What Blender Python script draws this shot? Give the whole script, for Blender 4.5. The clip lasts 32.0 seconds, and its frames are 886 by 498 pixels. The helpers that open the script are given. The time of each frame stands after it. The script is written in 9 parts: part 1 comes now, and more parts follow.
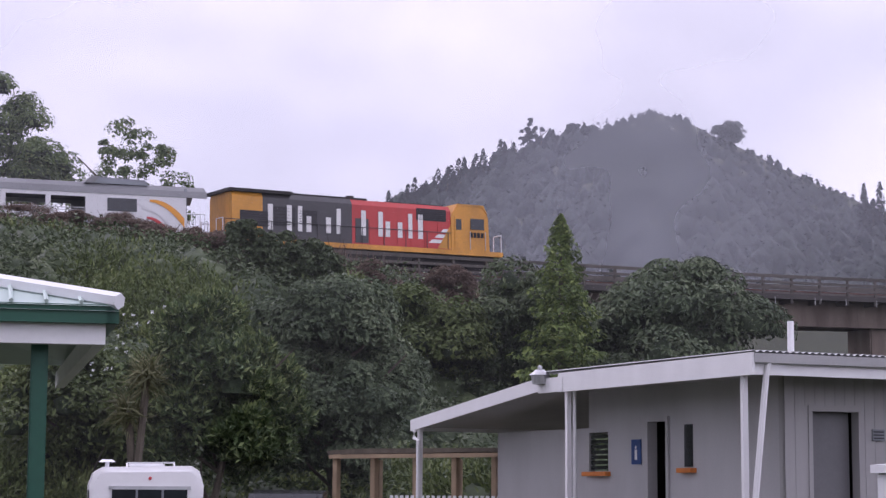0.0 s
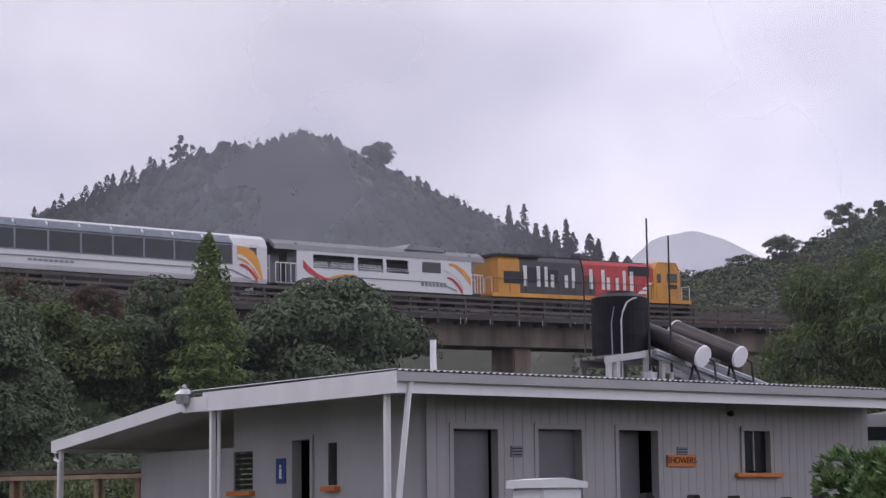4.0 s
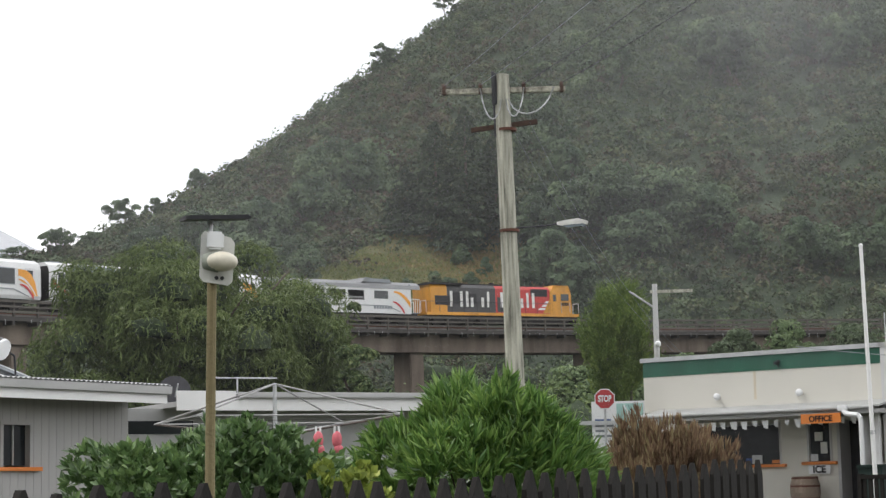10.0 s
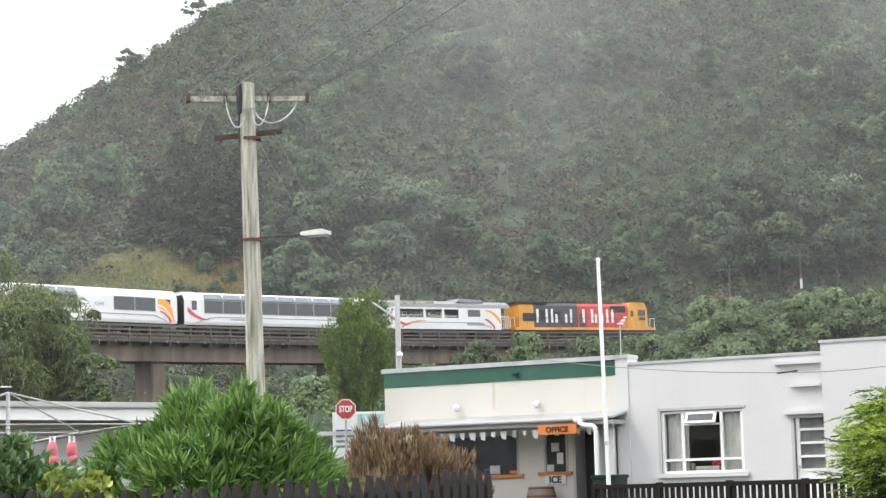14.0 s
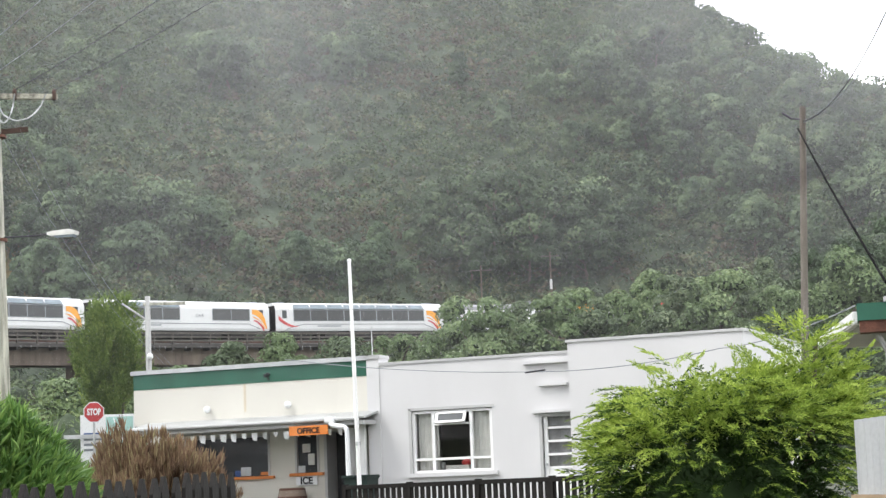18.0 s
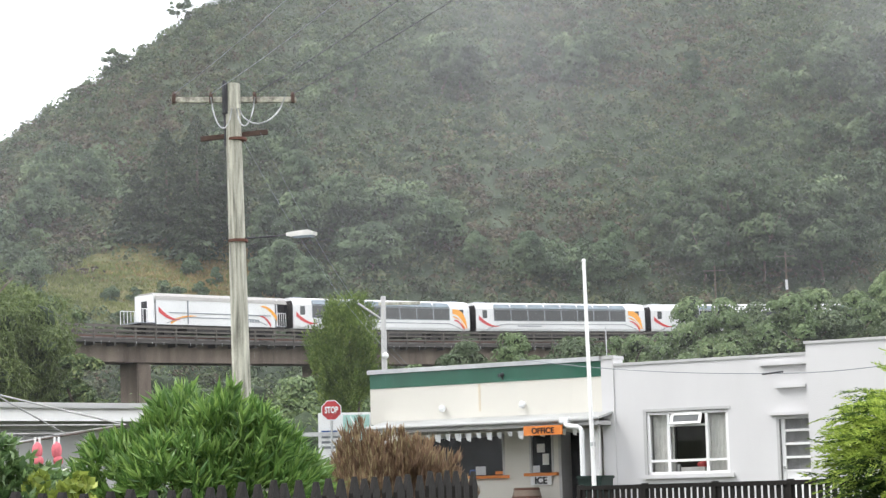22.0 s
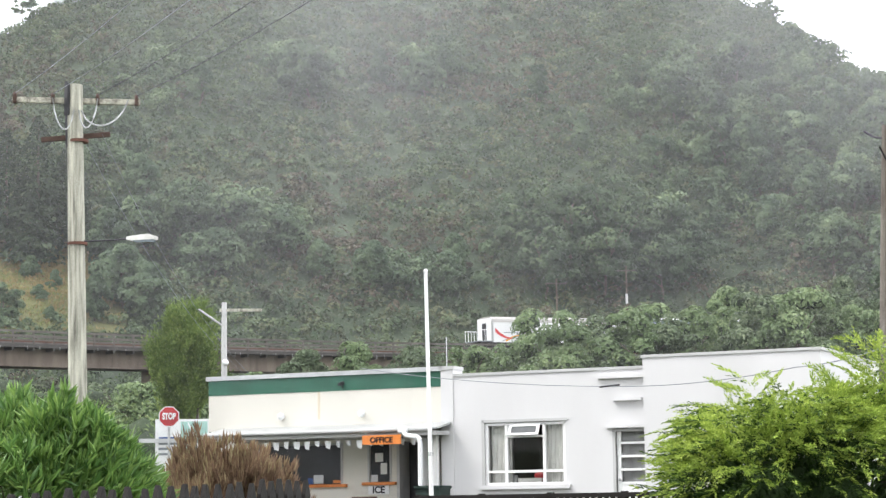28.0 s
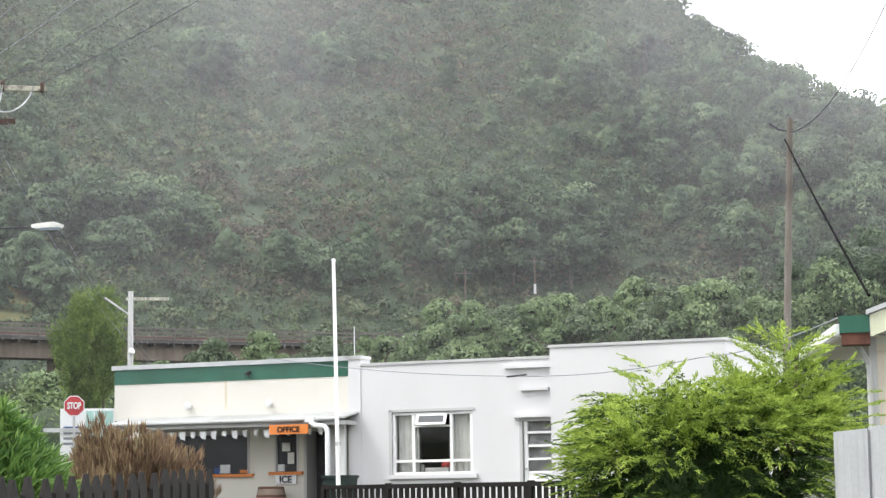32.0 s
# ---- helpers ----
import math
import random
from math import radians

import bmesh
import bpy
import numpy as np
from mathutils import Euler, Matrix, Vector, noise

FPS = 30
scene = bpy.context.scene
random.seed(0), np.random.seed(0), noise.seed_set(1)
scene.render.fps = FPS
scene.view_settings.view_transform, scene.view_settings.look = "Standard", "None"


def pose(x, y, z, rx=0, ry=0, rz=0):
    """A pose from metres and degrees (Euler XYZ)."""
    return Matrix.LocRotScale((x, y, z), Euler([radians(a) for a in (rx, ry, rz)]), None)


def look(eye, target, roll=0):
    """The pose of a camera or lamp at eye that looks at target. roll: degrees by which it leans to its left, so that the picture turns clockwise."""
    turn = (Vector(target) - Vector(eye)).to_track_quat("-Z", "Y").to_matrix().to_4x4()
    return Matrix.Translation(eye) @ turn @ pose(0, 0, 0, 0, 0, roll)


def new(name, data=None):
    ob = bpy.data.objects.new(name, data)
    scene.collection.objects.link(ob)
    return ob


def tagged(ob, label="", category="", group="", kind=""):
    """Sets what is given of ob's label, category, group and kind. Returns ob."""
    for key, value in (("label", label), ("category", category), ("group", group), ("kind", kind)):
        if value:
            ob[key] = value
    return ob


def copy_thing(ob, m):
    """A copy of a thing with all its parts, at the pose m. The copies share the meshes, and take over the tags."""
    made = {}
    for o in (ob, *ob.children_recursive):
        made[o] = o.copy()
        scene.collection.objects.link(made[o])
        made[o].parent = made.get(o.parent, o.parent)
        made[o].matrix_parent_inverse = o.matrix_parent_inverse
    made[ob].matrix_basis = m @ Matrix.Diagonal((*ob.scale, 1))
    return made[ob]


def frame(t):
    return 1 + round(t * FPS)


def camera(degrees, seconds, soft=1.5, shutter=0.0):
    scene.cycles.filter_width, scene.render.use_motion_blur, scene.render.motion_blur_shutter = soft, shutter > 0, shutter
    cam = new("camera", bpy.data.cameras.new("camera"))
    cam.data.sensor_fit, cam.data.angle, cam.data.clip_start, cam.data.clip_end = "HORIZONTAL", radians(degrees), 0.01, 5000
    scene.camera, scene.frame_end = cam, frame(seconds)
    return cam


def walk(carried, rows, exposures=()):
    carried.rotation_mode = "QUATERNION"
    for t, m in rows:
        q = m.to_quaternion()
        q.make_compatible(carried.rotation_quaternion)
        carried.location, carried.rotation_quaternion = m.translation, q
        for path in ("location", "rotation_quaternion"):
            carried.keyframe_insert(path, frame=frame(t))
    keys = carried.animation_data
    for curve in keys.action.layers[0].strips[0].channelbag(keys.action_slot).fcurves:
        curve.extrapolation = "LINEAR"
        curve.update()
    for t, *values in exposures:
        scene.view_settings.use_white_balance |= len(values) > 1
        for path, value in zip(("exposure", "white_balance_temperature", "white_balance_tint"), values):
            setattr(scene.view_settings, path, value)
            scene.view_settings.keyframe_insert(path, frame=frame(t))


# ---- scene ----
EYE = 1.55          # height of the lens over the ground where the camera stands
REACH = 0.45        # the camera turns at arm's length about the body


def carried(yaw, pitch, roll):
    """Pose of the camera held out at arm's length: degrees to the left from +y, up, and lean."""
    a = radians(yaw)
    at = Matrix.Translation((-REACH * math.sin(a), REACH * math.cos(a), EYE))
    return at @ pose(0, 0, 0, 90 + pitch, 0, yaw) @ pose(0, 0, 0, 0, 0, roll)


cam = camera(25.805, 32.0, soft=1.4)
walk(cam, [
    (0, carried(-2.701, 7.169, 0.303)),
    (0.5, carried(-4.129, 7.234, 0.084)),
    (1, carried(-5.016, 7.378, -0.134)),
    (1.5, carried(-5.549, 7.451, 0.115)),
    (2, carried(-6.515, 7.591, 0.219)),
    (2.5, carried(-7.783, 7.759, 0.366)),
    (3, carried(-9.595, 7.874, -0.319)),
    (3.5, carried(-11.405, 7.810, -0.585)),
    (5.5, carried(-17.202, 7.631, -1.017)),
    (6, carried(-18.322, 7.728, -1.220)),
    (6.5, carried(-20.472, 7.809, -1.186)),
    (7, carried(-23.046, 7.837, -1.325)),
    (7.5, carried(-25.421, 7.609, -1.368)),
    (8, carried(-28.204, 7.251, -0.946)),
    (8.5, carried(-30.666, 7.031, -0.804)),
    (9, carried(-32.595, 6.983, -0.989)),
    (9.5, carried(-33.846, 7.079, -1.139)),
    (10, carried(-34.472, 7.159, -1.269)),
    (10.5, carried(-35.324, 7.092, -1.158)),
    (11, carried(-36.518, 7.197, -1.138)),
    (11.5, carried(-37.955, 7.283, -1.000)),
    (12, carried(-40.015, 7.368, -0.588)),
    (12.5, carried(-41.753, 7.355, -0.691)),
    (13, carried(-42.562, 7.248, -1.155)),
    (13.5, carried(-42.031, 7.289, -1.390)),
    (15.5, carried(-43.779, 7.191, -0.979)),
    (16, carried(-46.248, 7.176, -0.890)),
    (16.5, carried(-49.166, 7.219, -1.245)),
    (17, carried(-50.807, 7.132, -1.668)),
    (17.5, carried(-50.933, 7.077, -1.986)),
    (18, carried(-49.390, 7.079, -2.225)),
    (18.5, carried(-48.825, 7.053, -1.897)),
    (19, carried(-48.106, 7.038, -1.803)),
    (19.5, carried(-46.803, 7.050, -1.810)),
    (20, carried(-45.354, 7.203, -1.799)),
    (20.5, carried(-44.011, 7.239, -1.678)),
    (21, carried(-43.026, 7.312, -1.472)),
    (21.5, carried(-42.481, 7.338, -1.617)),
    (22, carried(-42.478, 7.304, -1.398)),
    (22.5, carried(-42.579, 7.213, -1.309)),
    (23, carried(-42.822, 7.156, -1.216)),
    (23.5, carried(-43.391, 7.159, -1.399)),
    (24, carried(-43.772, 7.086, -1.385)),
    (24.5, carried(-44.093, 7.032, -1.387)),
    (25, carried(-44.469, 7.082, -1.104)),
    (25.5, carried(-44.877, 7.059, -0.983)),
    (27.5, carried(-46.776, 7.187, -0.567)),
    (28, carried(-47.133, 7.482, -0.788)),
    (28.5, carried(-47.285, 7.820, -1.063)),
    (29, carried(-47.059, 8.128, -1.260)),
    (29.5, carried(-47.381, 8.127, -1.240)),
    (30, carried(-47.842, 8.099, -1.247)),
    (30.5, carried(-48.306, 7.887, -1.091)),
    (31, carried(-49.078, 7.551, -0.858)),
    (31.5, carried(-49.563, 7.352, -0.783)),
    (32, carried(-49.842, 7.137, -0.863)),
], exposures=[
    (0, -0.03, 5900, 33), (2, -0.07, 5900, 33), (3.2, -0.28, 5950, 30), (5.5, -0.46, 6250, 21), (6.5, -0.56, 6400, 17), (7.2, -0.54, 6470, 13), (8, -0.28, 6500, 11),
    (9, 0.16, 6550, 9), (10, 0.33, 6550, 9), (11, 0.64, 6550, 9), (12, 1.08, 6500, 9), (25.5, 1.22, 6440, 9), (28.5, 1.33, 6440, 9), (32, 1.28, 6440, 9),
])

# ---- light: rain clouds over the whole sky, a wide weak sun behind them ----
SUN_UP, SUN_TURN = 52.0, 302.0
world = bpy.data.worlds.new("overcast")
scene.world = world
world.use_nodes = True
wn, wl = world.node_tree.nodes, world.node_tree.links
wn.clear()
w_out = wn.new("ShaderNodeOutputWorld")
w_bg = wn.new("ShaderNodeBackground")
w_sky = wn.new("ShaderNodeTexSky")
w_sky.sky_type, w_sky.sun_disc = "NISHITA", False
w_sky.sun_elevation, w_sky.sun_rotation = radians(SUN_UP), radians(SUN_TURN)
w_dim = wn.new("ShaderNodeVectorMath")
w_dim.operation = "SCALE"
w_dim.inputs["Scale"].default_value = 0.10
w_co = wn.new("ShaderNodeTexCoord")
w_map = wn.new("ShaderNodeMapping")
w_map.inputs["Scale"].default_value = (1.0, 1.0, 2.4)
w_noise = wn.new("ShaderNodeTexNoise")
w_noise.inputs["Scale"].default_value, w_noise.inputs["Detail"].default_value = 2.6, 3.0
w_noise.inputs["Roughness"].default_value = 0.5
w_ramp = wn.new("ShaderNodeValToRGB")
w_ramp.color_ramp.interpolation = "EASE"
w_ramp.color_ramp.elements[0].position, w_ramp.color_ramp.elements[1].position = 0.36, 0.62
w_ramp.color_ramp.elements[0].color = (0.70, 0.71, 0.75, 1)
w_ramp.color_ramp.elements[1].color = (0.99, 0.98, 0.97, 1)
w_mix = wn.new("ShaderNodeMix")
w_mix.data_type = "RGBA"
w_mix.inputs["Factor"].default_value = 0.92
wl.new(w_co.outputs["Generated"], w_map.inputs["Vector"])
wl.new(w_map.outputs["Vector"], w_noise.inputs["Vector"])
wl.new(w_noise.outputs["Fac"], w_ramp.inputs["Fac"])
wl.new(w_sky.outputs["Color"], w_dim.inputs[0])
wl.new(w_dim.outputs["Vector"], w_mix.inputs["A"])
wl.new(w_ramp.outputs["Color"], w_mix.inputs["B"])
wl.new(w_mix.outputs["Result"], w_bg.inputs["Color"])
# the cloud is thinner and brighter towards +x
w_sep, w_thin = wn.new("ShaderNodeSeparateXYZ"), wn.new("ShaderNodeMapRange")
w_thin.interpolation_type = "SMOOTHSTEP"
w_thin.inputs["From Min"].default_value, w_thin.inputs["From Max"].default_value = 0.16, 0.58
w_thin.inputs["To Min"].default_value, w_thin.inputs["To Max"].default_value = 1.12, 2.10
wl.new(w_co.outputs["Generated"], w_sep.inputs[0])
wl.new(w_sep.outputs["X"], w_thin.inputs["Value"])
wl.new(w_thin.outputs["Result"], w_bg.inputs["Strength"])
wl.new(w_bg.outputs["Background"], w_out.inputs["Surface"])
sun = new("sun", bpy.data.lights.new("sun", "SUN"))
sun.data.energy, sun.data.angle, sun.data.color = 1.3, radians(22), (1.0, 0.97, 0.93)
sun.matrix_basis = look((-48, 30, 72), (0, 0, 0))


# ---- materials ----
def mat(name, col, rough=0.6, metal=0.0, var=0.18, scale=3.0, bump=0.0, fine=30.0, col2=None, spread=0.0, streak=0.0, spec=0.5):
    """A painted, cast or grown surface: colour varied at two scales, grain in the relief. spread: differences from piece to piece;
    streak: rain marks that run down."""
    m = bpy.data.materials.new(name)
    m.use_nodes = True
    n, l = m.node_tree.nodes, m.node_tree.links
    b = n["Principled BSDF"]
    co = n.new("ShaderNodeTexCoord")
    big, small = n.new("ShaderNodeTexNoise"), n.new("ShaderNodeTexNoise")
    big.inputs["Scale"].default_value, big.inputs["Detail"].default_value = scale, 5.0
    small.inputs["Scale"].default_value, small.inputs["Detail"].default_value = fine, 3.0
    source = co.outputs["Object"]
    if streak:
        mp = n.new("ShaderNodeMapping")
        mp.inputs["Scale"].default_value = (1.0, 1.0, 1.0 - streak)
        l.new(source, mp.inputs["Vector"])
        source = mp.outputs["Vector"]
    l.new(source, big.inputs["Vector"])
    l.new(co.outputs["Object"], small.inputs["Vector"])
    blend = n.new("ShaderNodeMath")
    blend.operation = "MULTIPLY_ADD"
    blend.inputs[1].default_value = 0.35
    l.new(small.outputs["Fac"], blend.inputs[0])
    l.new(big.outputs["Fac"], blend.inputs[2])
    fac = blend.outputs[0]
    if spread:
        info = n.new("ShaderNodeObjectInfo")
        more = n.new("ShaderNodeMath")
        more.operation = "MULTIPLY_ADD"
        more.inputs[1].default_value = spread
        l.new(info.outputs["Random"], more.inputs[0])
        l.new(fac, more.inputs[2])
        fac = more.outputs[0]
    ramp = n.new("ShaderNodeValToRGB")
    ramp.color_ramp.elements[0].position = 0.38
    ramp.color_ramp.elements[1].position = 0.95 + spread
    c2 = col2 or tuple(min(1, c * (1 + var)) for c in col)
    c1 = tuple(c * (1 - var) for c in col)
    ramp.color_ramp.elements[0].color = (*c1, 1)
    ramp.color_ramp.elements[1].color = (*c2, 1)
    l.new(fac, ramp.inputs["Fac"])
    l.new(ramp.outputs["Color"], b.inputs["Base Color"])
    b.inputs["Roughness"].default_value, b.inputs["Metallic"].default_value = rough, metal
    b.inputs["Specular IOR Level"].default_value = spec
    if bump:
        bp = n.new("ShaderNodeBump")
        bp.inputs["Strength"].default_value, bp.inputs["Distance"].default_value = bump, 0.02
        l.new(small.outputs["Fac"], bp.inputs["Height"])
        l.new(bp.outputs["Normal"], b.inputs["Normal"])
    return m


def leafy(name, dark, mid, light, rough=0.55, patch=0.25, patch_scale=0.12, thin=0.25, grain=0.0):
    """Leaves: each one differs, and the colour drifts over metres."""
    m = bpy.data.materials.new(name)
    m.use_nodes = True
    n, l = m.node_tree.nodes, m.node_tree.links
    b = n["Principled BSDF"]
    geo, co = n.new("ShaderNodeNewGeometry"), n.new("ShaderNodeTexCoord")
    drift = n.new("ShaderNodeTexNoise")
    drift.inputs["Scale"].default_value, drift.inputs["Detail"].default_value = patch_scale, 4.0
    l.new(co.outputs["Object"], drift.inputs["Vector"])
    add = n.new("ShaderNodeMath")
    add.operation = "MULTIPLY_ADD"
    add.inputs[1].default_value = 1.0 - patch
    scl = n.new("ShaderNodeMath")
    scl.operation = "MULTIPLY_ADD"
    scl.inputs[1].default_value, scl.inputs[2].default_value = patch * 3.0, -patch
    l.new(drift.outputs["Fac"], scl.inputs[0])
    l.new(geo.outputs["Random Per Island"], add.inputs[0])
    l.new(scl.outputs[0], add.inputs[2])
    ramp = n.new("ShaderNodeValToRGB")
    e = ramp.color_ramp.elements
    e[0].color, e[1].color = (*dark, 1), (*light, 1)
    e.new(0.55).color = (*mid, 1)
    l.new(add.outputs[0], ramp.inputs["Fac"])
    l.new(ramp.outputs["Color"], b.inputs["Base Color"])
    b.inputs["Roughness"].default_value = rough
    b.inputs["Specular IOR Level"].default_value = 0.3
    if grain:
        fine, more, bp = n.new("ShaderNodeTexNoise"), n.new("ShaderNodeMath"), n.new("ShaderNodeBump")
        fine.inputs["Scale"].default_value, fine.inputs["Detail"].default_value = grain, 3.0
        l.new(co.outputs["Object"], fine.inputs["Vector"])
        more.operation = "MULTIPLY_ADD"
        more.inputs[1].default_value = 1.2
        l.new(fine.outputs["Fac"], more.inputs[0])
        l.new(add.outputs[0], more.inputs[2])
        less = n.new("ShaderNodeMath")
        less.operation = "SUBTRACT"
        less.inputs[1].default_value = 0.6
        l.new(more.outputs[0], less.inputs[0])
        l.new(less.outputs[0], ramp.inputs["Fac"])
        bp.inputs["Strength"].default_value, bp.inputs["Distance"].default_value = 0.9, 0.5 / grain
        l.new(fine.outputs["Fac"], bp.inputs["Height"])
        l.new(bp.outputs["Normal"], b.inputs["Normal"])
    if thin:
        tr, mx = n.new("ShaderNodeBsdfTranslucent"), n.new("ShaderNodeMixShader")
        mx.inputs["Fac"].default_value = thin
        l.new(ramp.outputs["Color"], tr.inputs["Color"])
        l.new(b.outputs["BSDF"], mx.inputs[1])
        l.new(tr.outputs["BSDF"], mx.inputs[2])
        l.new(mx.outputs["Shader"], n["Material Output"].inputs["Surface"])
    return m


def misty(name, thin, thick, z0, z1, tint=(0.94, 0.935, 0.985), drift=None):
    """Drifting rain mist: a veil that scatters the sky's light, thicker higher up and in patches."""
    m = bpy.data.materials.new(name)
    m.use_nodes = True
    n, l = m.node_tree.nodes, m.node_tree.links
    n.remove(n["Principled BSDF"])
    co, sep, rng_ = n.new("ShaderNodeTexCoord"), n.new("ShaderNodeSeparateXYZ"), n.new("ShaderNodeMapRange")
    nz, add = n.new("ShaderNodeTexNoise"), n.new("ShaderNodeMath")
    nz.inputs["Scale"].default_value, nz.inputs["Detail"].default_value = 0.016, 3.0
    rng_.inputs["From Min"].default_value, rng_.inputs["From Max"].default_value = z0, z1
    rng_.inputs["To Min"].default_value, rng_.inputs["To Max"].default_value = thin, thick
    add.operation = "MULTIPLY"
    sc = n.new("ShaderNodeMath")
    sc.operation = "MULTIPLY_ADD"
    sc.inputs[1].default_value, sc.inputs[2].default_value = 3.6, -0.8
    l.new(co.outputs["Object"], sep.inputs[0])
    l.new(co.outputs["Object"], nz.inputs["Vector"])
    l.new(sep.outputs["Z"], rng_.inputs["Value"])
    l.new(nz.outputs["Fac"], sc.inputs[0])
    l.new(rng_.outputs["Result"], add.inputs[0])
    l.new(sc.outputs[0], add.inputs[1])
    veil = add
    if drift:
        # denser where the rain drifts towards +x
        ramp, veil = n.new("ShaderNodeMapRange"), n.new("ShaderNodeMath")
        ramp.interpolation_type = "SMOOTHSTEP"
        for socket, value in zip(("From Min", "From Max", "To Min", "To Max"), drift):
            ramp.inputs[socket].default_value = value
        veil.operation = "MULTIPLY"
        l.new(sep.outputs["X"], ramp.inputs["Value"])
        l.new(add.outputs[0], veil.inputs[0])
        l.new(ramp.outputs["Result"], veil.inputs[1])
    tp, df, tl = n.new("ShaderNodeBsdfTransparent"), n.new("ShaderNodeBsdfDiffuse"), n.new("ShaderNodeBsdfTranslucent")
    df.inputs["Color"].default_value = tl.inputs["Color"].default_value = (*tint, 1)
    both, mix = n.new("ShaderNodeMixShader"), n.new("ShaderNodeMixShader")
    l.new(df.outputs[0], both.inputs[1])
    l.new(tl.outputs[0], both.inputs[2])
    l.new(veil.outputs[0], mix.inputs[0])
    l.new(tp.outputs[0], mix.inputs[1])
    l.new(both.outputs[0], mix.inputs[2])
    l.new(mix.outputs[0], n["Material Output"].inputs["Surface"])
    return m


def glassy(name, col, rough=0.08):
    """Dark window glass seen from outside by day."""
    m = mat(name, col, rough, 0.0, 0.3, 1.5, 0.0, 8.0, spec=0.4)
    return m


WHITE_WALL = mat("white_painted_plaster", (0.585, 0.58, 0.588), 0.75, 0, 0.06, 0.8, 0.25, 40, streak=0.7)
CREAM_WALL = mat("cream_painted_plaster", (0.62, 0.60, 0.545), 0.75, 0, 0.07, 0.8, 0.25, 40, streak=0.7)
WHITE_PAINT = mat("white_paint", (0.80, 0.80, 0.80), 0.45, 0, 0.06, 2.0, 0.05, 30, streak=0.6)
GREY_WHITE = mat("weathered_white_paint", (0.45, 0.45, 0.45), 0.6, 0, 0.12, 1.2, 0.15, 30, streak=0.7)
BOARD_WALL = mat("white_board_wall", (0.355, 0.35, 0.342), 0.6, 0, 0.06, 1.0, 0.1, 30, spread=0.15, streak=0.8)
GREEN_PAINT = mat("dark_green_paint", (0.012, 0.09, 0.055), 0.45, 0, 0.2, 1.5, 0.05, 30, streak=0.6)
ORANGE_PAINT = mat("orange_paint", (0.62, 0.19, 0.03), 0.5, 0, 0.12, 3, 0.05)
BLACK_STAIN = mat("black_stained_timber", (0.013, 0.0115, 0.0105), 0.75, 0, 0.4, 5, 0.15, 40, spread=0.25, streak=0.8, spec=0.2)
TIMBER_POLE = mat("grey_weathered_timber", (0.23, 0.225, 0.175), 0.9, 0, 0.7, 13.0, 1.0, 55, col2=(0.64, 0.63, 0.53), streak=0.92)
POST_TIMBER = mat("mossy_treated_timber", (0.20, 0.165, 0.085), 0.85, 0, 0.3, 6.0, 0.5, 50, streak=0.9)
RAW_TIMBER = mat("raw_brown_timber", (0.30, 0.22, 0.14), 0.8, 0, 0.3, 2, 0.4, 40, spread=0.2)
RUST = mat("rusty_steel", (0.11, 0.045, 0.03), 0.8, 0.2, 0.4, 6, 0.4)
GALV = mat("galvanised_steel", (0.50, 0.51, 0.52), 0.42, 0.75, 0.18, 3, 0.1)
IRON_ROOF = mat("corrugated_iron", (0.46, 0.47, 0.47), 0.5, 0.5, 0.2, 1.2, 0.1, 20)
DARK_STEEL = mat("dark_steel", (0.035, 0.035, 0.04), 0.5, 0.4, 0.3, 4, 0.1)
BLACK_PLASTIC = mat("black_polyethylene", (0.009, 0.009, 0.012), 0.5, 0, 0.3, 1.5, 0.05, 20, spec=0.25)
PLASTIC_WHITE = mat("white_plastic", (0.76, 0.77, 0.78), 0.35, 0, 0.05, 3)
DARK_GLASS = glassy("dark_glass", (0.020, 0.024, 0.028))
TINT_GLASS = glassy("tinted_coach_glass", (0.014, 0.018, 0.020), 0.10)
ROOF_GLASS = glassy("roof_glass", (0.16, 0.20, 0.23), 0.12)
CURTAIN = mat("net_curtain", (0.72, 0.72, 0.69), 0.9, 0, 0.15, 5, 0.2, 60)
# interior darkness put into the wall colour
DARK_ROOM = mat("room_shade", (0.03, 0.03, 0.03), 0.9, 0, 0.4, 2)
GREY_DOOR = mat("grey_door_paint", (0.16, 0.16, 0.165), 0.55, 0, 0.15, 1.5, 0.05)
CONCRETE = mat("stained_concrete", (0.120, 0.088, 0.071), 0.85, 0, 0.55, 0.7, 0.4, 14, col2=(0.235, 0.190, 0.155), streak=0.8)
# concrete darkened for the shadow under the walkway and at its brackets
DARK_CONCRETE = mat("shade_dark_concrete", (0.055, 0.05, 0.047), 0.8, 0, 0.45, 0.5, 0.4, 14)
RAIL_TIMBER = mat("weathered_handrail", (0.080, 0.072, 0.063), 0.8, 0, 0.4, 1.5, 0.3, 20, spread=0.3)
BALLAST = mat("ballast", (0.16, 0.15, 0.14), 0.9, 0, 0.4, 2, 0.6, 12)
BARK = mat("bark", (0.10, 0.085, 0.065), 0.9, 0, 0.4, 3, 0.7, 25, streak=0.6)
LOCO_RED = mat("loco_red", (0.46, 0.035, 0.03), 0.45, 0, 0.18, 0.6, 0.05, 8, streak=0.6)
LOCO_GREY = mat("loco_grey", (0.050, 0.049, 0.052), 0.5, 0, 0.3, 0.6, 0.05, 8, streak=0.6)
LOCO_YELLOW = mat("loco_yellow", (0.58, 0.26, 0.022), 0.45, 0, 0.35, 0.8, 0.05, 8, streak=0.6)
LOCO_DARK = mat("loco_underframe", (0.022, 0.020, 0.019), 0.7, 0.2, 0.4, 2, 0.2, 12)
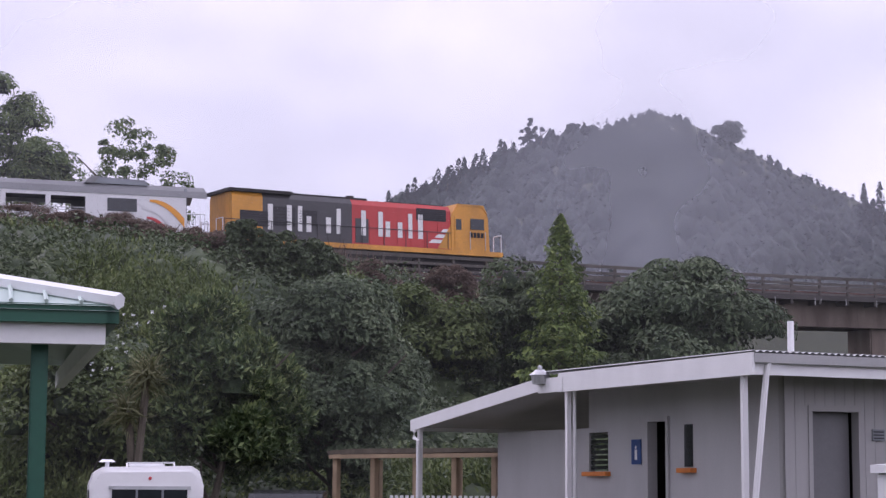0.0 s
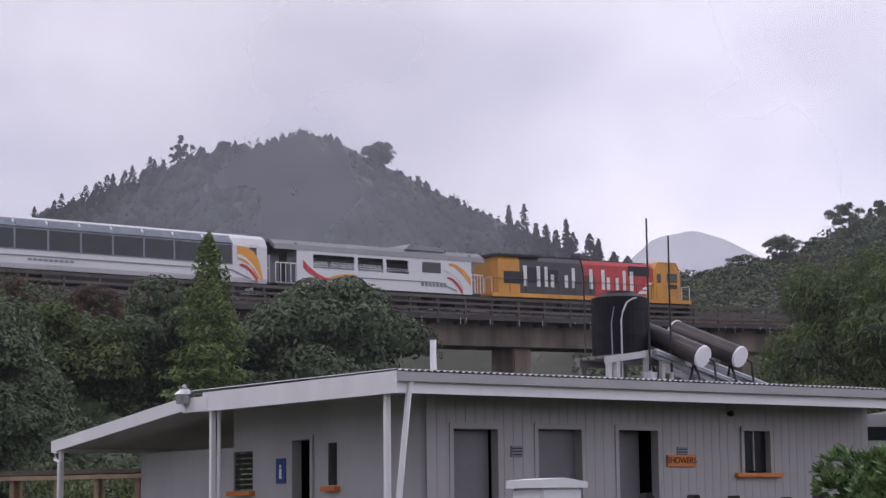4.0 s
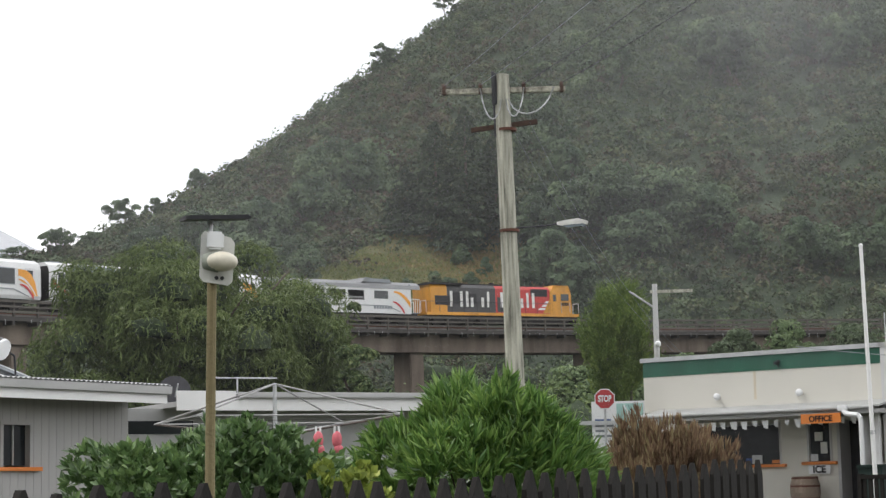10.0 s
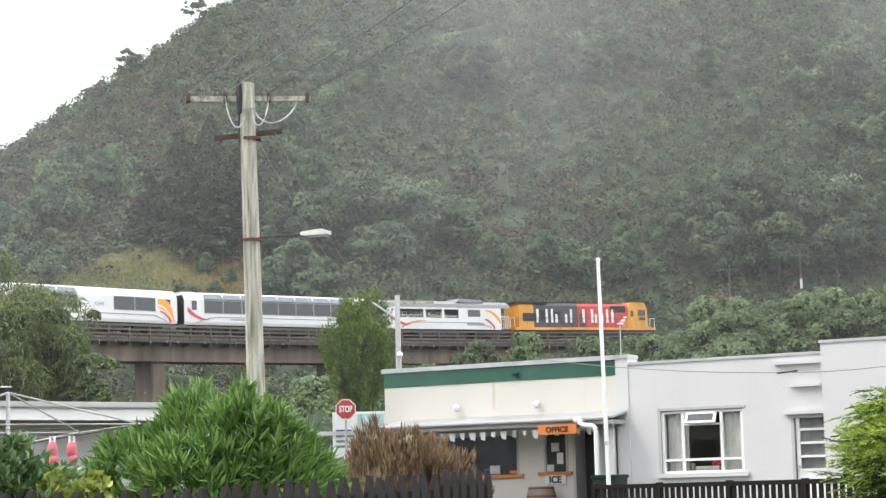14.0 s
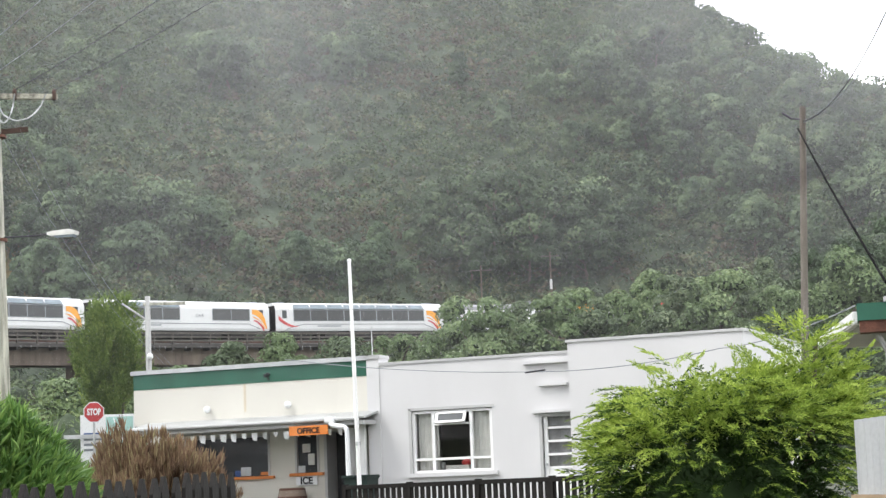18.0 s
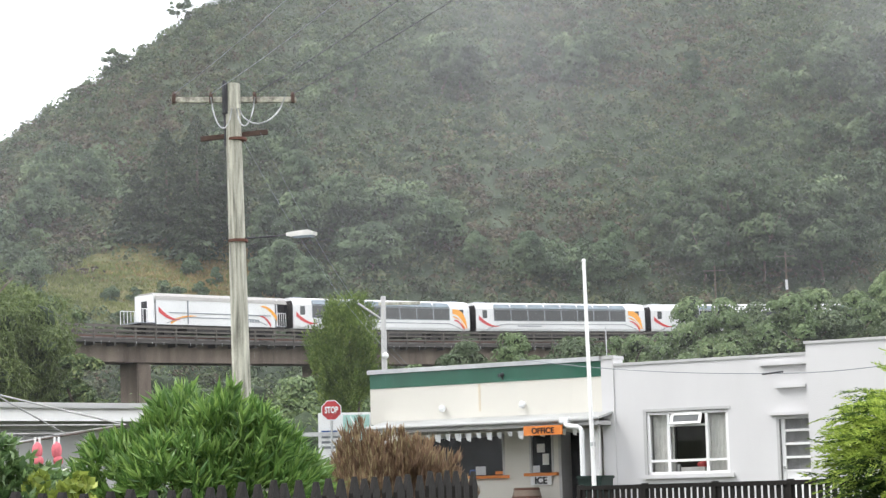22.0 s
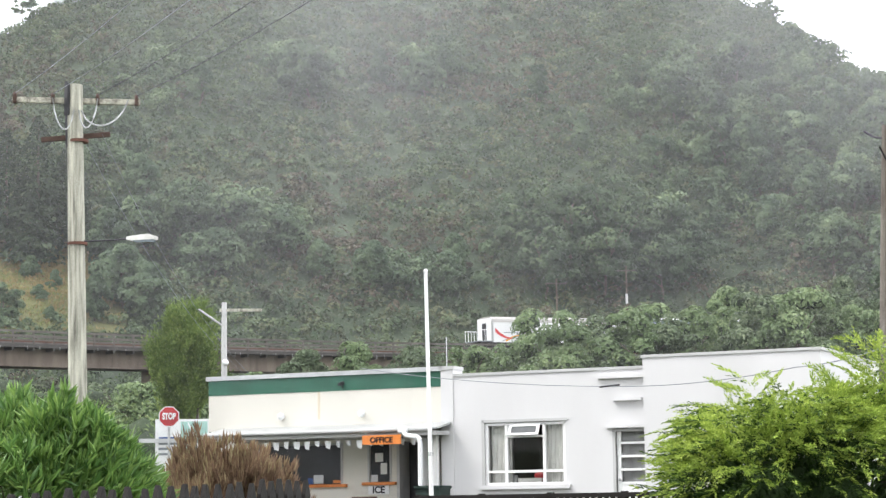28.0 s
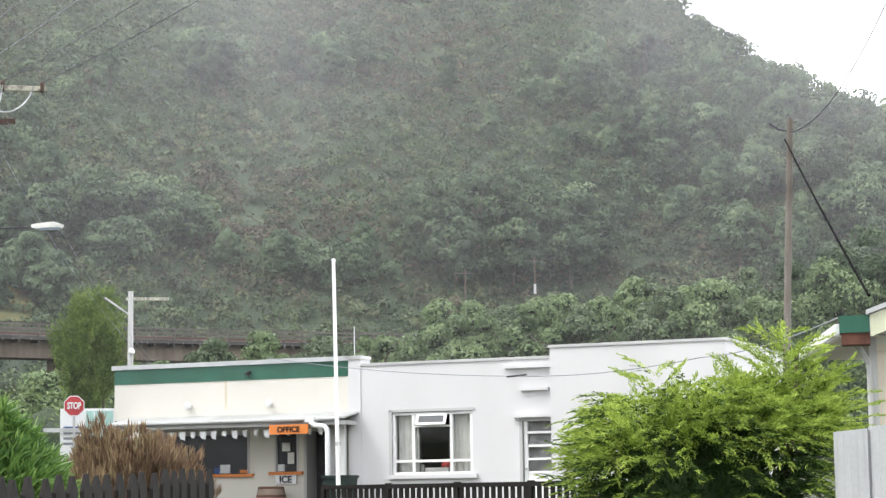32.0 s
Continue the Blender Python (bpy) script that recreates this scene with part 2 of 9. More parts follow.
LETTER = mat("white_lettering", (0.72, 0.72, 0.70), 0.5, 0, 0.10, 1)
CAR_WHITE = mat("coach_white", (0.64, 0.645, 0.65), 0.35, 0, 0.06, 0.4, 0.0, 6, streak=0.6)
CAR_SILVER = mat("coach_silver_roof", (0.20, 0.205, 0.21), 0.45, 0.2, 0.15, 0.4, 0.0, 6)
VAN_ROOF = mat("pale_van_roof", (0.30, 0.29, 0.275), 0.55, 0, 0.15, 0.5, 0.05, 8, streak=0.5)
CAR_GREY = mat("coach_grey_band", (0.20, 0.22, 0.24), 0.4, 0, 0.15, 0.5)
SWOOSH_RED = mat("swoosh_red", (0.50, 0.03, 0.035), 0.4, 0, 0.1, 1)
SWOOSH_GOLD = mat("swoosh_gold", (0.72, 0.30, 0.02), 0.4, 0, 0.1, 1)
GROUND_MAT = mat("dark_undergrowth", (0.026, 0.036, 0.016), 0.95, 0, 0.35, 0.10, 0.5, 1.2, col2=(0.046, 0.052, 0.024))
CLEARING = mat("olive_clearing_grass", (0.080, 0.100, 0.034), 0.95, 0, 0.45, 0.10, 0.9, 2.2, col2=(0.160, 0.150, 0.055))
MIST_HILL = misty("hill_mist", 0.050, 0.15, 20, 64, drift=(85, 150, 0.78, 1.08))
MIST_NEAR = misty("near_rain", 0.016, 0.022, 0, 20, drift=(27, 38, 0.9, 2.0))
MIST_DOME = misty("dome_mist", 0.17, 0.33, 34, 95, (0.81, 0.83, 0.93))
LEAF_HILL = leafy("hill_scrub", (0.029, 0.052, 0.024), (0.062, 0.093, 0.041), (0.120, 0.155, 0.073), 0.65, 0.85, 0.30, 0.1)
LEAF_OLIVE = leafy("olive_fern", (0.031, 0.043, 0.021), (0.069, 0.084, 0.040), (0.125, 0.138, 0.069), 0.65, 0.85, 0.30, 0.1)
LEAF_BRACKEN = leafy("brown_bracken", (0.038, 0.033, 0.022), (0.079, 0.067, 0.043), (0.120, 0.107, 0.069), 0.7, 0.85, 0.30, 0.1)
LEAF_GROVE = leafy("grove_leaf", (0.022, 0.042, 0.020), (0.056, 0.090, 0.041), (0.118, 0.164, 0.076), 0.6, 0.85, 0.22, 0.1)
LEAF_HILLTREE = leafy("hill_tree_leaf", (0.042, 0.074, 0.037), (0.104, 0.151, 0.077), (0.185, 0.242, 0.121), 0.65, 0.85, 0.22, 0.1)
# darker than the bush leaves: shade of the hollows put into the colour
LEAF_UNDER = leafy("hollow_shade_growth", (0.016, 0.028, 0.014), (0.036, 0.054, 0.027), (0.066, 0.086, 0.046), 0.8, 0.60, 0.20, 0, grain=2.6)
LEAF_FAR = leafy("far_forest", (0.016, 0.023, 0.022), (0.024, 0.034, 0.030), (0.033, 0.043, 0.037), 0.8, 0.6, 0.02, 0.1)
LEAF_DARK = leafy("dark_evergreen", (0.026, 0.046, 0.020), (0.076, 0.106, 0.048), (0.150, 0.185, 0.088), 0.5, 0.5, 0.25, 0.15)
LEAF_MID = leafy("mid_green_shrub", (0.040, 0.070, 0.026), (0.112, 0.165, 0.060), (0.205, 0.265, 0.098), 0.55, 0.35, 0.2, grain=4)
LEAF_SAGE = leafy("sage_green_leaf", (0.030, 0.050, 0.026), (0.100, 0.138, 0.072), (0.215, 0.260, 0.145), 0.55, 0.5, 0.4, 0.15)
LEAF_TIP = leafy("pale_tipped_leaf", (0.022, 0.044, 0.016), (0.085, 0.130, 0.048), (0.310, 0.370, 0.150), 0.45, 0.3, 0.5, 0.15)
LEAF_FRESH = leafy("fresh_fern", (0.040, 0.064, 0.020), (0.118, 0.158, 0.050), (0.215, 0.255, 0.088), 0.55, 0.5, 0.3, 0.2)
LEAF_WILLOW = leafy("willow_leaf", (0.050, 0.077, 0.023), (0.115, 0.160, 0.049), (0.192, 0.240, 0.082), 0.55, 0.3, 0.3, grain=5)
LEAF_LAUREL = leafy("glossy_laurel", (0.055, 0.105, 0.040), (0.130, 0.215, 0.080), (0.240, 0.345, 0.130), 0.28, 0.2, 0.8)
LEAF_LAUREL.node_tree.nodes["Principled BSDF"].inputs["Specular IOR Level"].default_value = 0.7
LEAF_LANCE = leafy("lance_leaf", (0.055, 0.129, 0.033), (0.152, 0.270, 0.067), (0.317, 0.445, 0.124), 0.4, 0.2, 0.8)
LEAF_LANCE.node_tree.nodes["Principled BSDF"].inputs["Specular IOR Level"].default_value = 0.6
LEAF_CYPRESS = leafy("golden_cypress", (0.110, 0.180, 0.030), (0.285, 0.385, 0.065), (0.520, 0.610, 0.140), 0.6, 0.35, 2.2, 0.35)
LEAF_BROWN = leafy("dying_brown_leaf", (0.110, 0.066, 0.048), (0.270, 0.180, 0.115), (0.400, 0.370, 0.200), 0.7, 0.3, 1.0)
LEAF_LIME = leafy("yellow_green_leaf", (0.120, 0.168, 0.032), (0.300, 0.364, 0.080), (0.510, 0.532, 0.160), 0.5, 0.3, 1.0)
LEAF_CONIFER = leafy("conifer_needle", (0.014, 0.028, 0.014), (0.032, 0.052, 0.024), (0.062, 0.085, 0.036), 0.6, 0.3, 0.2)

# near-black greens: the shade inside crowns and bushes put into the colour
LEAF_CORE = leafy("inner_leaf_shade", (0.012, 0.026, 0.008), (0.024, 0.048, 0.014), (0.04, 0.07, 0.02), 0.8, 0.4, 2.0, 0)
LEAF_SHADE = leafy("inner_shade_green", (0.016, 0.028, 0.013), (0.034, 0.052, 0.024), (0.058, 0.080, 0.038), 0.85, 0.6, 0.8, 0, grain=6)


# ---- helpers of this scene ----
def part(name, bm, material, parent=None, label="", smooth=False):
    me = bpy.data.meshes.new(name)
    if isinstance(bm, bmesh.types.BMesh):
        bmesh.ops.recalc_face_normals(bm, faces=bm.faces)
        bm.to_mesh(me)
        bm.free()
    else:
        v, f = bm
        me.from_pydata(v, [], f)
    me.materials.append(material)
    if smooth:
        me.shade_smooth()
    ob = new(name, me)
    ob.parent = parent
    if label:
        ob["label"] = label
    return ob


def shared(name, ob, m, parent):
    """Another piece on the same mesh."""
    p = new(name, ob.data)
    p.parent = parent
    p.matrix_basis = m
    return p


def thing(name, m, label, category, group="", kind=""):
    ob = new(name)
    ob.matrix_basis = m
    ob.empty_display_size = 0.3
    return tagged(ob, label, category, group, kind)


def box(bm, x0, x1, y0, y1, z0, z1, m=None, bevel=0.0):
    q = bmesh.ops.create_cube(bm, size=1.0)["verts"]
    for v in q:
        v.co = Vector((x0 + (v.co.x + 0.5) * (x1 - x0), y0 + (v.co.y + 0.5) * (y1 - y0), z0 + (v.co.z + 0.5) * (z1 - z0)))
    if bevel:
        es = list({e for v in q for e in v.link_edges})
        q = list({v for f in bmesh.ops.bevel(bm, geom=es, offset=bevel, segments=2, affect="EDGES")["faces"] for v in f.verts} | {v for v in q if v.is_valid})
    if m is not None:
        bmesh.ops.transform(bm, matrix=m, verts=q)
    return bm


def one(*a, **k):
    return box(bmesh.new(), *a, **k)


def rod(bm, p0, p1, r0, r1=None, n=8):
    p0, p1 = Vector(p0), Vector(p1)
    d = p1 - p0
    m = Matrix.Translation((p0 + p1) / 2) @ d.to_track_quat("Z", "Y").to_matrix().to_4x4()
    bmesh.ops.create_cone(bm, cap_ends=True, segments=n, radius1=r0, radius2=r0 if r1 is None else r1, depth=d.length, matrix=m)
    return bm


def tube(bm, pts, r, n=6):
    for a, b in zip(pts[:-1], pts[1:]):
        rod(bm, a, b, r, r, n)
    return bm


def sweep(pts, r, n=6):
    """One round skin along a line of points."""
    v, f = [], []
    pts = [Vector(p) for p in pts]
    for i, p in enumerate(pts):
        d = (pts[min(i + 1, len(pts) - 1)] - pts[max(i - 1, 0)]).normalized()
        side = d.orthogonal().normalized() if abs(d.z) > 0.95 else d.cross(Vector((0, 0, 1))).normalized()
        over = side.cross(d)
        for j in range(n):
            a = 2 * math.pi * j / n
            v.append(tuple(p + (side * math.cos(a) + over * math.sin(a)) * r))
    for i in range(len(pts) - 1):
        for j in range(n):
            f.append((i * n + j, i * n + (j + 1) % n, (i + 1) * n + (j + 1) % n, (i + 1) * n + j))
    f += [tuple(range(n)), tuple(range(len(v) - 1, len(v) - 1 - n, -1))]
    return v, f


def prism(bm, outline, y0, y1, m=None):
    """An outline in x and z, drawn out from y0 to y1."""
    a = [bm.verts.new((x, y0, z)) for x, z in outline]
    b = [bm.verts.new((x, y1, z)) for x, z in outline]
    k = len(outline)
    bm.faces.new(a)
    bm.faces.new(b[::-1])
    for i in range(k):
        bm.faces.new((a[i], b[i], b[(i + 1) % k], a[(i + 1) % k]))
    if m is not None:
        bmesh.ops.transform(bm, matrix=m, verts=a + b)
    return bm


def ball(bm, c, r, sub=2, squash=1.0):
    bmesh.ops.create_icosphere(bm, subdivisions=sub, radius=r, matrix=Matrix.Translation(c) @ Matrix.Diagonal((1, 1, squash, 1)))
    return bm


def spot(az, d, z=0.0):
    """A place on the plan: degrees to the left of +y and metres from where the camera stands."""
    a = radians(az)
    return Vector((-d * math.sin(a), d * math.cos(a), z))


def up(d, el):
    """Height of what stands d metres off and el degrees over the lens."""
    return EYE + d * math.tan(radians(el))


def lettering(name, body, size, material, parent, m, depth=0.006, bold=0.0):
    """Raised letters as a mesh, in the x and z plane of their thing."""
    cu = bpy.data.curves.new(name, "FONT")
    cu.body, cu.size, cu.extrude, cu.offset = body, size, depth, bold
    cu.align_x, cu.align_y = "CENTER", "CENTER"
    tmp = bpy.data.objects.new(name, cu)
    scene.collection.objects.link(tmp)
    me = bpy.data.meshes.new_from_object(tmp.evaluated_get(bpy.context.evaluated_depsgraph_get()))
    bpy.data.objects.remove(tmp)
    me.materials.clear()
    me.materials.append(material)
    ob = new(name, me)
    ob.parent = parent
    ob.matrix_basis = m @ pose(0, 0, 0, 90, 0, 0)
    return ob


def sprays(c, aim, length, width, rng, bend=0.12):
    """Long leaves that point along aim."""
    k = len(c)
    t = aim / (np.linalg.norm(aim, axis=1, keepdims=True) + 1e-9)
    n = rng.normal(size=(k, 3))
    b = np.cross(t, n)
    b /= np.linalg.norm(b, axis=1, keepdims=True) + 1e-9
    n = np.cross(b, t)
    s, w = length[:, None], width[:, None]
    v = np.empty((k, 4, 3))
    v[:, 0] = c
    v[:, 1] = c + t * s * 0.45 + b * w * 0.5 + n * s * bend * 0.3
    v[:, 2] = c + t * s - n * s * bend * 0.5
    v[:, 3] = c + t * s * 0.45 - b * w * 0.5 + n * s * bend * 0.3
    return v.reshape(-1, 3)


def leaf_arrays(c, nrm, size, aspect, rng, fold=0.18, droop=0.0):
    """Diamond leaves, folded along the rib: places c, facing nrm."""
    k = len(c)
    nrm = nrm / (np.linalg.norm(nrm, axis=1, keepdims=True) + 1e-9)
    t = rng.normal(size=(k, 3))
    t[:, 2] -= droop
    t -= (t * nrm).sum(1, keepdims=True) * nrm
    t /= np.linalg.norm(t, axis=1, keepdims=True) + 1e-9
    b = np.cross(nrm, t)
    s = size[:, None]
    v = np.empty((k, 4, 3))
    v[:, 0] = c - t * s * 0.5
    v[:, 1] = c + b * s * aspect * 0.5 + nrm * s * fold * 0.5
    v[:, 2] = c + t * s * 0.5 - nrm * s * fold * 0.4
    v[:, 3] = c - b * s * aspect * 0.5 + nrm * s * fold * 0.5
    return v.reshape(-1, 3)


def lump_shape(level):
    """A rounded clump, open below: points and triangles."""
    bm = bmesh.new()
    bmesh.ops.create_icosphere(bm, subdivisions=level, radius=1.0)
    bmesh.ops.delete(bm, geom=[f for f in bm.faces if f.calc_center_median().z < -0.45], context="FACES")
    bm.verts.index_update()
    v = np.array([p.co[:] for p in bm.verts])
    f = np.array([[p.index for p in q.verts] for q in bm.faces])
    bm.free()
    return v, f


LUMP = {1: lump_shape(1), 2: lump_shape(2)}


def lumps(blobs, rng, k=0.52, level=1):
    """The dense inside of each clump, rough and uneven."""
    blobs = np.asarray(blobs, float)
    shape_v, shape_f = LUMP[level]
    n = len(blobs)
    a = rng.random(n) * 2 * math.pi
    c, s = np.cos(a)[:, None], np.sin(a)[:, None]
    x, y, z = shape_v[None, :, 0] * c - shape_v[None, :, 1] * s, shape_v[None, :, 0] * s + shape_v[None, :, 1] * c, np.repeat(shape_v[None, :, 2], n, 0)
    w = k * (0.68 + 0.64 * rng.random((n, len(shape_v))))
    v = np.stack([x * w, y * w, z * w], 2) * blobs[:, None, 3:] + blobs[:, None, :3]
    f = shape_f[None] + (np.arange(n) * len(shape_v))[:, None, None]
    return v.reshape(-1, 3), f.reshape(-1, 3)


def quads(v, solid=None):
    """Mesh data of leaves, whose points come four to a face, and of the clumps inside."""
    me = bpy.data.meshes.new("foliage")
    k = len(v) // 4
    lv, lf = solid if solid is not None else (np.zeros((0, 3)), np.zeros((0, 3), int))
    m = len(lf)
    pts = np.vstack([v, lv])
    me.vertices.add(len(pts))
    me.vertices.foreach_set("co", np.asarray(pts, np.float32).ravel())
    me.loops.add(4 * k + 3 * m)
    me.loops.foreach_set("vertex_index", np.concatenate([np.arange(4 * k), (lf + 4 * k).ravel()]).astype(np.int32))
    me.polygons.add(k + m)
    me.polygons.foreach_set("loop_start", np.concatenate([np.arange(0, 4 * k, 4), 4 * k + np.arange(0, 3 * m, 3)]).astype(np.int32))
    me.polygons.foreach_set("use_smooth", np.concatenate([np.zeros(k, bool), np.ones(m, bool)]))
    me.update(calc_edges=True)
    me.validate()
    return me


def foliage(name, v, material, parent=None, label="", solid=None):
    me = quads(v, solid)
    me.name = name
    me.materials.append(material)
    ob = new(name, me)
    ob.parent = parent
    if label:
        ob["label"] = label
    return ob


def shell(blobs, per, leaf, rng, aspect=0.5, inner=0.55, droop=0.0, lift=0.35, jitter=0.34):
    """Leaves over a heap of rounded clumps: rows of x, y, z, rx, ry, rz. The outer ones are dense, some lie deeper."""
    blobs = np.asarray(blobs, float)
    k = len(blobs) * per
    i = np.repeat(np.arange(len(blobs)), per)
    d = rng.normal(size=(k, 3))
    d /= np.linalg.norm(d, axis=1, keepdims=True)
    d[:, 2] = np.where(d[:, 2] < -0.35, -d[:, 2], d[:, 2])
    r = inner + (1.06 - inner) * rng.random(k) ** 0.45
    c = blobs[i, :3] + d * r[:, None] * blobs[i, 3:]
    nrm = d + rng.normal(size=(k, 3)) * jitter
    nrm[:, 2] += lift
    return leaf_arrays(c, nrm, leaf * (0.6 + 0.8 * rng.random(k)), aspect, rng, droop=droop)


def heap(rng, n, size, low=0.15, grow=(0.22, 0.42)):
    """Clumps that fill a crown of the given half sizes about the origin, its foot at z = 0."""
    out = []
    sx, sy, h = size
    while len(out) < n:
        p = rng.uniform(-1, 1, 3)
        if p @ p > 1 or p[2] < -0.9:
            continue
        g = rng.uniform(*grow)
        k = 1 - g * 0.6
        taper = 1.0 - 0.35 * max(0.0, p[2])
        out.append((p[0] * sx * k * taper, p[1] * sy * k * taper, h * (low + (1 - low) * (p[2] * k + 1) / 2), sx * g, sy * g, min(sx, h * 0.5) * g * 0.85))
    return out


def trunk_mesh(rng, height, r, limbs, reach, lean=0.05):
    bm = bmesh.new()
    p, pts = Vector((0, 0, -0.3)), []
    for i in range(6):
        pts.append(p.copy())
        p = p + Vector((rng.normal() * lean * height, rng.normal() * lean * height, height / 5.5))
    for i in range(5):
        rod(bm, pts[i], pts[i + 1], r * (1 - 0.15 * i), r * (0.85 - 0.15 * i), 8)
    for j in range(limbs):
        a = rng.uniform(0, 2 * math.pi)
        k = rng.integers(2, 6)
        q = pts[k] + Vector((math.cos(a) * reach * 0.5, math.sin(a) * reach * 0.5, reach * 0.35))
        e = q + Vector((math.cos(a + 0.4) * reach * 0.4, math.sin(a + 0.4) * reach * 0.4, reach * 0.4))
        rod(bm, pts[k], q, r * 0.4, r * 0.25, 6)
        rod(bm, q, e, r * 0.25, r * 0.08, 6)
    return bm


def tufts(blobs, per, n, leaf, rng, width=0.34, inner=0.6, rise=0.5):
    """Leaves in small whorls at the tips of the shoots, over a heap of clumps."""
    blobs = np.asarray(blobs, float)
    k = len(blobs) * per
    i = np.repeat(np.arange(len(blobs)), per)
    d = rng.normal(size=(k, 3))
    d /= np.linalg.norm(d, axis=1, keepdims=True)
    d[:, 2] = np.where(d[:, 2] < -0.3, -d[:, 2], d[:, 2])
    c = blobs[i, :3] + d * (inner + (1.08 - inner) * rng.random(k) ** 0.5)[:, None] * blobs[i, 3:]
    j = np.repeat(np.arange(k), n)
    t = d[j] * 0.6 + rng.normal(size=(k * n, 3)) * 0.6
    t[:, 2] += rise
    t /= np.linalg.norm(t, axis=1, keepdims=True)
    f = d[j] * 0.8 + rng.normal(size=(k * n, 3)) * 0.25
    f[:, 2] += 0.6
    b = np.cross(t, f)
    b /= np.linalg.norm(b, axis=1, keepdims=True) + 1e-9
    f = np.cross(b, t)
    s = (leaf * (0.6 + 0.7 * rng.random(k * n)))[:, None]
    o = c[j]
    v = np.empty((k * n, 4, 3))
    v[:, 0] = o
    v[:, 1] = o + t * s * 0.5 + b * s * width * 0.5 + f * s * 0.04
    v[:, 2] = o + t * s - f * s * 0.10
    v[:, 3] = o + t * s * 0.5 - b * s * width * 0.5 + f * s * 0.04
    return v.reshape(-1, 3)


def broad_tree(name, at, size, leaf, material, label, seed, clumps=40, per=140, trunk_h=None, low=0.15, group="", aspect=0.5, droop=0.0, grow=(0.22, 0.42), category="tree", inner=0.55, whorl=0, dense=True, jitter=0.34, lift=0.35):
    """A tree or large shrub: trunk with limbs, and a crown of many leaves in uneven clumps. size: half widths and height."""
    rng = np.random.default_rng(seed)
    t = thing(name, Matrix.Translation(at), label, category, group)
    part("trunk", trunk_mesh(rng, trunk_h or size[2] * 0.7, max(0.06, size[2] * 0.022), 7, size[0] * 0.7), BARK, t)
    h = heap(rng, clumps, size, low, grow)
    if whorl:
        v = tufts(h, per // whorl, whorl, leaf, rng, aspect, inner)
    else:
        v = shell(h, per, leaf, rng, aspect, inner, droop, lift, jitter)
    foliage("crown", v, material, t)
    if dense:
        # dark lumps behind the leaves, coloured as shade in the gaps
        tagged(foliage("inner_shade", v[:0], LEAF_SHADE, t, solid=lumps(h, rng, 0.47)), "dark clumps for the shade inside the crown", kind="stuff")
    return t


def conifer(name, at, h, r, material, label, seed, leaf=0.5, per=1400, group="", sparse=0.0, bare=0.1):
    """A pointed tree: whorls of boughs that hang out from one straight stem."""
    rng = np.random.default_rng(seed)
    t = thing(name, Matrix.Translation(at), label, "tree", group)
    part("trunk", rod(bmesh.new(), (0, 0, -0.5), (0, 0, h * 0.97), h * 0.018 + 0.05, 0.03, 7), BARK, t)
    z = bare + (1 - bare) * rng.random(per) ** 1.15
    tier = 0.65 + 0.35 * np.cos(z * (18 + 10 * rng.random()) * math.pi) * (1 - z)
    a = rng.random(per) * 2 * math.pi
    lob = 1 + 0.3 * np.sin(a * 3 + z * 25) * (1 - sparse) + sparse * np.sin(a * 2 + z * 40)
    rad = r * (1 - z) ** 0.62 * tier * lob * (0.35 + 0.65 * np.sqrt(rng.random(per)))
    c = np.stack([np.cos(a) * rad, np.sin(a) * rad, z * h - 0.12 * rad], 1)
    nrm = np.stack([np.cos(a) * 0.7, np.sin(a) * 0.7, np.full(per, 0.8)], 1) + rng.normal(size=(per, 3)) * 0.45
    foliage("crown", leaf_arrays(c, nrm, leaf * (0.6 + 0.8 * rng.random(per)) * (1.15 - 0.6 * z), 0.5, rng, droop=0.3), material, t)
    return t


# ---- the line of the railway: a curve on the plan that climbs gently ----
RAIL_0, GRADE = EYE + 11.75, 0.024


def track_radius(az):
    u = -az / 0.8
    return 103.16 + 47.9 * u + 64.5 * u * u - 21.8 * u ** 3


def track_line():
    """Points of the track a metre apart, s = 0 straight ahead of the camera; straight at both ends."""
    pts = []
    for i in range(1200):
        a = radians(14.0 - 76.0 * i / 1199)
        d = track_radius(a)
        pts.append((-d * math.sin(a), d * math.cos(a)))
    p = np.array(pts)
    t0, t1 = p[0] - p[1], p[-1] - p[-2]
    t0, t1 = t0 / np.linalg.norm(t0), t1 / np.linalg.norm(t1)
    p = np.vstack([p[0] + t0 * np.arange(260, 0, -1)[:, None], p, p[-1] + t1 * np.arange(1, 260)[:, None]])
    s = np.concatenate([[0], np.cumsum(np.linalg.norm(np.diff(p, axis=0), axis=1))])
    ahead = np.argmin(np.abs(p[:, 0]) + 1e3 * (p[:, 1] < 0))
    return s - s[ahead], p


TRACK_S, TRACK_P = track_line()


def on_track(s, z=0.0):
    x, y = np.interp(s, TRACK_S, TRACK_P[:, 0]), np.interp(s, TRACK_S, TRACK_P[:, 1])
    return Vector((x, y, RAIL_0 + GRADE * min(max(x, -60), 230) + z))


def along_track(s, length=0.0, z=0.0):
    """Pose of a vehicle whose middle is at s: local x runs ahead, y to the far side."""
    a, b = on_track(s - max(length, 2) * 0.36, z), on_track(s + max(length, 2) * 0.36, z)
    d = (b - a).normalized()
    side = Vector((0, 0, 1)).cross(d).normalized()
    m = Matrix((d, side, d.cross(side))).transposed().to_4x4()
    return Matrix.Translation((a + b) / 2) @ m


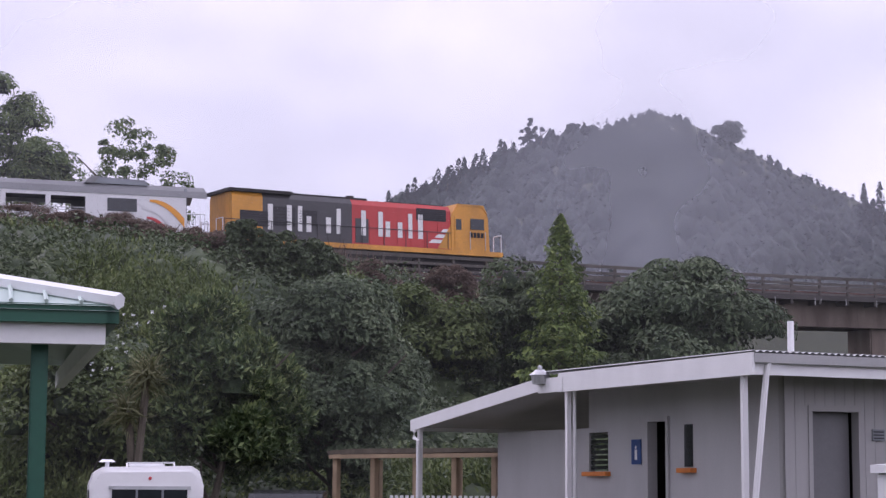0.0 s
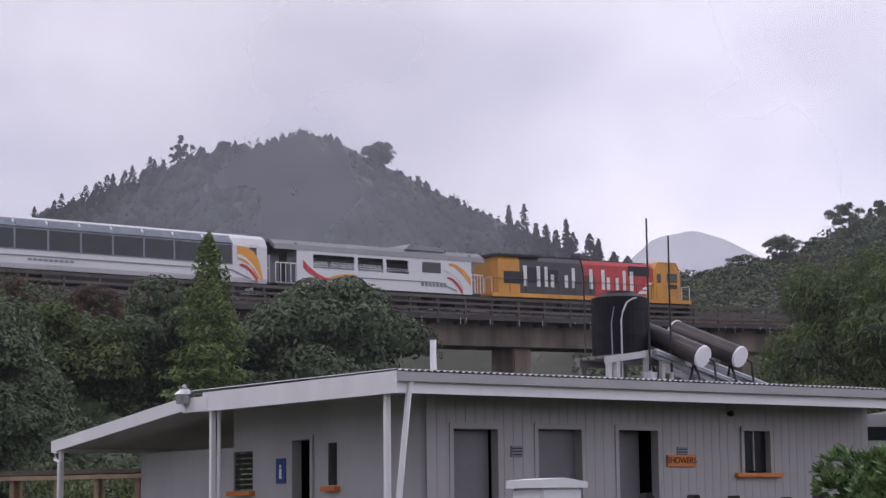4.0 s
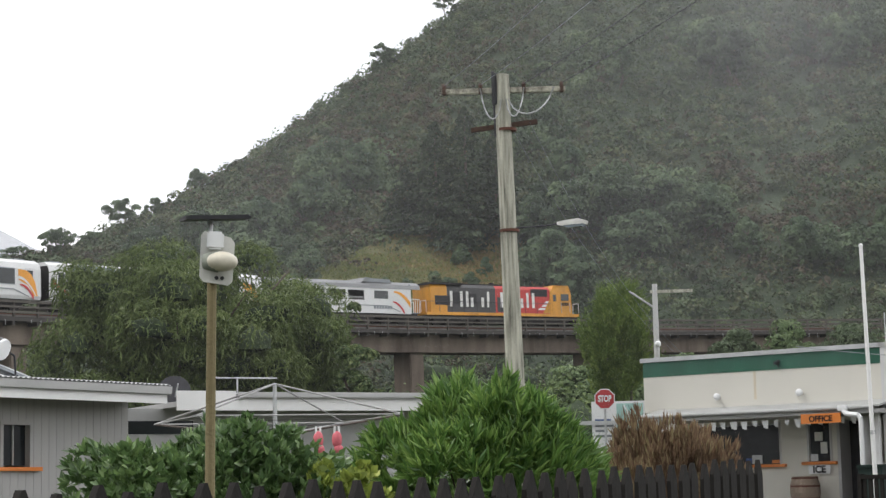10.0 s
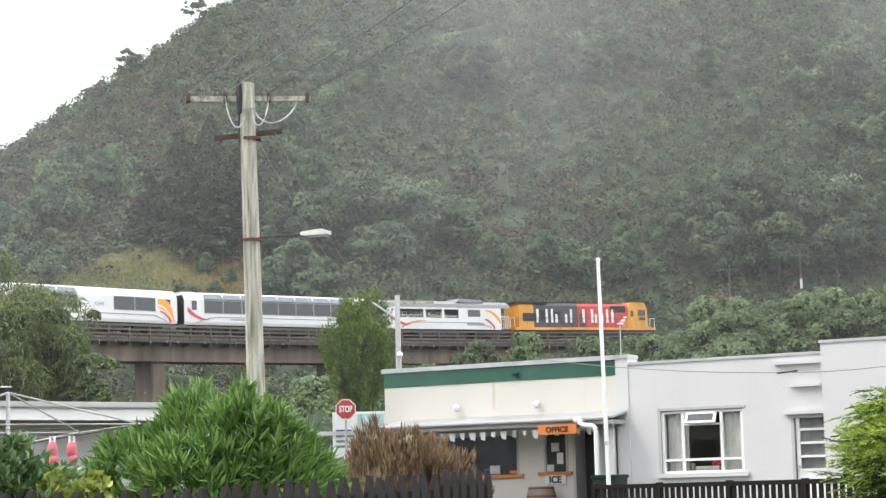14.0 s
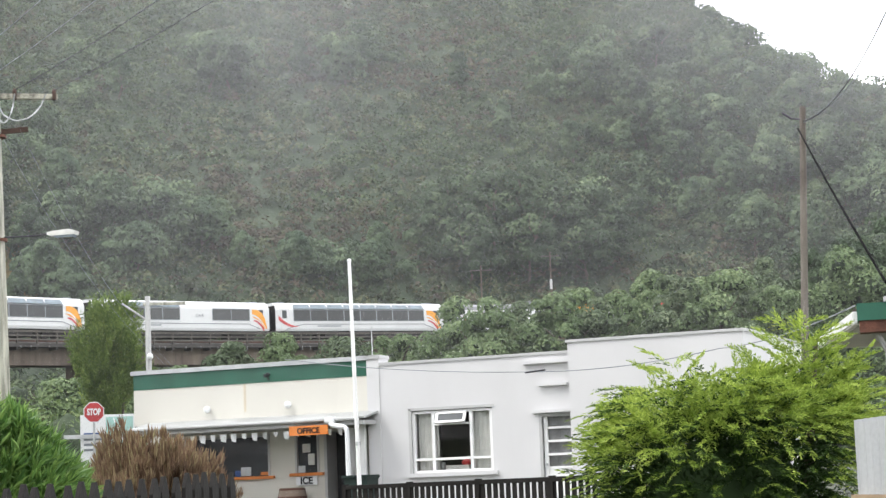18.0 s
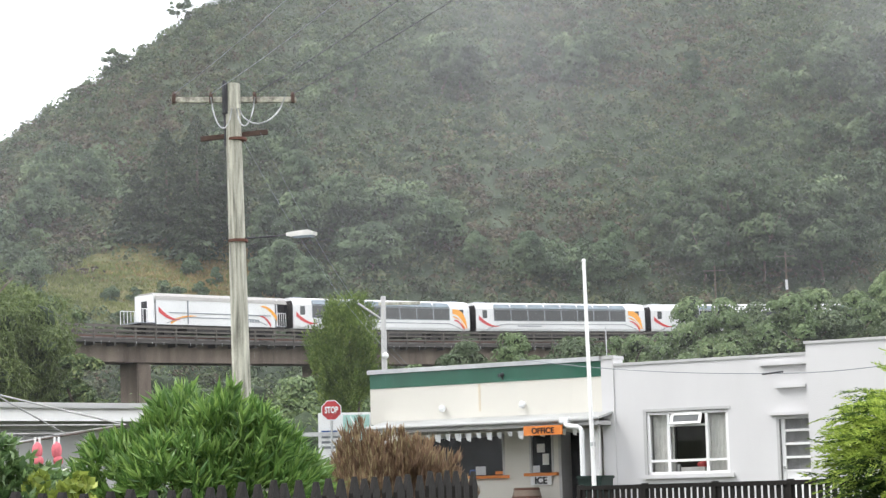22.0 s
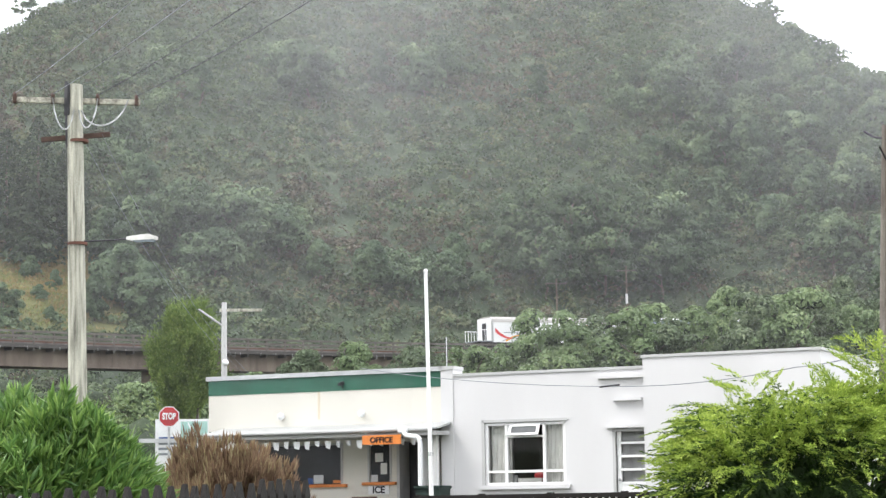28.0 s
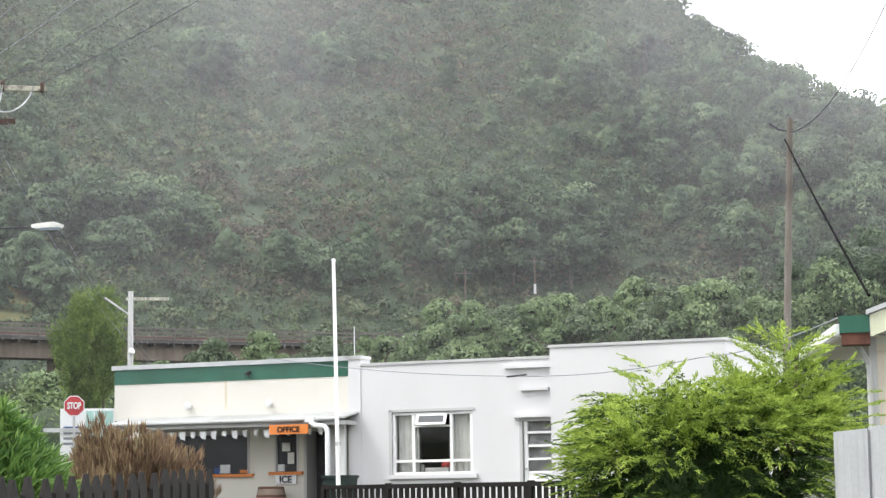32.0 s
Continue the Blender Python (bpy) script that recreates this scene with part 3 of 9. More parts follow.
# ---- the ground: one sheet with the yards, the railway bank and the hills ----
SKY_AZ = [-90, -80, -72, -66, -62.7, -60.6, -59.3, -57.1, -55, -52, -47, -42, -38, -35, -33, -31.2, -29.9, -28.5, -27, -25.3, -23.6, -22, -20, -18, -15, -10, -4]
SKY_EL = [4, 5, 7, 9.2, 10.5, 11.3, 12.1, 13.9, 15.1, 16.4, 17.6, 17.0, 15.8, 14.1, 12.7, 11.5, 10.5, 9.6, 8.7, 7.8, 7.0, 6.7, 6.3, 5.6, 4, 2, 1]
DOME_AZ = [-34, -26, -22, -19.5, -17.6, -16, -14.2, -12.5, -10.7, -9.8, -9, -8.3, -7, -5.3, -4.1, -2.6, -1.2, 0, 3, 6, 12, 30]
DOME_EL = [2, 4, 5.5, 6.8, 7.3, 7.9, 8.78, 9.58, 10.5, 10.95, 11.12, 11.0, 10.5, 10.0, 9.5, 8.8, 8.2, 7.8, 6.8, 6, 5, 3]


def ease(x, a, b):
    t = np.clip((x - a) / (b - a), 0, 1)
    return t * t * (3 - 2 * t)


def land(az, d):
    """Height of the ground at degrees az and d metres."""
    az, d = np.broadcast_arrays(np.asarray(az, float), np.asarray(d, float))
    a = np.radians(np.clip(az, -62, 14))
    u = -a / 0.8
    dt = 103.16 + 47.9 * u + 64.5 * u * u - 21.8 * u ** 3
    rail = RAIL_0 + GRADE * np.clip(dt * -np.sin(a), -60, 230)
    tilt = ease(-az, -2, 10)
    near = np.minimum(d, 48) * (0.022 * tilt - 0.012 * (1 - tilt)) + 0.03 * np.clip(d - 48, 0, 60)
    # bank that carries the line, left of the bridge and again past its far end
    bank = np.maximum(ease(-az, 12, 5), ease(-az, 45, 50))
    ramp = ease(d, dt - 46, dt - 5)
    top = rail - 0.75 - 2.2 * ease(-az, -4, 4) * ease(-az, 45, 20)
    z = near + (np.maximum(top, near) - near) * bank * ramp
    z = np.where(d > dt + 6, near + (np.maximum(top, near) - near) * bank * (1 - 0.5 * ease(d, dt + 6, dt + 25)), z)
    # the green hill
    el = np.interp(az, SKY_AZ, SKY_EL)
    d1 = 235 + (el - 6.8) * 13
    z1 = EYE + d1 * np.tan(np.radians(el))
    d0 = dt + 4
    t = np.clip((d - d0) / np.maximum(d1 - d0, 10), 0, 1)
    hill = 4 + (z1 - 4) * t ** 1.08
    hill = np.where(d > d1, z1 - (d - d1) * 0.45, hill)
    hill = np.where((d > d0) & (az < -4) & (az > -90), hill, -50)
    # the wooded dome behind it
    e2 = np.interp(az, DOME_AZ, DOME_EL)
    d2 = 620.0
    z2 = EYE + d2 * np.tan(np.radians(e2))
    t2 = np.clip((d - 240) / (d2 - 240), 0, 1)
    dome = np.where(d > d2, z2 - (d - d2) * 0.4, 2 + (z2 - 2) * t2 ** 0.9)
    dome = np.where((d > 240) & (az > -34) & (az < 30), dome, -50)
    return np.maximum(np.maximum(z, hill), np.maximum(dome, -2.0))


def height(x, y):
    return float(land(np.degrees(np.arctan2(-x, y)), np.hypot(x, y)))


def lay_ground():
    az = np.concatenate([np.arange(-180, -72, 6), np.arange(-72, 22, 0.5), np.arange(22, 180, 6)])
    d = np.concatenate([np.arange(1, 60, 4), np.arange(60, 410, 5), np.arange(410, 720, 14), [800, 1000, 1500, 2500, 4000]])
    A, D = np.meshgrid(az, d)
    Z = land(A, D)
    bumps = np.sin(A * 9.7 + D * 0.21) * np.cos(D * 0.17 - A * 5.3) * np.clip(D / 400, 0, 1) * 0.6
    Z = Z + np.where(D > 110, bumps, 0)
    X, Y = -D * np.sin(np.radians(A)), D * np.cos(np.radians(A))
    v = [(0, 0, 0.0)] + list(zip(X.ravel(), Y.ravel(), Z.ravel()))
    k, f = len(az), []
    for j in range(k):
        f.append((0, 1 + j, 1 + (j + 1) % k))
    for i in range(len(d) - 1):
        for j in range(k):
            a, b = 1 + i * k + j, 1 + i * k + (j + 1) % k
            f.append((a, a + k, b + k, b))
    g = part("ground", (v, f), GROUND_MAT, smooth=True)
    tagged(g, "rough grassy ground rising to steep scrub-covered hills", "ground", kind="structure")


lay_ground()


# ---- scrub over the hill and forest over the dome ----
def grassy(az, el):
    az = az + 0.35 * np.sin(el * 7.0 + az * 3.1) + 0.2 * np.sin(el * 17.0)
    el = el + 0.3 * np.sin(az * 5.3) + 0.15 * np.sin(az * 13.0)
    return (az < -29.8) & (az > -37.6) & (el > 5.0) & (el < np.interp(-az, [29.8, 30.6, 33, 36.2, 37.0, 37.6], [5.7, 6.2, 7.2, 8.0, 7.6, 6.6]))


def domes(x, y, cell, seed):
    """Rounded bumps, one to a cell of the plan, each of its own size: height 0 to 1."""
    out = np.zeros_like(x)
    cx, cy = np.floor(x / cell), np.floor(y / cell)
    for i in (-1, 0, 1):
        for j in (-1, 0, 1):
            gx, gy = cx + i, cy + j
            h = np.sin(gx * 127.1 + gy * 311.7 + seed) * 43758.5453
            u = h - np.floor(h)
            h = np.sin(gx * 269.5 + gy * 183.3 + seed) * 28001.8384
            v = h - np.floor(h)
            h = np.sin(gx * 419.2 + gy * 371.9 + seed) * 19642.3490
            w = 0.35 + 0.65 * (h - np.floor(h))
            r2 = ((x - (gx + u) * cell) ** 2 + (y - (gy + v) * cell) ** 2) / (0.8 * cell) ** 2
            out = np.maximum(out, w * np.sqrt(np.clip(1 - r2, 0, 1)))
    return out


def grove(az, el):
    """Where trees stand closer on the hill: 0 to 1."""
    out = np.zeros_like(az)
    for a, e, wa, we in ((-51.6, 7.2, 3.6, 1.4), (-40.2, 7.6, 3.4, 1.3), (-57.5, 10.0, 4.2, 3.4), (-61.5, 8.0, 3.5, 3.5), (-29.0, 6.9, 2.6, 0.8), (-43.2, 12.4, 1.3, 0.7), (-54.0, 11.7, 2.0, 1.2),
                         (-39.0, 12.0, 1.4, 0.8), (-46.8, 6.3, 2.4, 0.5), (-37.0, 9.6, 1.8, 2.0), (-31.6, 9.0, 1.6, 1.0), (-47.0, 12.8, 1.2, 0.6)):
        out = np.maximum(out, np.clip(1.35 - ((az - a) / wa) ** 2 - ((el - e) / we) ** 2, 0, 1))
    return out


def hill_scrub():
    rng = np.random.default_rng(11)

    def slope(az):
        a = np.radians(np.clip(az, -62, 14))
        u = -a / 0.8
        near = 103.16 + 47.9 * u + 64.5 * u * u - 21.8 * u ** 3 + 9
        return near, np.minimum(238 + (np.interp(az, SKY_AZ, SKY_EL) - 6.8) * 13, 350)

    # floor of the growth: a closed uneven sheet coloured dark for shade between bushes
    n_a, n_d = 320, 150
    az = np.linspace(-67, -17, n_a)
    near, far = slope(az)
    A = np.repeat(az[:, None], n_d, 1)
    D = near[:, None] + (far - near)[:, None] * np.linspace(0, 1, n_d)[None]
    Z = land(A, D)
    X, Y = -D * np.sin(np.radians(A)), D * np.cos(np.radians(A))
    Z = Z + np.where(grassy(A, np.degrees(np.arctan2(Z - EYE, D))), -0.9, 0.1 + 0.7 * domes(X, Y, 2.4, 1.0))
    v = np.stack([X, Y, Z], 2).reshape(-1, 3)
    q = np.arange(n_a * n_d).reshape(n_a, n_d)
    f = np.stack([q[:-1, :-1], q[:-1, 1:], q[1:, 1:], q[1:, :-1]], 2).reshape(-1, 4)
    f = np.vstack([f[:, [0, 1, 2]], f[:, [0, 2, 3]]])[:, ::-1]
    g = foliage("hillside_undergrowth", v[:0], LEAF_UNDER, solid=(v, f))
    tagged(g, "closed undergrowth sheet, dark green for the shade between bushes", "undergrowth", kind="stuff")

    def scatter(n):
        az = rng.uniform(-66.5, -17.2, n)
        near, far = slope(az)
        d = np.sqrt(near ** 2 + (far ** 2 - near ** 2) * rng.random(n))
        z = land(az, d)
        el = np.degrees(np.arctan2(z - EYE, d))
        ok = ~grassy(az, el)
        az, d, z, el = az[ok], d[ok], z[ok], el[ok]
        return -d * np.sin(np.radians(az)), d * np.cos(np.radians(az)), z, grove(az, el)

    # low bushes, each a rounded tussock of its own hue
    x, y, z, tall = scatter(21000)
    r = 0.60 + 0.45 * rng.random(len(x)) + 0.7 * rng.random(len(x)) ** 5
    bushes = np.stack([x, y, z + 0.35 + 0.45 * r, r, r, r * 1.1], 1)
    patch = np.sin(x * 0.055 + 2.0 * np.sin(y * 0.041)) * np.cos(y * 0.062 + 1.6 * np.sin(x * 0.027)) + 0.5 * np.sin(x * 0.31 + y * 0.17) * np.sin(y * 0.27 - x * 0.12)
    hue = patch * (1 - tall) + 0.55 * rng.normal(size=len(x))
    for name, pick, material, label, kind_ in (("hillside_bracken", hue > 0.92, LEAF_BRACKEN, "brown-tinged bracken mixed through the hillside scrub", "bracken"),
                                               ("hillside_fern", (hue <= 0.92) & (hue > 0.05), LEAF_OLIVE, "olive green fern tussocks on the steep hillside", "fern"),
                                               ("hillside_scrub", hue <= 0.05, LEAF_HILL, "dense low green scrub covering the steep hillside", "scrub")):
        g = foliage(name, shell(bushes[pick], 28, 0.50, rng, 0.66, 0.86, lift=0.0, jitter=0.13), material)
        tagged(g, label, kind_, kind="stuff")
    # small trees in the groves, each a crown of several clumps
    x, y, z, tall = scatter(5200)
    keep = tall > 0.25 + 0.75 * rng.random(len(x))
    x, y, z = x[keep][:620], y[keep][:620], z[keep][:620]
    R = 1.5 + 1.5 * rng.random(len(x)) ** 1.5
    k = 10
    i = np.repeat(np.arange(len(x)), k)
    d = rng.normal(size=(len(i), 3))
    d /= np.linalg.norm(d, axis=1, keepdims=True)
    d[:, 2] = np.abs(d[:, 2])
    s = R[i] * (0.38 + 0.22 * rng.random(len(i)))
    crowns = np.stack([x[i] + d[:, 0] * R[i] * 0.72, y[i] + d[:, 1] * R[i] * 0.72, z[i] + R[i] * 0.55 + d[:, 2] * R[i] * 0.95, s, s, s * 0.9], 1)
    pale = np.repeat(rng.random(len(x)) < 0.4, k)
    for pick, material, label in ((pale, LEAF_HILLTREE, "paler crowns of small trees standing close on the hillside"), (~pale, LEAF_GROVE, "dark crowns of small trees standing close on the hillside")):
        g = foliage("hillside_wood", shell(crowns[pick], 32, 0.52, rng, 0.66, 0.84, lift=0.0, jitter=0.13), material)
        tagged(g, label, "wood", kind="stuff")


def dome_forest():
    rng = np.random.default_rng(12)
    n = 4600
    az = rng.uniform(-26, 10, n)
    d = rng.uniform(330, 622, n)
    z = land(az, d)
    keep = np.degrees(np.arctan2(z - EYE, d)) > 5.2
    az, d, z = az[keep], d[keep], z[keep]
    k = len(az)
    x, y = -d * np.sin(np.radians(az)), d * np.cos(np.radians(az))
    smooth_top = ease(-az, 7.0, 8.0)
    r = (1.3 + 1.6 * rng.random(k) ** 2) * (1 - 0.6 * smooth_top * ease(d, 500, 600))
    blobs = np.stack([x, y, z + r * 0.2, r * 1.25, r * 1.25, r * 2.3], 1)
    g = foliage("distant_forest", shell(blobs, 7, 1.1, rng, 0.6, 0.85, lift=0.4), LEAF_FAR, solid=lumps(blobs, rng, 0.85))
    tagged(g, "misty dark forest covering a distant rounded hill", "forest", kind="stuff")


hill_scrub()
dome_forest()


# ---- curtains of fine rain and mist before the slopes ----
def rain_curtain(name, az0, az1, radius, top, material, label):
    v, f = [], []
    n, k = 90, 10
    for i in range(n + 1):
        a = az0 + (az1 - az0) * i / n
        for j in range(k + 1):
            p = spot(a, radius(a) + 3 * math.sin(a * 0.35 + j))
            v.append((p.x, p.y, -1 + (top + 1) * j / k))
    for i in range(n):
        for j in range(k):
            q = i * (k + 1) + j
            f.append((q, q + 1, q + k + 2, q + k + 1))
    g = part(name, (v, f), material, smooth=True)
    tagged(g, label, "mist", kind="stuff")


rain_curtain("near_rain", -95, 40, lambda a: 46.0, 40, MIST_NEAR, "thin curtain of fine rain before the trees")
rain_curtain("hill_mist", -95, 40, lambda a: track_radius(radians(min(max(a, -58), 12))) + 12, 170, MIST_HILL, "thin drifting curtain of rain and mist before the hillside")
rain_curtain("dome_mist", -45, 45, lambda a: 335.0, 260, MIST_DOME, "thin drifting curtain of rain and mist before the distant hill")


def clearing():
    """Open grass among the scrub, laid over the slope."""
    v, f = [], []
    az = np.linspace(-29.6, -37.8, 34)
    k = 22
    for a in az:
        top = float(np.interp(-a, [29.6, 30.6, 33, 36.2, 37.0, 37.8], [5.9, 6.4, 7.4, 8.2, 7.8, 6.8]))
        d0 = track_radius(radians(a)) + 7
        d = np.linspace(d0, 320, 500)
        e = np.degrees(np.arctan2(land(np.full(500, a), d) - EYE, d))
        d1 = float(d[np.argmax(e > top)])
        d0 = float(d[np.argmax(e > 4.85)])
        for j in range(k + 1):
            dd = d0 + (d1 - d0) * j / k
            p = spot(a, dd)
            v.append((p.x, p.y, float(land(a, dd)) + 0.75))
    for i in range(33):
        for j in range(k):
            q = i * (k + 1) + j
            f.append((q, q + 1, q + k + 2, q + k + 1))
    g = part("grass_clearing", (v, f), CLEARING, smooth=True)
    tagged(g, "open olive-green grass slope among the scrub", "grass", kind="structure")


clearing()


def clearing_grass():
    """Tufts of long grass over the clearing."""
    rng = np.random.default_rng(56)
    n = 15000
    az = rng.uniform(-37.6, -29.7, n)
    d = np.sqrt(rng.uniform(120 ** 2, 235 ** 2, n))
    z = land(az, d)
    el = np.degrees(np.arctan2(z - EYE, d))
    ok = grassy(az, el) & (d > track_radius(np.radians(az)) + 8)
    az, d, z = az[ok], d[ok], z[ok]
    x, y = -d * np.sin(np.radians(az)), d * np.cos(np.radians(az))
    tall = 0.5 + 0.5 * np.sin(x * 0.21 + 1.4 * np.sin(y * 0.17)) * np.cos(y * 0.25)
    i = np.repeat(np.arange(len(x)), 8)
    p = np.stack([x, y, z + 0.72], 1)[i] + rng.normal(size=(len(i), 3)) * np.array([0.3, 0.3, 0.02])
    aim = rng.normal(size=(len(i), 3)) * 0.45 + np.array([0, 0, 1.0])
    le = (0.25 + 0.45 * tall[i]) * (0.6 + 0.6 * rng.random(len(i)))
    quad = sprays(p, aim, le, le * 0.22 + 0.03, rng).reshape(-1, 4, 3)
    dry = (np.sin(x * 0.09 + 2.2) * np.cos(y * 0.07) + 0.35 * rng.normal(size=len(x)) > 0.55)[i]
    for pick, material, label in ((dry, GRASS_DRY, "dry ochre grass tufts on the hillside clearing"), (~dry, GRASS_GREEN, "olive green grass tufts on the hillside clearing")):
        g = foliage("clearing_grass", quad[pick].reshape(-1, 3), material)
        tagged(g, label, "grass", kind="stuff")


GRASS_DRY = leafy("dry_clearing_grass", (0.130, 0.100, 0.045), (0.240, 0.185, 0.080), (0.34, 0.27, 0.125), 0.8, 0.5, 0.15, 0.2)
GRASS_GREEN = leafy("green_clearing_grass", (0.085, 0.105, 0.035), (0.165, 0.190, 0.064), (0.25, 0.27, 0.10), 0.8, 0.5, 0.15, 0.2)
clearing_grass()


# ---- the viaduct ----
def viaduct():
    v = thing("viaduct", Matrix(), "long curved concrete railway viaduct with stained girders and weathered handrails", "bridge", kind="structure")
    s0, s1, span = -4.0, 176.0, 20.0
    pier_s = [17.0 + span * i for i in range(7)]
    edges = [s0] + pier_s + [s1]
    for a, b in zip(edges[:-1], edges[1:]):
        bm, dk = bmesh.new(), bmesh.new()
        k = 5
        for i in range(k):
            sa, sb = a + (b - a) * i / k, a + (b - a) * (i + 1) / k
            L = (on_track(sb) - on_track(sa)).length
            m = along_track((sa + sb) / 2, 2)
            box(bm, -L / 2 - 0.03, L / 2 + 0.03, -1.5, -1.1, -2.25, -0.72, m)
            box(bm, -L / 2 - 0.03, L / 2 + 0.03, 1.1, 1.5, -2.25, -0.72, m)
            box(dk, -L / 2 - 0.03, L / 2 + 0.03, -2.55, 2.55, -0.72, -0.42, m)
        part("girder", bm, CONCRETE, v, "brown-stained concrete girder")
        part("deck", dk, DARK_CONCRETE, v)
    for s in pier_s:
        m = along_track(s, 2)
        foot = height(m.translation.x, m.translation.y) - m.translation.z - 1
        bm = bmesh.new()
        box(bm, -0.75, 0.75, -1.15, 1.15, foot, -2.25, m, 0.08)
        part("pier", bm, CONCRETE, v, "stained concrete pier")
    n = int((s1 - s0) / 2.2)
    post = one(-0.07, 0.07, -0.07, 0.07, -0.5, 0.72)
    first = None
    for i in range(n):
        for side in (-2.5, 2.5):
            m = along_track(s0 + 2.2 * i, 2) @ Matrix.Translation((0, side, 0))
            if first is None:
                first = part("post", post, RAIL_TIMBER, v)
                first.matrix_basis = m
            else:
                shared("post", first, m, v)
    # rails of the fence, three high, and a bracket below each post
    for side in (-2.5, 2.5):
        for z, h in ((0.62, 0.09), (0.25, 0.07), (-0.1, 0.07)):
            for j in range(0, n, 4):
                bm = bmesh.new()
                for i in range(j, min(j + 4, n - 1)):
                    sa = s0 + 2.2 * i
                    m = along_track(sa + 1.1, 2)
                    box(bm, -1.12, 1.12, side - 0.13, side - 0.07, z - h, z + h, m)
                part("handrail", bm, RAIL_TIMBER, v)
    bm = bmesh.new()
    for i in range(n):
        m = along_track(s0 + 2.2 * i, 2)
        box(bm, -0.1, 0.1, -2.5, -1.5, -0.98, -0.72, m)
    # bracket shadow is carried by the darker concrete colour
    part("brackets", bm, DARK_CONCRETE, v)
    bm, rnd = bmesh.new(), random.Random(17)
    for i in range(95):
        m = along_track(s0 + 1.9 * i + rnd.uniform(-0.9, 0.9), 2)
        box(bm, -0.018, 0.018, -2.575, -2.551, -0.72 - rnd.uniform(0.02, 0.34), -0.62, m)
    part("lime_drips", bm, GREY_WHITE, v, "pale lime drips along the deck edge")
    # ballast, sleepers and rails over the whole line
    t = thing("railway_track", Matrix(), "single railway track with steel rails on ballast", "railway", kind="structure")
    bal, rl = bmesh.new(), bmesh.new()
    for i in range(110):
        sa = -150 + 4.0 * i
        m = along_track(sa + 2, 2)
        box(bal, -2.03, 2.03, -1.7, 1.7, -0.6, -0.2, m)
        for y in (-0.535, 0.535):
            box(rl, -2.02, 2.02, y - 0.035, y + 0.035, -0.17, 0.0, m)
    part("ballast", bal, BALLAST, t)
    part("rail", rl, RUST, t)


viaduct()


# ---- the train ----
def wheelset(parent, x, r=0.46):
    bm = bmesh.new()
    for y in (-0.58, 0.58):
        rod(bm, (x, y - 0.07, r), (x, y + 0.07, r), r, r, 20)
    rod(bm, (x, -0.6, r), (x, 0.6, r), 0.09, 0.09, 10)
    return part("wheelset", bm, LOCO_DARK, parent)


def bogie(parent, x, axles, wheel=0.46):
    bm = bmesh.new()
    h = max(axles) + 0.55
    for y in (-0.85, 0.85):
        prism(bm, [(-h, 0.55), (-h, 0.75), (-h * 0.5, 0.9), (h * 0.5, 0.9), (h, 0.75), (h, 0.55), (h * 0.4, 0.42), (-h * 0.4, 0.42)], y - 0.08, y + 0.08, Matrix.Translation((x, 0, 0)))
    box(bm, x - 0.3, x + 0.3, -0.85, 0.85, 0.55, 0.95)
    b = part("bogie", bm, LOCO_DARK, parent)
    for a in axles:
        wheelset(parent, x + a, wheel)
    return b


def ribbon(bm, pts, y, w0, w1, thick=0.012):
    """A painted stripe that swells and tapers along a curve in x and z, on the side at y."""
    k = len(pts) - 1
    for i in range(k):
        (xa, za), (xb, zb) = pts[i], pts[i + 1]
        wa = w0 + (w1 - w0) * i / k
        wb = w0 + (w1 - w0) * (i + 1) / k
        prism(bm, [(xa, za - wa), (xb, zb - wb), (xb, zb + wb), (xa, za + wa)], y - thick / 2, y + thick / 2)
    return bm


def arc(x0, z0, x1, z1, sag, n=8):
    return [(x0 + (x1 - x0) * t, z0 + (z1 - z0) * t + sag * 4 * t * (1 - t)) for t in [i / n for i in range(n + 1)]]


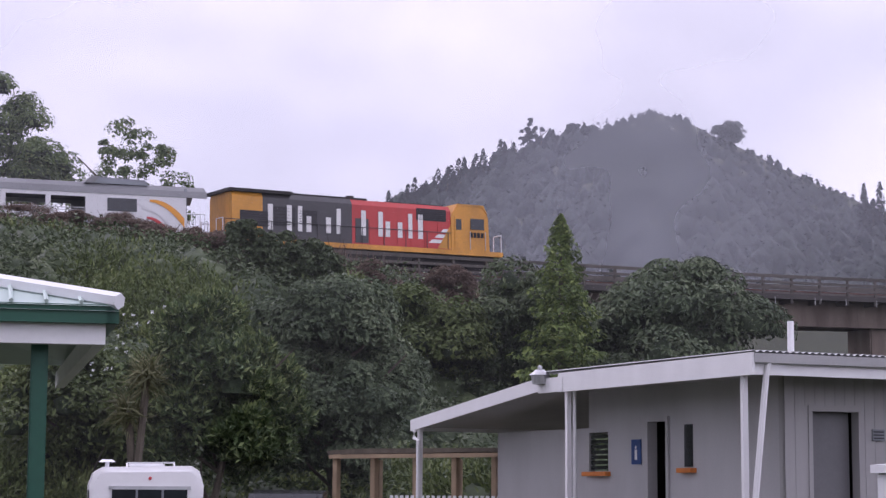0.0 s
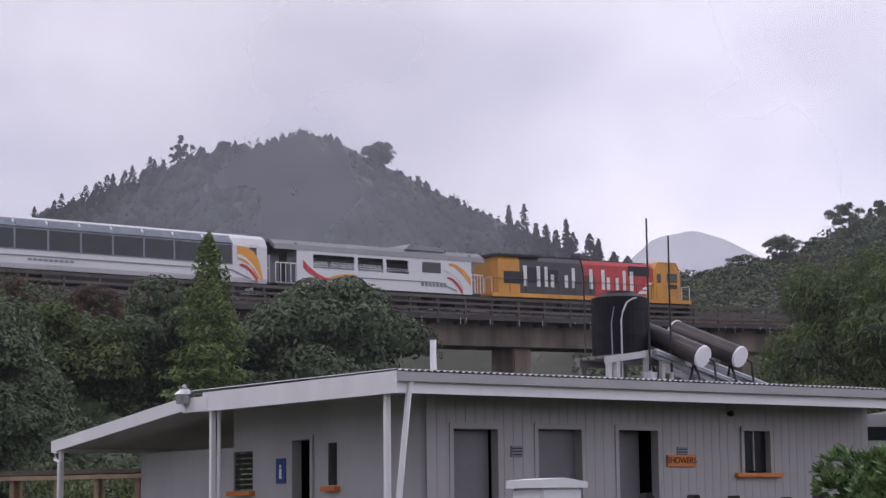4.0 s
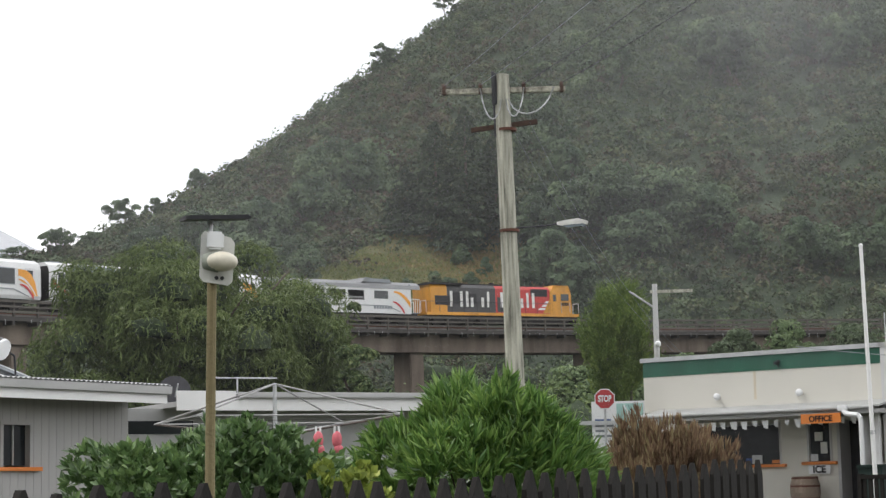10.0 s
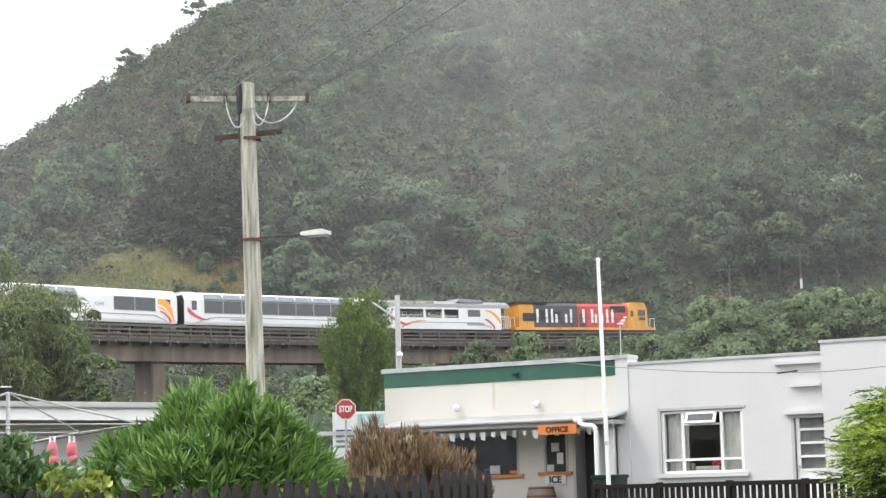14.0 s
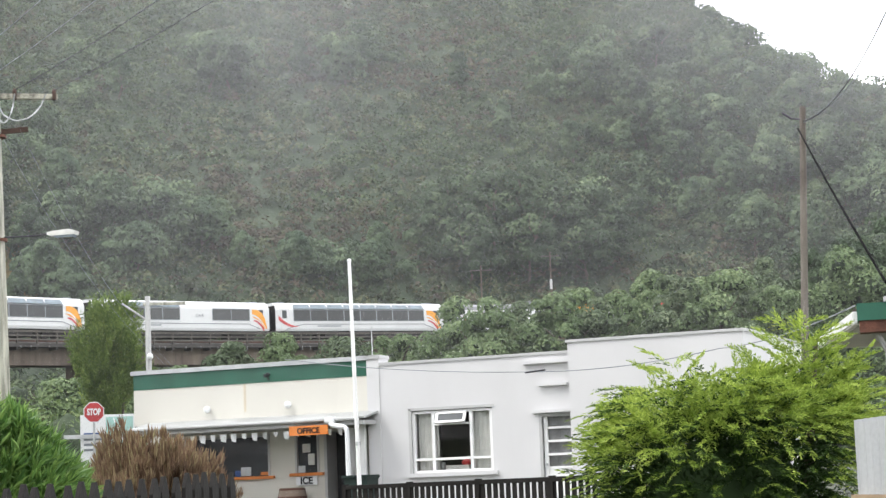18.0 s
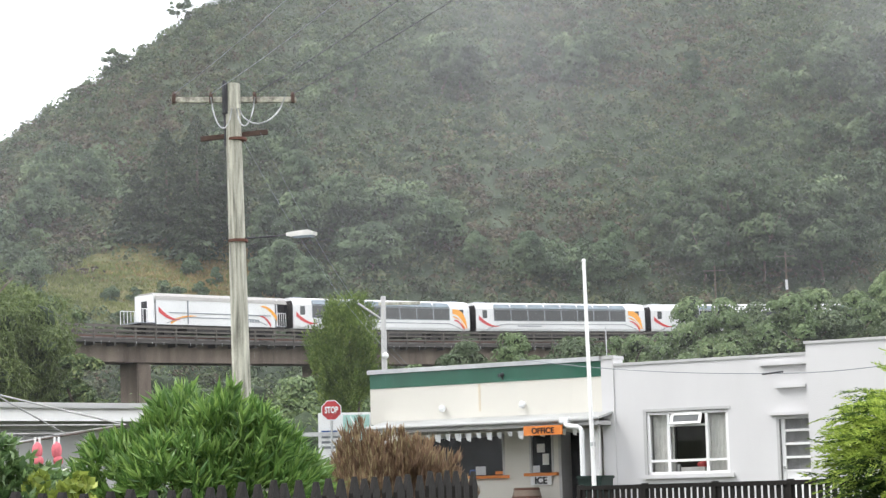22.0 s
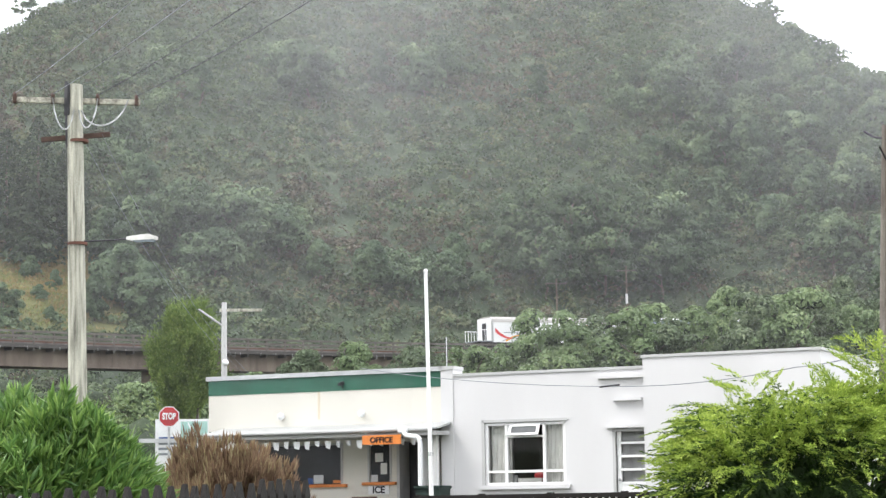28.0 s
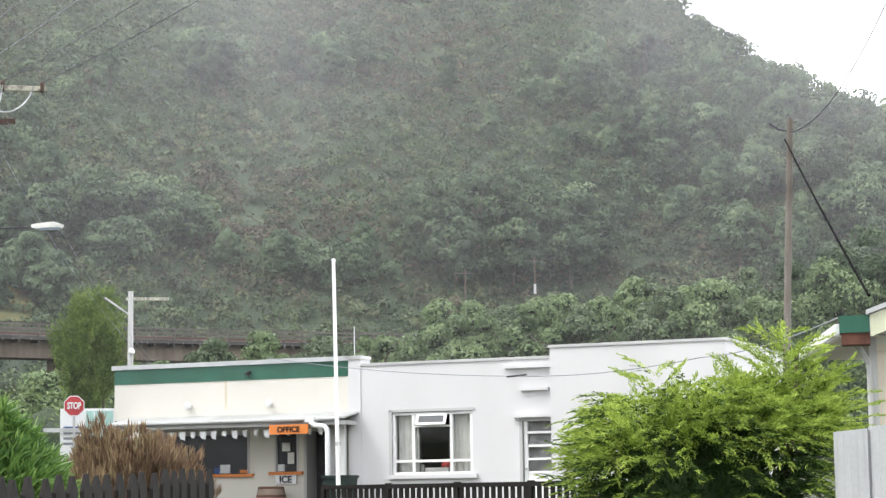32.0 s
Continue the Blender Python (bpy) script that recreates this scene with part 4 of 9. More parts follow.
def locomotive():
    L = 17.2
    h = L / 2
    t = thing("locomotive", Matrix(), "yellow, grey and red diesel locomotive with bold white lettering shapes", "locomotive")
    # frame and walkway
    bm = box(bmesh.new(), -h, h, -1.36, 1.36, 0.98, 1.24)
    part("walkway", bm, LOCO_YELLOW, t, "yellow side sill")
    bm = bmesh.new()
    box(bm, -h + 0.3, h - 0.3, -1.1, 1.1, 0.72, 0.99)
    prism(bm, [(-2.6, 0.35), (2.6, 0.35), (2.9, 0.72), (2.9, 0.98), (-2.9, 0.98), (-2.9, 0.72)], -1.15, 1.15)
    part("fuel_tank", bm, LOCO_DARK, t)
    for x in (-5.3, 5.3):
        bogie(t, x, (-1.75, 0, 1.75), 0.5)
    # hoods in the three colours
    def hood(x0, x1, y, z1, material, name, cut=0.28):
        o = [(-y, 1.24), (-y, z1 - cut), (-y + cut * 0.7, z1), (y - cut * 0.7, z1), (y, z1 - cut), (y, 1.24)]
        b = prism(bmesh.new(), o, x0, x1)
        bmesh.ops.transform(b, matrix=Matrix(((0, 1, 0, 0), (-1, 0, 0, 0), (0, 0, 1, 0), (0, 0, 0, 1))), verts=b.verts)
        return part(name, b, material, t)
    hood(-h + 0.55, -6.3, 1.28, 3.66, LOCO_YELLOW, "rear_hood")
    hood(-6.3, -1.0, 1.27, 3.64, LOCO_GREY, "engine_hood")
    hood(-1.0, 5.2, 1.27, 3.62, LOCO_RED, "front_hood")
    # roof deck, radiator and fans
    bm = bmesh.new()
    box(bm, -h + 0.35, -4.6, -1.38, 1.38, 3.60, 3.76)
    box(bm, -4.4, 0.2, -0.8, 0.8, 3.62, 3.78)
    box(bm, 1.4, 5.0, -0.75, 0.75, 3.6, 3.72)
    for x in (-7.3, -5.6):
        rod(bm, (x, 0, 3.74), (x, 0, 3.86), 0.62, 0.62, 18)
    part("roof_deck", bm, LOCO_DARK, t)
    rod_bm = rod(bmesh.new(), (-0.4, 0, 3.6), (-0.4, 0, 3.98), 0.28, 0.22, 12)
    part("exhaust_stack", rod_bm, LOCO_DARK, t)
    # grilles and doors on both sides
    for sgn in (-1, 1):
        y = sgn * 1.285
        for x0, x1, z0, z1 in ((-7.6, -5.9, 1.85, 2.65), (-5.7, -4.4, 1.95, 2.95), (-4.2, -3.1, 2.05, 2.85), (3.0, 4.9, 2.75, 3.40)):
            g = part("grille", one(x0, x1, y - 0.012, y + 0.012, z0, z1), DARK_STEEL, t)
            bm = bmesh.new()
            for i in range(6):
                z = z0 + (z1 - z0) * (i + 0.5) / 6
                box(bm, x0 + 0.03, x1 - 0.03, y - 0.03, y + 0.03, z - 0.02, z + 0.02)
            part("louvre", bm, LOCO_DARK, g)
        for i in range(7):
            x = -0.8 + 0.86 * i
            part("engine_door", one(x, x + 0.80, y - 0.01, y + 0.01, 1.32, 2.62), LOCO_RED if i else LOCO_GREY, t)
    # cab with a sloping yellow roof edge
    o = [(5.2, 1.24), (5.2, 3.05), (5.55, 3.72), (7.25, 3.72), (7.62, 3.1), (7.72, 1.24)]
    cab = part("cab", prism(bmesh.new(), o, -1.34, 1.34), LOCO_YELLOW, t)
    part("cab_roof", prism(bmesh.new(), [(5.35, 3.3), (5.6, 3.78), (7.3, 3.78), (7.58, 3.28), (7.2, 3.7), (5.65, 3.7)], -1.38, 1.38), LOCO_YELLOW, cab)
    for sgn in (-1, 1):
        y = sgn * 1.35
        part("cab_side_window", one(6.45, 7.35, y - 0.012, y + 0.012, 2.42, 3.02), DARK_GLASS, cab)
        part("cab_door", one(5.42, 5.95, y - 0.012, y + 0.012, 1.3, 3.1), LOCO_YELLOW, cab)
        part("door_window", one(5.5, 5.86, y - 0.02, y + 0.02, 2.35, 2.95), DARK_GLASS, cab)
        bm = bmesh.new()
        for i in range(4):
            box(bm, 6.42 + 0.24 * i, 6.6 + 0.24 * i, y - 0.015, y + 0.015, 1.98, 2.26)
        part("number_bars", bm, BLACK_PLASTIC, cab, "dark bars where the running number is painted")
        for x in (6.4, 7.4):
            part("grab_rail", rod(bmesh.new(), (x, y + sgn * 0.06, 1.3), (x, y + sgn * 0.06, 2.3), 0.02), GALV, cab)
    bm = bmesh.new()
    for y0 in (-1.05, 0.12):
        box(bm, 7.60, 7.68, y0, y0 + 0.93, 2.45, 3.05)
    part("windscreen", bm, DARK_GLASS, cab)
    for y in (-0.9, 0.9):
        part("headlight", rod(bmesh.new(), (7.7, y, 1.6), (7.78, y, 1.6), 0.11, 0.11, 12), PLASTIC_WHITE, cab)
    # bold white bars of the livery on grey and red
    for sgn in (-1, 1):
        y = sgn * 1.295
        def bar(x0, x1, z0, z1):
            if x1 - x0 < 0.01:
                return
            if sgn > 0:
                x0, x1 = -1.6 - x1, -1.6 - x0
            part("livery_bar", one(x0, x1, y - 0.02, y + 0.02, z0, z1), LETTER, t, "bold white livery bar")
        zb, zt, zx = 1.72, 3.05, 2.55
        for x0, x1, top in ((-6.0, -4.62, zt), (-4.25, -4.0, zt), (-3.75, -2.30, zx), (-1.95, -1.70, zt), (-0.45, 0.88, zt), (1.05, 2.10, zx), (2.48, 2.73, zt), (3.1, 3.40, zt)):
            if x1 - x0 < 0.5:
                bar(x0, x1, zb, top)
                continue
            bar(x0, x0 + 0.28, zb, top)
            bar(x1 - 0.28, x1, zb, top)
        bm = bmesh.new()
        for i, (x0, x1) in enumerate(((3.75, 4.75), (4.15, 4.95), (4.5, 5.15))):
            z = 1.55 + 0.3 * i
            prism(bm, [(x0, z), (x1 - 0.25, z), (x1, z + 0.2), (x0 + 0.25, z + 0.2)], y - 0.012, y + 0.012)
        part("speed_stripes", bm, LETTER, t)
        prism_bm = prism(bmesh.new(), [(4.35, 1.28), (5.2, 1.28), (5.2, 2.6)], y - 0.012 + sgn * 0.004, y + 0.012 + sgn * 0.004)
        part("yellow_wedge", prism_bm, LOCO_YELLOW, t)
    # handrails along the walkway and round both ends
    for sgn in (-1, 1):
        bm = bmesh.new()
        for x in np.arange(-h + 0.1, 5.2, 1.35):
            rod(bm, (x, sgn * 1.34, 1.24), (x, sgn * 1.34, 2.15), 0.018)
        rod(bm, (-h + 0.1, sgn * 1.34, 2.15), (5.2, sgn * 1.34, 2.15), 0.018)
        part("handrail", bm, LOCO_GREY, t)
    for x, d in ((h, 1), (-h, -1)):
        for ya, yb in ((-1.25, -0.5), (0.5, 1.25)):
            xx = x - d * 0.05
            part("end_rail", tube(bmesh.new(), [(xx, ya, 1.0), (xx, ya, 2.2), (xx, yb, 2.2), (xx, yb, 1.0)], 0.025), PLASTIC_WHITE, t)
        bm = box(bmesh.new(), min(x, x + d * 0.55), max(x, x + d * 0.55), -0.13, 0.13, 0.72, 0.98)
        part("coupler", bm, LOCO_DARK, t)
        bm = prism(bmesh.new(), [(0, 0.25), (0, 1.0), (d * 0.22, 0.9), (d * 0.3, 0.25)], -1.2, 1.2, Matrix.Translation((x - d * 0.1, 0, 0)))
        part("pilot", bm, LOCO_DARK, t)
    return t


def hull(outline, x0, x1):
    """A body of one cross section (y, z) from x0 to x1."""
    b = prism(bmesh.new(), outline, x0, x1)
    bmesh.ops.transform(b, matrix=Matrix(((0, 1, 0, 0), (-1, 0, 0, 0), (0, 0, 1, 0), (0, 0, 0, 1))), verts=b.verts)
    return b


def swooshes(t, x_front, x_rear, y, gold=True):
    """Gold and red curves at the leading end, a red tail and grey line at the trailing one."""
    s = 0.012 if y > 0 else -0.012
    if gold:
        g = prism(bmesh.new(), [(x_front - 2.15, 3.02), (x_front - 1.45, 2.98), (x_front - 0.95, 2.72), (x_front - 0.6, 2.2), (x_front - 0.35, 1.2), (x_front - 0.72, 1.2), (x_front - 1.2, 1.9), (x_front - 2.15, 2.3)], y - 0.012, y + 0.012)
        part("gold_patch", g, SWOOSH_GOLD, t)
    part("white_swoosh", ribbon(bmesh.new(), arc(x_front - 2.2, 2.45, x_front - 0.55, 1.25, 0.32), y + s, 0.10, 0.07), CAR_WHITE, t)
    part("red_swoosh", ribbon(bmesh.new(), arc(x_front - 2.0, 1.95, x_front - 0.75, 1.08, 0.22), y + 1.6 * s, 0.05, 0.15), SWOOSH_RED, t)
    part("red_swoosh", ribbon(bmesh.new(), arc(x_rear + 0.35, 2.25, x_rear + 2.6, 1.42, -0.28), y + s, 0.22, 0.03), SWOOSH_RED, t)
    part("grey_line", ribbon(bmesh.new(), arc(x_rear + 1.2, 1.1, x_rear + 3.6, 1.62, 0.1) + [(x_front - 2.6, 1.62), (x_front - 1.2, 1.15)], y + s, 0.035, 0.035), CAR_GREY, t)


def coach(cafe=False):
    L = 20.9
    h = L / 2
    t = thing("panorama_coach" if not cafe else "cafe_coach", Matrix(),
              "white cafe coach with two window groups and gold swooshes" if cafe else "white panorama coach with a long dark window band and roof glazing", "railway coach", "coaches of the train")
    o = [(-1.28, 0.95), (-1.36, 1.2), (-1.37, 3.05), (-1.2, 3.5), (-0.8, 3.74), (0.8, 3.74), (1.2, 3.5), (1.37, 3.05), (1.36, 1.2), (1.28, 0.95)]
    body = part("body", hull(o, -h + 0.12, h - 0.12), CAR_WHITE, t)
    part("underframe", box(box(bmesh.new(), -h + 1, h - 1, -1.1, 1.1, 0.7, 0.97), -4.5, 4.5, -1.2, 1.2, 0.3, 0.72), LOCO_DARK, t)
    for x in (-7.4, 7.4):
        bogie(t, x, (-1.05, 1.05))
    groups = [(-h + 4.0, -h + 10.0, 3), (h - 7.1, h - 2.55, 2)] if cafe else [(-h + 2.2, h - 2.6, 8)]
    for sgn in (-1, 1):
        y = sgn * 1.375
        for x0, x1, k in groups:
            band = part("window_band", one(x0, x1, y - 0.012, y + 0.012, 1.92, 3.08), CAR_GREY, t)
            w = (x1 - x0) / k
            for i in range(k):
                part("pane", one(x0 + w * i + 0.06, x0 + w * (i + 1) - 0.06, y - 0.02, y + 0.02, 1.98, 3.02), TINT_GLASS, band)
            if not cafe or k == 3:
                # glazing that bends into the roof
                rim = part("roof_window_rim", prism(bmesh.new(), [(0, 0), (0.02, 0.02), (-0.3, 0.5), (-0.32, 0.48)], x0, x1), CAR_GREY, t)
                rim.matrix_basis = pose(0, sgn * 1.395, 3.1) @ Matrix(((0, 1, 0, 0), (sgn, 0, 0, 0), (0, 0, 1, 0), (0, 0, 0, 1)))
                for i in range(k):
                    gl = prism(bmesh.new(), [(0.01, 0.06), (0.035, 0.06), (-0.22, 0.44), (-0.245, 0.44)], x0 + w * i + 0.08, x0 + w * (i + 1) - 0.08)
                    g = part("roof_pane", gl, ROOF_GLASS, t)
                    g.matrix_basis = pose(0, sgn * 1.395, 3.1) @ Matrix(((0, 1, 0, 0), (sgn, 0, 0, 0), (0, 0, 1, 0), (0, 0, 0, 1)))
        for x in (-h + 1.15, h - 1.15):
            d = part("door", one(x - 0.42, x + 0.42, y - 0.008, y + 0.008, 1.1, 3.15), CAR_WHITE, t)
            part("door_window", one(x - 0.26, x + 0.26, y - 0.02, y + 0.02, 2.2, 2.98), DARK_GLASS, d)
        swooshes(t, h - 0.1, -h + 0.1, sgn * 1.385)
        bm = bmesh.new()
        for i in range(9):
            box(bm, -h + 5 + 0.32 * i, -h + 5.24 + 0.32 * i, sgn * 1.375 - 0.012, sgn * 1.375 + 0.012, 1.38, 1.5)
        part("name_bars", bm, CAR_GREY, t, "small grey name bars")
        if cafe:
            lettering("cafe_lettering", "CAFE", 0.42, CAR_GREY, t, pose(h - 8.6, y + sgn * 0.01, 2.35, 0, 0, 0 if sgn < 0 else 180))
    for x in (-h + 1.2, h - 1.4):
        part("roof_unit", one(x - 0.5, x + 0.5, -0.6, 0.6, 3.72, 3.86, bevel=0.04), CAR_GREY, t)
    for x, d in ((h - 0.12, 1), (-h + 0.12, -1)):
        part("gangway", one(min(x, x + d * 0.42), max(x, x + d * 0.42), -0.55, 0.55, 1.1, 3.2), BLACK_PLASTIC, t)
        part("end_frame", hull([(-1.3, 1.0), (-1.34, 3.05), (-1.15, 3.45), (1.15, 3.45), (1.34, 3.05), (1.3, 1.0)], min(x, x + d * 0.05), max(x, x + d * 0.05)), LOCO_DARK, t)
    return t


def van(rear=False):
    """The open-sided viewing van behind the engine, or the closed luggage van at the tail."""
    L = 16.5
    h = L / 2
    t = thing("luggage_van" if rear else "viewing_van", Matrix(),
              "white luggage van with a pale grey roof and open end platform" if rear else "white viewing van with open sides and a silver roof", "railway van")
    roof = [(-1.4, 3.05), (-1.28, 3.38), (-0.85, 3.66), (0.85, 3.66), (1.28, 3.38), (1.4, 3.05), (1.3, 3.05), (0.8, 3.5), (-0.8, 3.5), (-1.3, 3.05)]
    part("roof", hull(roof, -h + (1.8 if rear else 0.1), h - 0.1), VAN_ROOF if rear else CAR_SILVER, t, "pale grey van roof" if rear else "silver roof")
    part("underframe", box(box(bmesh.new(), -h + 0.4, h - 0.4, -1.25, 1.25, 0.75, 1.08), -3, 3, -1.2, 1.2, 0.35, 0.76), LOCO_DARK, t)
    for x in (-5.6, 5.6):
        bogie(t, x, (-0.95, 0.95))
    part("floor", one(-h + 0.2, h - 0.2, -1.3, 1.3, 1.05, 1.14), CAR_GREY, t)
    for sgn in (-1, 1):
        y0, y1 = sorted((sgn * 1.30, sgn * 1.37))
        if rear:
            part("side_wall", one(-h + 1.9, h - 1.5, y0, y1, 0.98, 3.08), CAR_WHITE, t)
            bm = bmesh.new()
            for x in (-3.0, 3.6):
                box(bm, x - 0.05, x + 0.05, sgn * 1.40 - 0.03, sgn * 1.40 + 0.03, 1.1, 3.05)
            box(bm, -h + 3.2, h - 2.0, sgn * 1.40 - 0.02, sgn * 1.40 + 0.02, 1.95, 2.03)
            part("door_track", bm, CAR_GREY, t)
        else:
            part("lower_side", one(-h + 1.7, h - 1.2, y0, y1, 0.98, 2.05), CAR_WHITE, t)
            part("side_wall", one(1.9, h - 1.2, y0, y1, 2.05, 3.08), CAR_WHITE, t)
            part("side_wall", one(-h + 1.7, -h + 2.9, y0, y1, 2.05, 3.08), CAR_WHITE, t)
            part("header", one(-h + 2.9, 1.9, y0, y1, 2.86, 3.08), CAR_WHITE, t)
            for x in (-2.15, 0.05):
                part("pillar", one(x - 0.13, x + 0.13, y0, y1, 2.05, 2.86), CAR_WHITE, t)
            bm = bmesh.new()
            for z in (2.18, 2.3):
                rod(bm, (-h + 2.9, sgn * 1.33, z), (1.9, sgn * 1.33, z), 0.025)
            part("guard_rail", bm, GALV, t)
            w = part("side_window", one(3.0, 4.5, sgn * 1.375 - 0.012, sgn * 1.375 + 0.012, 2.2, 2.86), DARK_GLASS, t)
        swooshes(t, h - 1.25, -h + 1.8, sgn * 1.385, gold=False)
        part("gold_swoosh", ribbon(bmesh.new(), arc(h - 3.1, 2.80, h - 1.3, 1.75, 0.28), sgn * 1.392, 0.05, 0.24), SWOOSH_GOLD, t)
        part("gold_swoosh", ribbon(bmesh.new(), arc(-h + 3.4, 1.15, -h + 6.2, 1.75, 0.2), sgn * 1.392, 0.14, 0.02), SWOOSH_GOLD, t)
        bm = bmesh.new()
        for i in range(7):
            box(bm, 2.9 + 0.3 * i, 3.12 + 0.3 * i, sgn * 1.38 - 0.012, sgn * 1.38 + 0.012, 1.35, 1.62)
        part("name_bars", bm, CAR_GREY, t, "small grey name bars")
        # platform railings at the open ends
        for x0, x1 in ((h - 1.15, h - 0.2), (-h + 0.2, -h + 1.65)):
            bm = bmesh.new()
            for x in np.linspace(x0, x1, 5):
                rod(bm, (x, sgn * 1.32, 1.1), (x, sgn * 1.32, 2.25), 0.025)
            rod(bm, (x0, sgn * 1.32, 2.25), (x1, sgn * 1.32, 2.25), 0.03)
            part("platform_rail", bm, PLASTIC_WHITE, t)
    for x in (h - 1.2, -h + 1.75):
        part("end_wall", one(x - 0.05, x + 0.05, -1.3, 1.3, 1.1, 3.5), CAR_WHITE if rear else CAR_GREY, t)
        part("end_door", one(x - 0.06, x + 0.06, -0.4, 0.4, 1.12, 3.0), DARK_STEEL, t)
    if not rear:
        part("roof_pod", prism(bmesh.new(), [(2.3, 3.6), (2.7, 3.92), (5.0, 3.86), (5.2, 3.6)], -1.05, 1.05), CAR_GREY, t)
        part("roof_pod_rib", prism(bmesh.new(), [(1.9, 3.6), (2.3, 3.95), (2.75, 3.95), (2.35, 3.6)], -1.15, 1.15), CAR_SILVER, t)
    for x, d in ((h, 1), (-h, -1)):
        part("coupler", one(min(x, x + d * 0.35), max(x, x + d * 0.35), -0.13, 0.13, 0.75, 0.98), LOCO_DARK, t)
    return t


# the train in order: vehicle, and the distance of its middle behind the nose
first_coach = coach()
TRAIN = [
    (locomotive(), 17.2, 8.7), (van(), 16.5, 26.2), (first_coach, 20.9, 45.3), (coach(True), 20.9, 66.9),
    (copy_thing(first_coach, Matrix()), 20.9, 88.5), (copy_thing(first_coach, Matrix()), 20.9, 110.1), (van(True), 16.5, 129.5),
]
NOSE_T = [0, 3.5, 6, 9, 10, 13, 16.5, 19, 21, 23, 25, 28, 32]
NOSE_S = [9.0, 46.7, 72.9, 105.8, 115.4, 145.8, 180.0, 204.8, 224.3, 244.0, 263.5, 292.7, 331.5]


def nose(t):
    """Place of the train's nose on the line at t seconds, rounded over between the known times."""
    k = np.arange(-2, 2.01, 0.25)
    tt = t + k
    s = np.interp(tt, NOSE_T, NOSE_S)
    s = np.where(tt < 0, NOSE_S[0] + tt * 10.8, s)
    s = np.where(tt > 32, NOSE_S[-1] + (tt - 32) * 9.7, s)
    w = np.exp(-(k / 0.9) ** 2)
    return float((s * w).sum() / w.sum())


def motions():
    for car, length, back in TRAIN:
        walk(car, [(t, along_track(nose(t) - back, length)) for t in np.arange(0, 32.01, 1.0)])


# ---- the shower block and what stands on its roof ----
BLOCK = pose(6.03, 29.39, 0, 0, 0, 22.8)
FLOOR_B = 0.85


def unit_plank():
    """A plank one metre in each direction with eased edges, for scaled pieces that share it."""
    bm = one(-0.5, 0.5, -0.5, 0.5, -0.5, 0.5, bevel=0.03)
    me = bpy.data.meshes.new("plank")
    bm.to_mesh(me)
    bm.free()
    return me


PLANKS = {}


def plank(name, material, parent, x0, x1, y0, y1, z0, z1):
    if material.name not in PLANKS:
        me = unit_plank()
        me.materials.append(material)
        PLANKS[material.name] = me
    ob = new(name, PLANKS[material.name])
    ob.parent = parent
    ob.matrix_basis = Matrix.Translation(((x0 + x1) / 2, (y0 + y1) / 2, (z0 + z1) / 2)) @ Matrix.Diagonal((x1 - x0, y1 - y0, z1 - z0, 1))
    return ob


def corrugated(x0, x1, y0, y1, z0, z1, pitch=0.12, amp=0.016):
    """Corrugated sheet whose waves run along y."""
    n = int((x1 - x0) / pitch) * 6
    v, f = [], []
    for i in range(n + 1):
        x = x0 + (x1 - x0) * i / n
        w = amp * math.sin(i * math.pi / 3)
        v += [(x, y0, z0 + w), (x, y1, z1 + w), (x, y0, z0 + w - 0.006), (x, y1, z1 + w - 0.006)]
    for i in range(n):
        a, b = 4 * i, 4 * i + 4
        f += [(a, b, b + 1, a + 1), (a + 2, a + 3, b + 3, b + 2), (a, a + 2, b + 2, b), (a + 1, b + 1, b + 3, a + 3)]
    return v, f


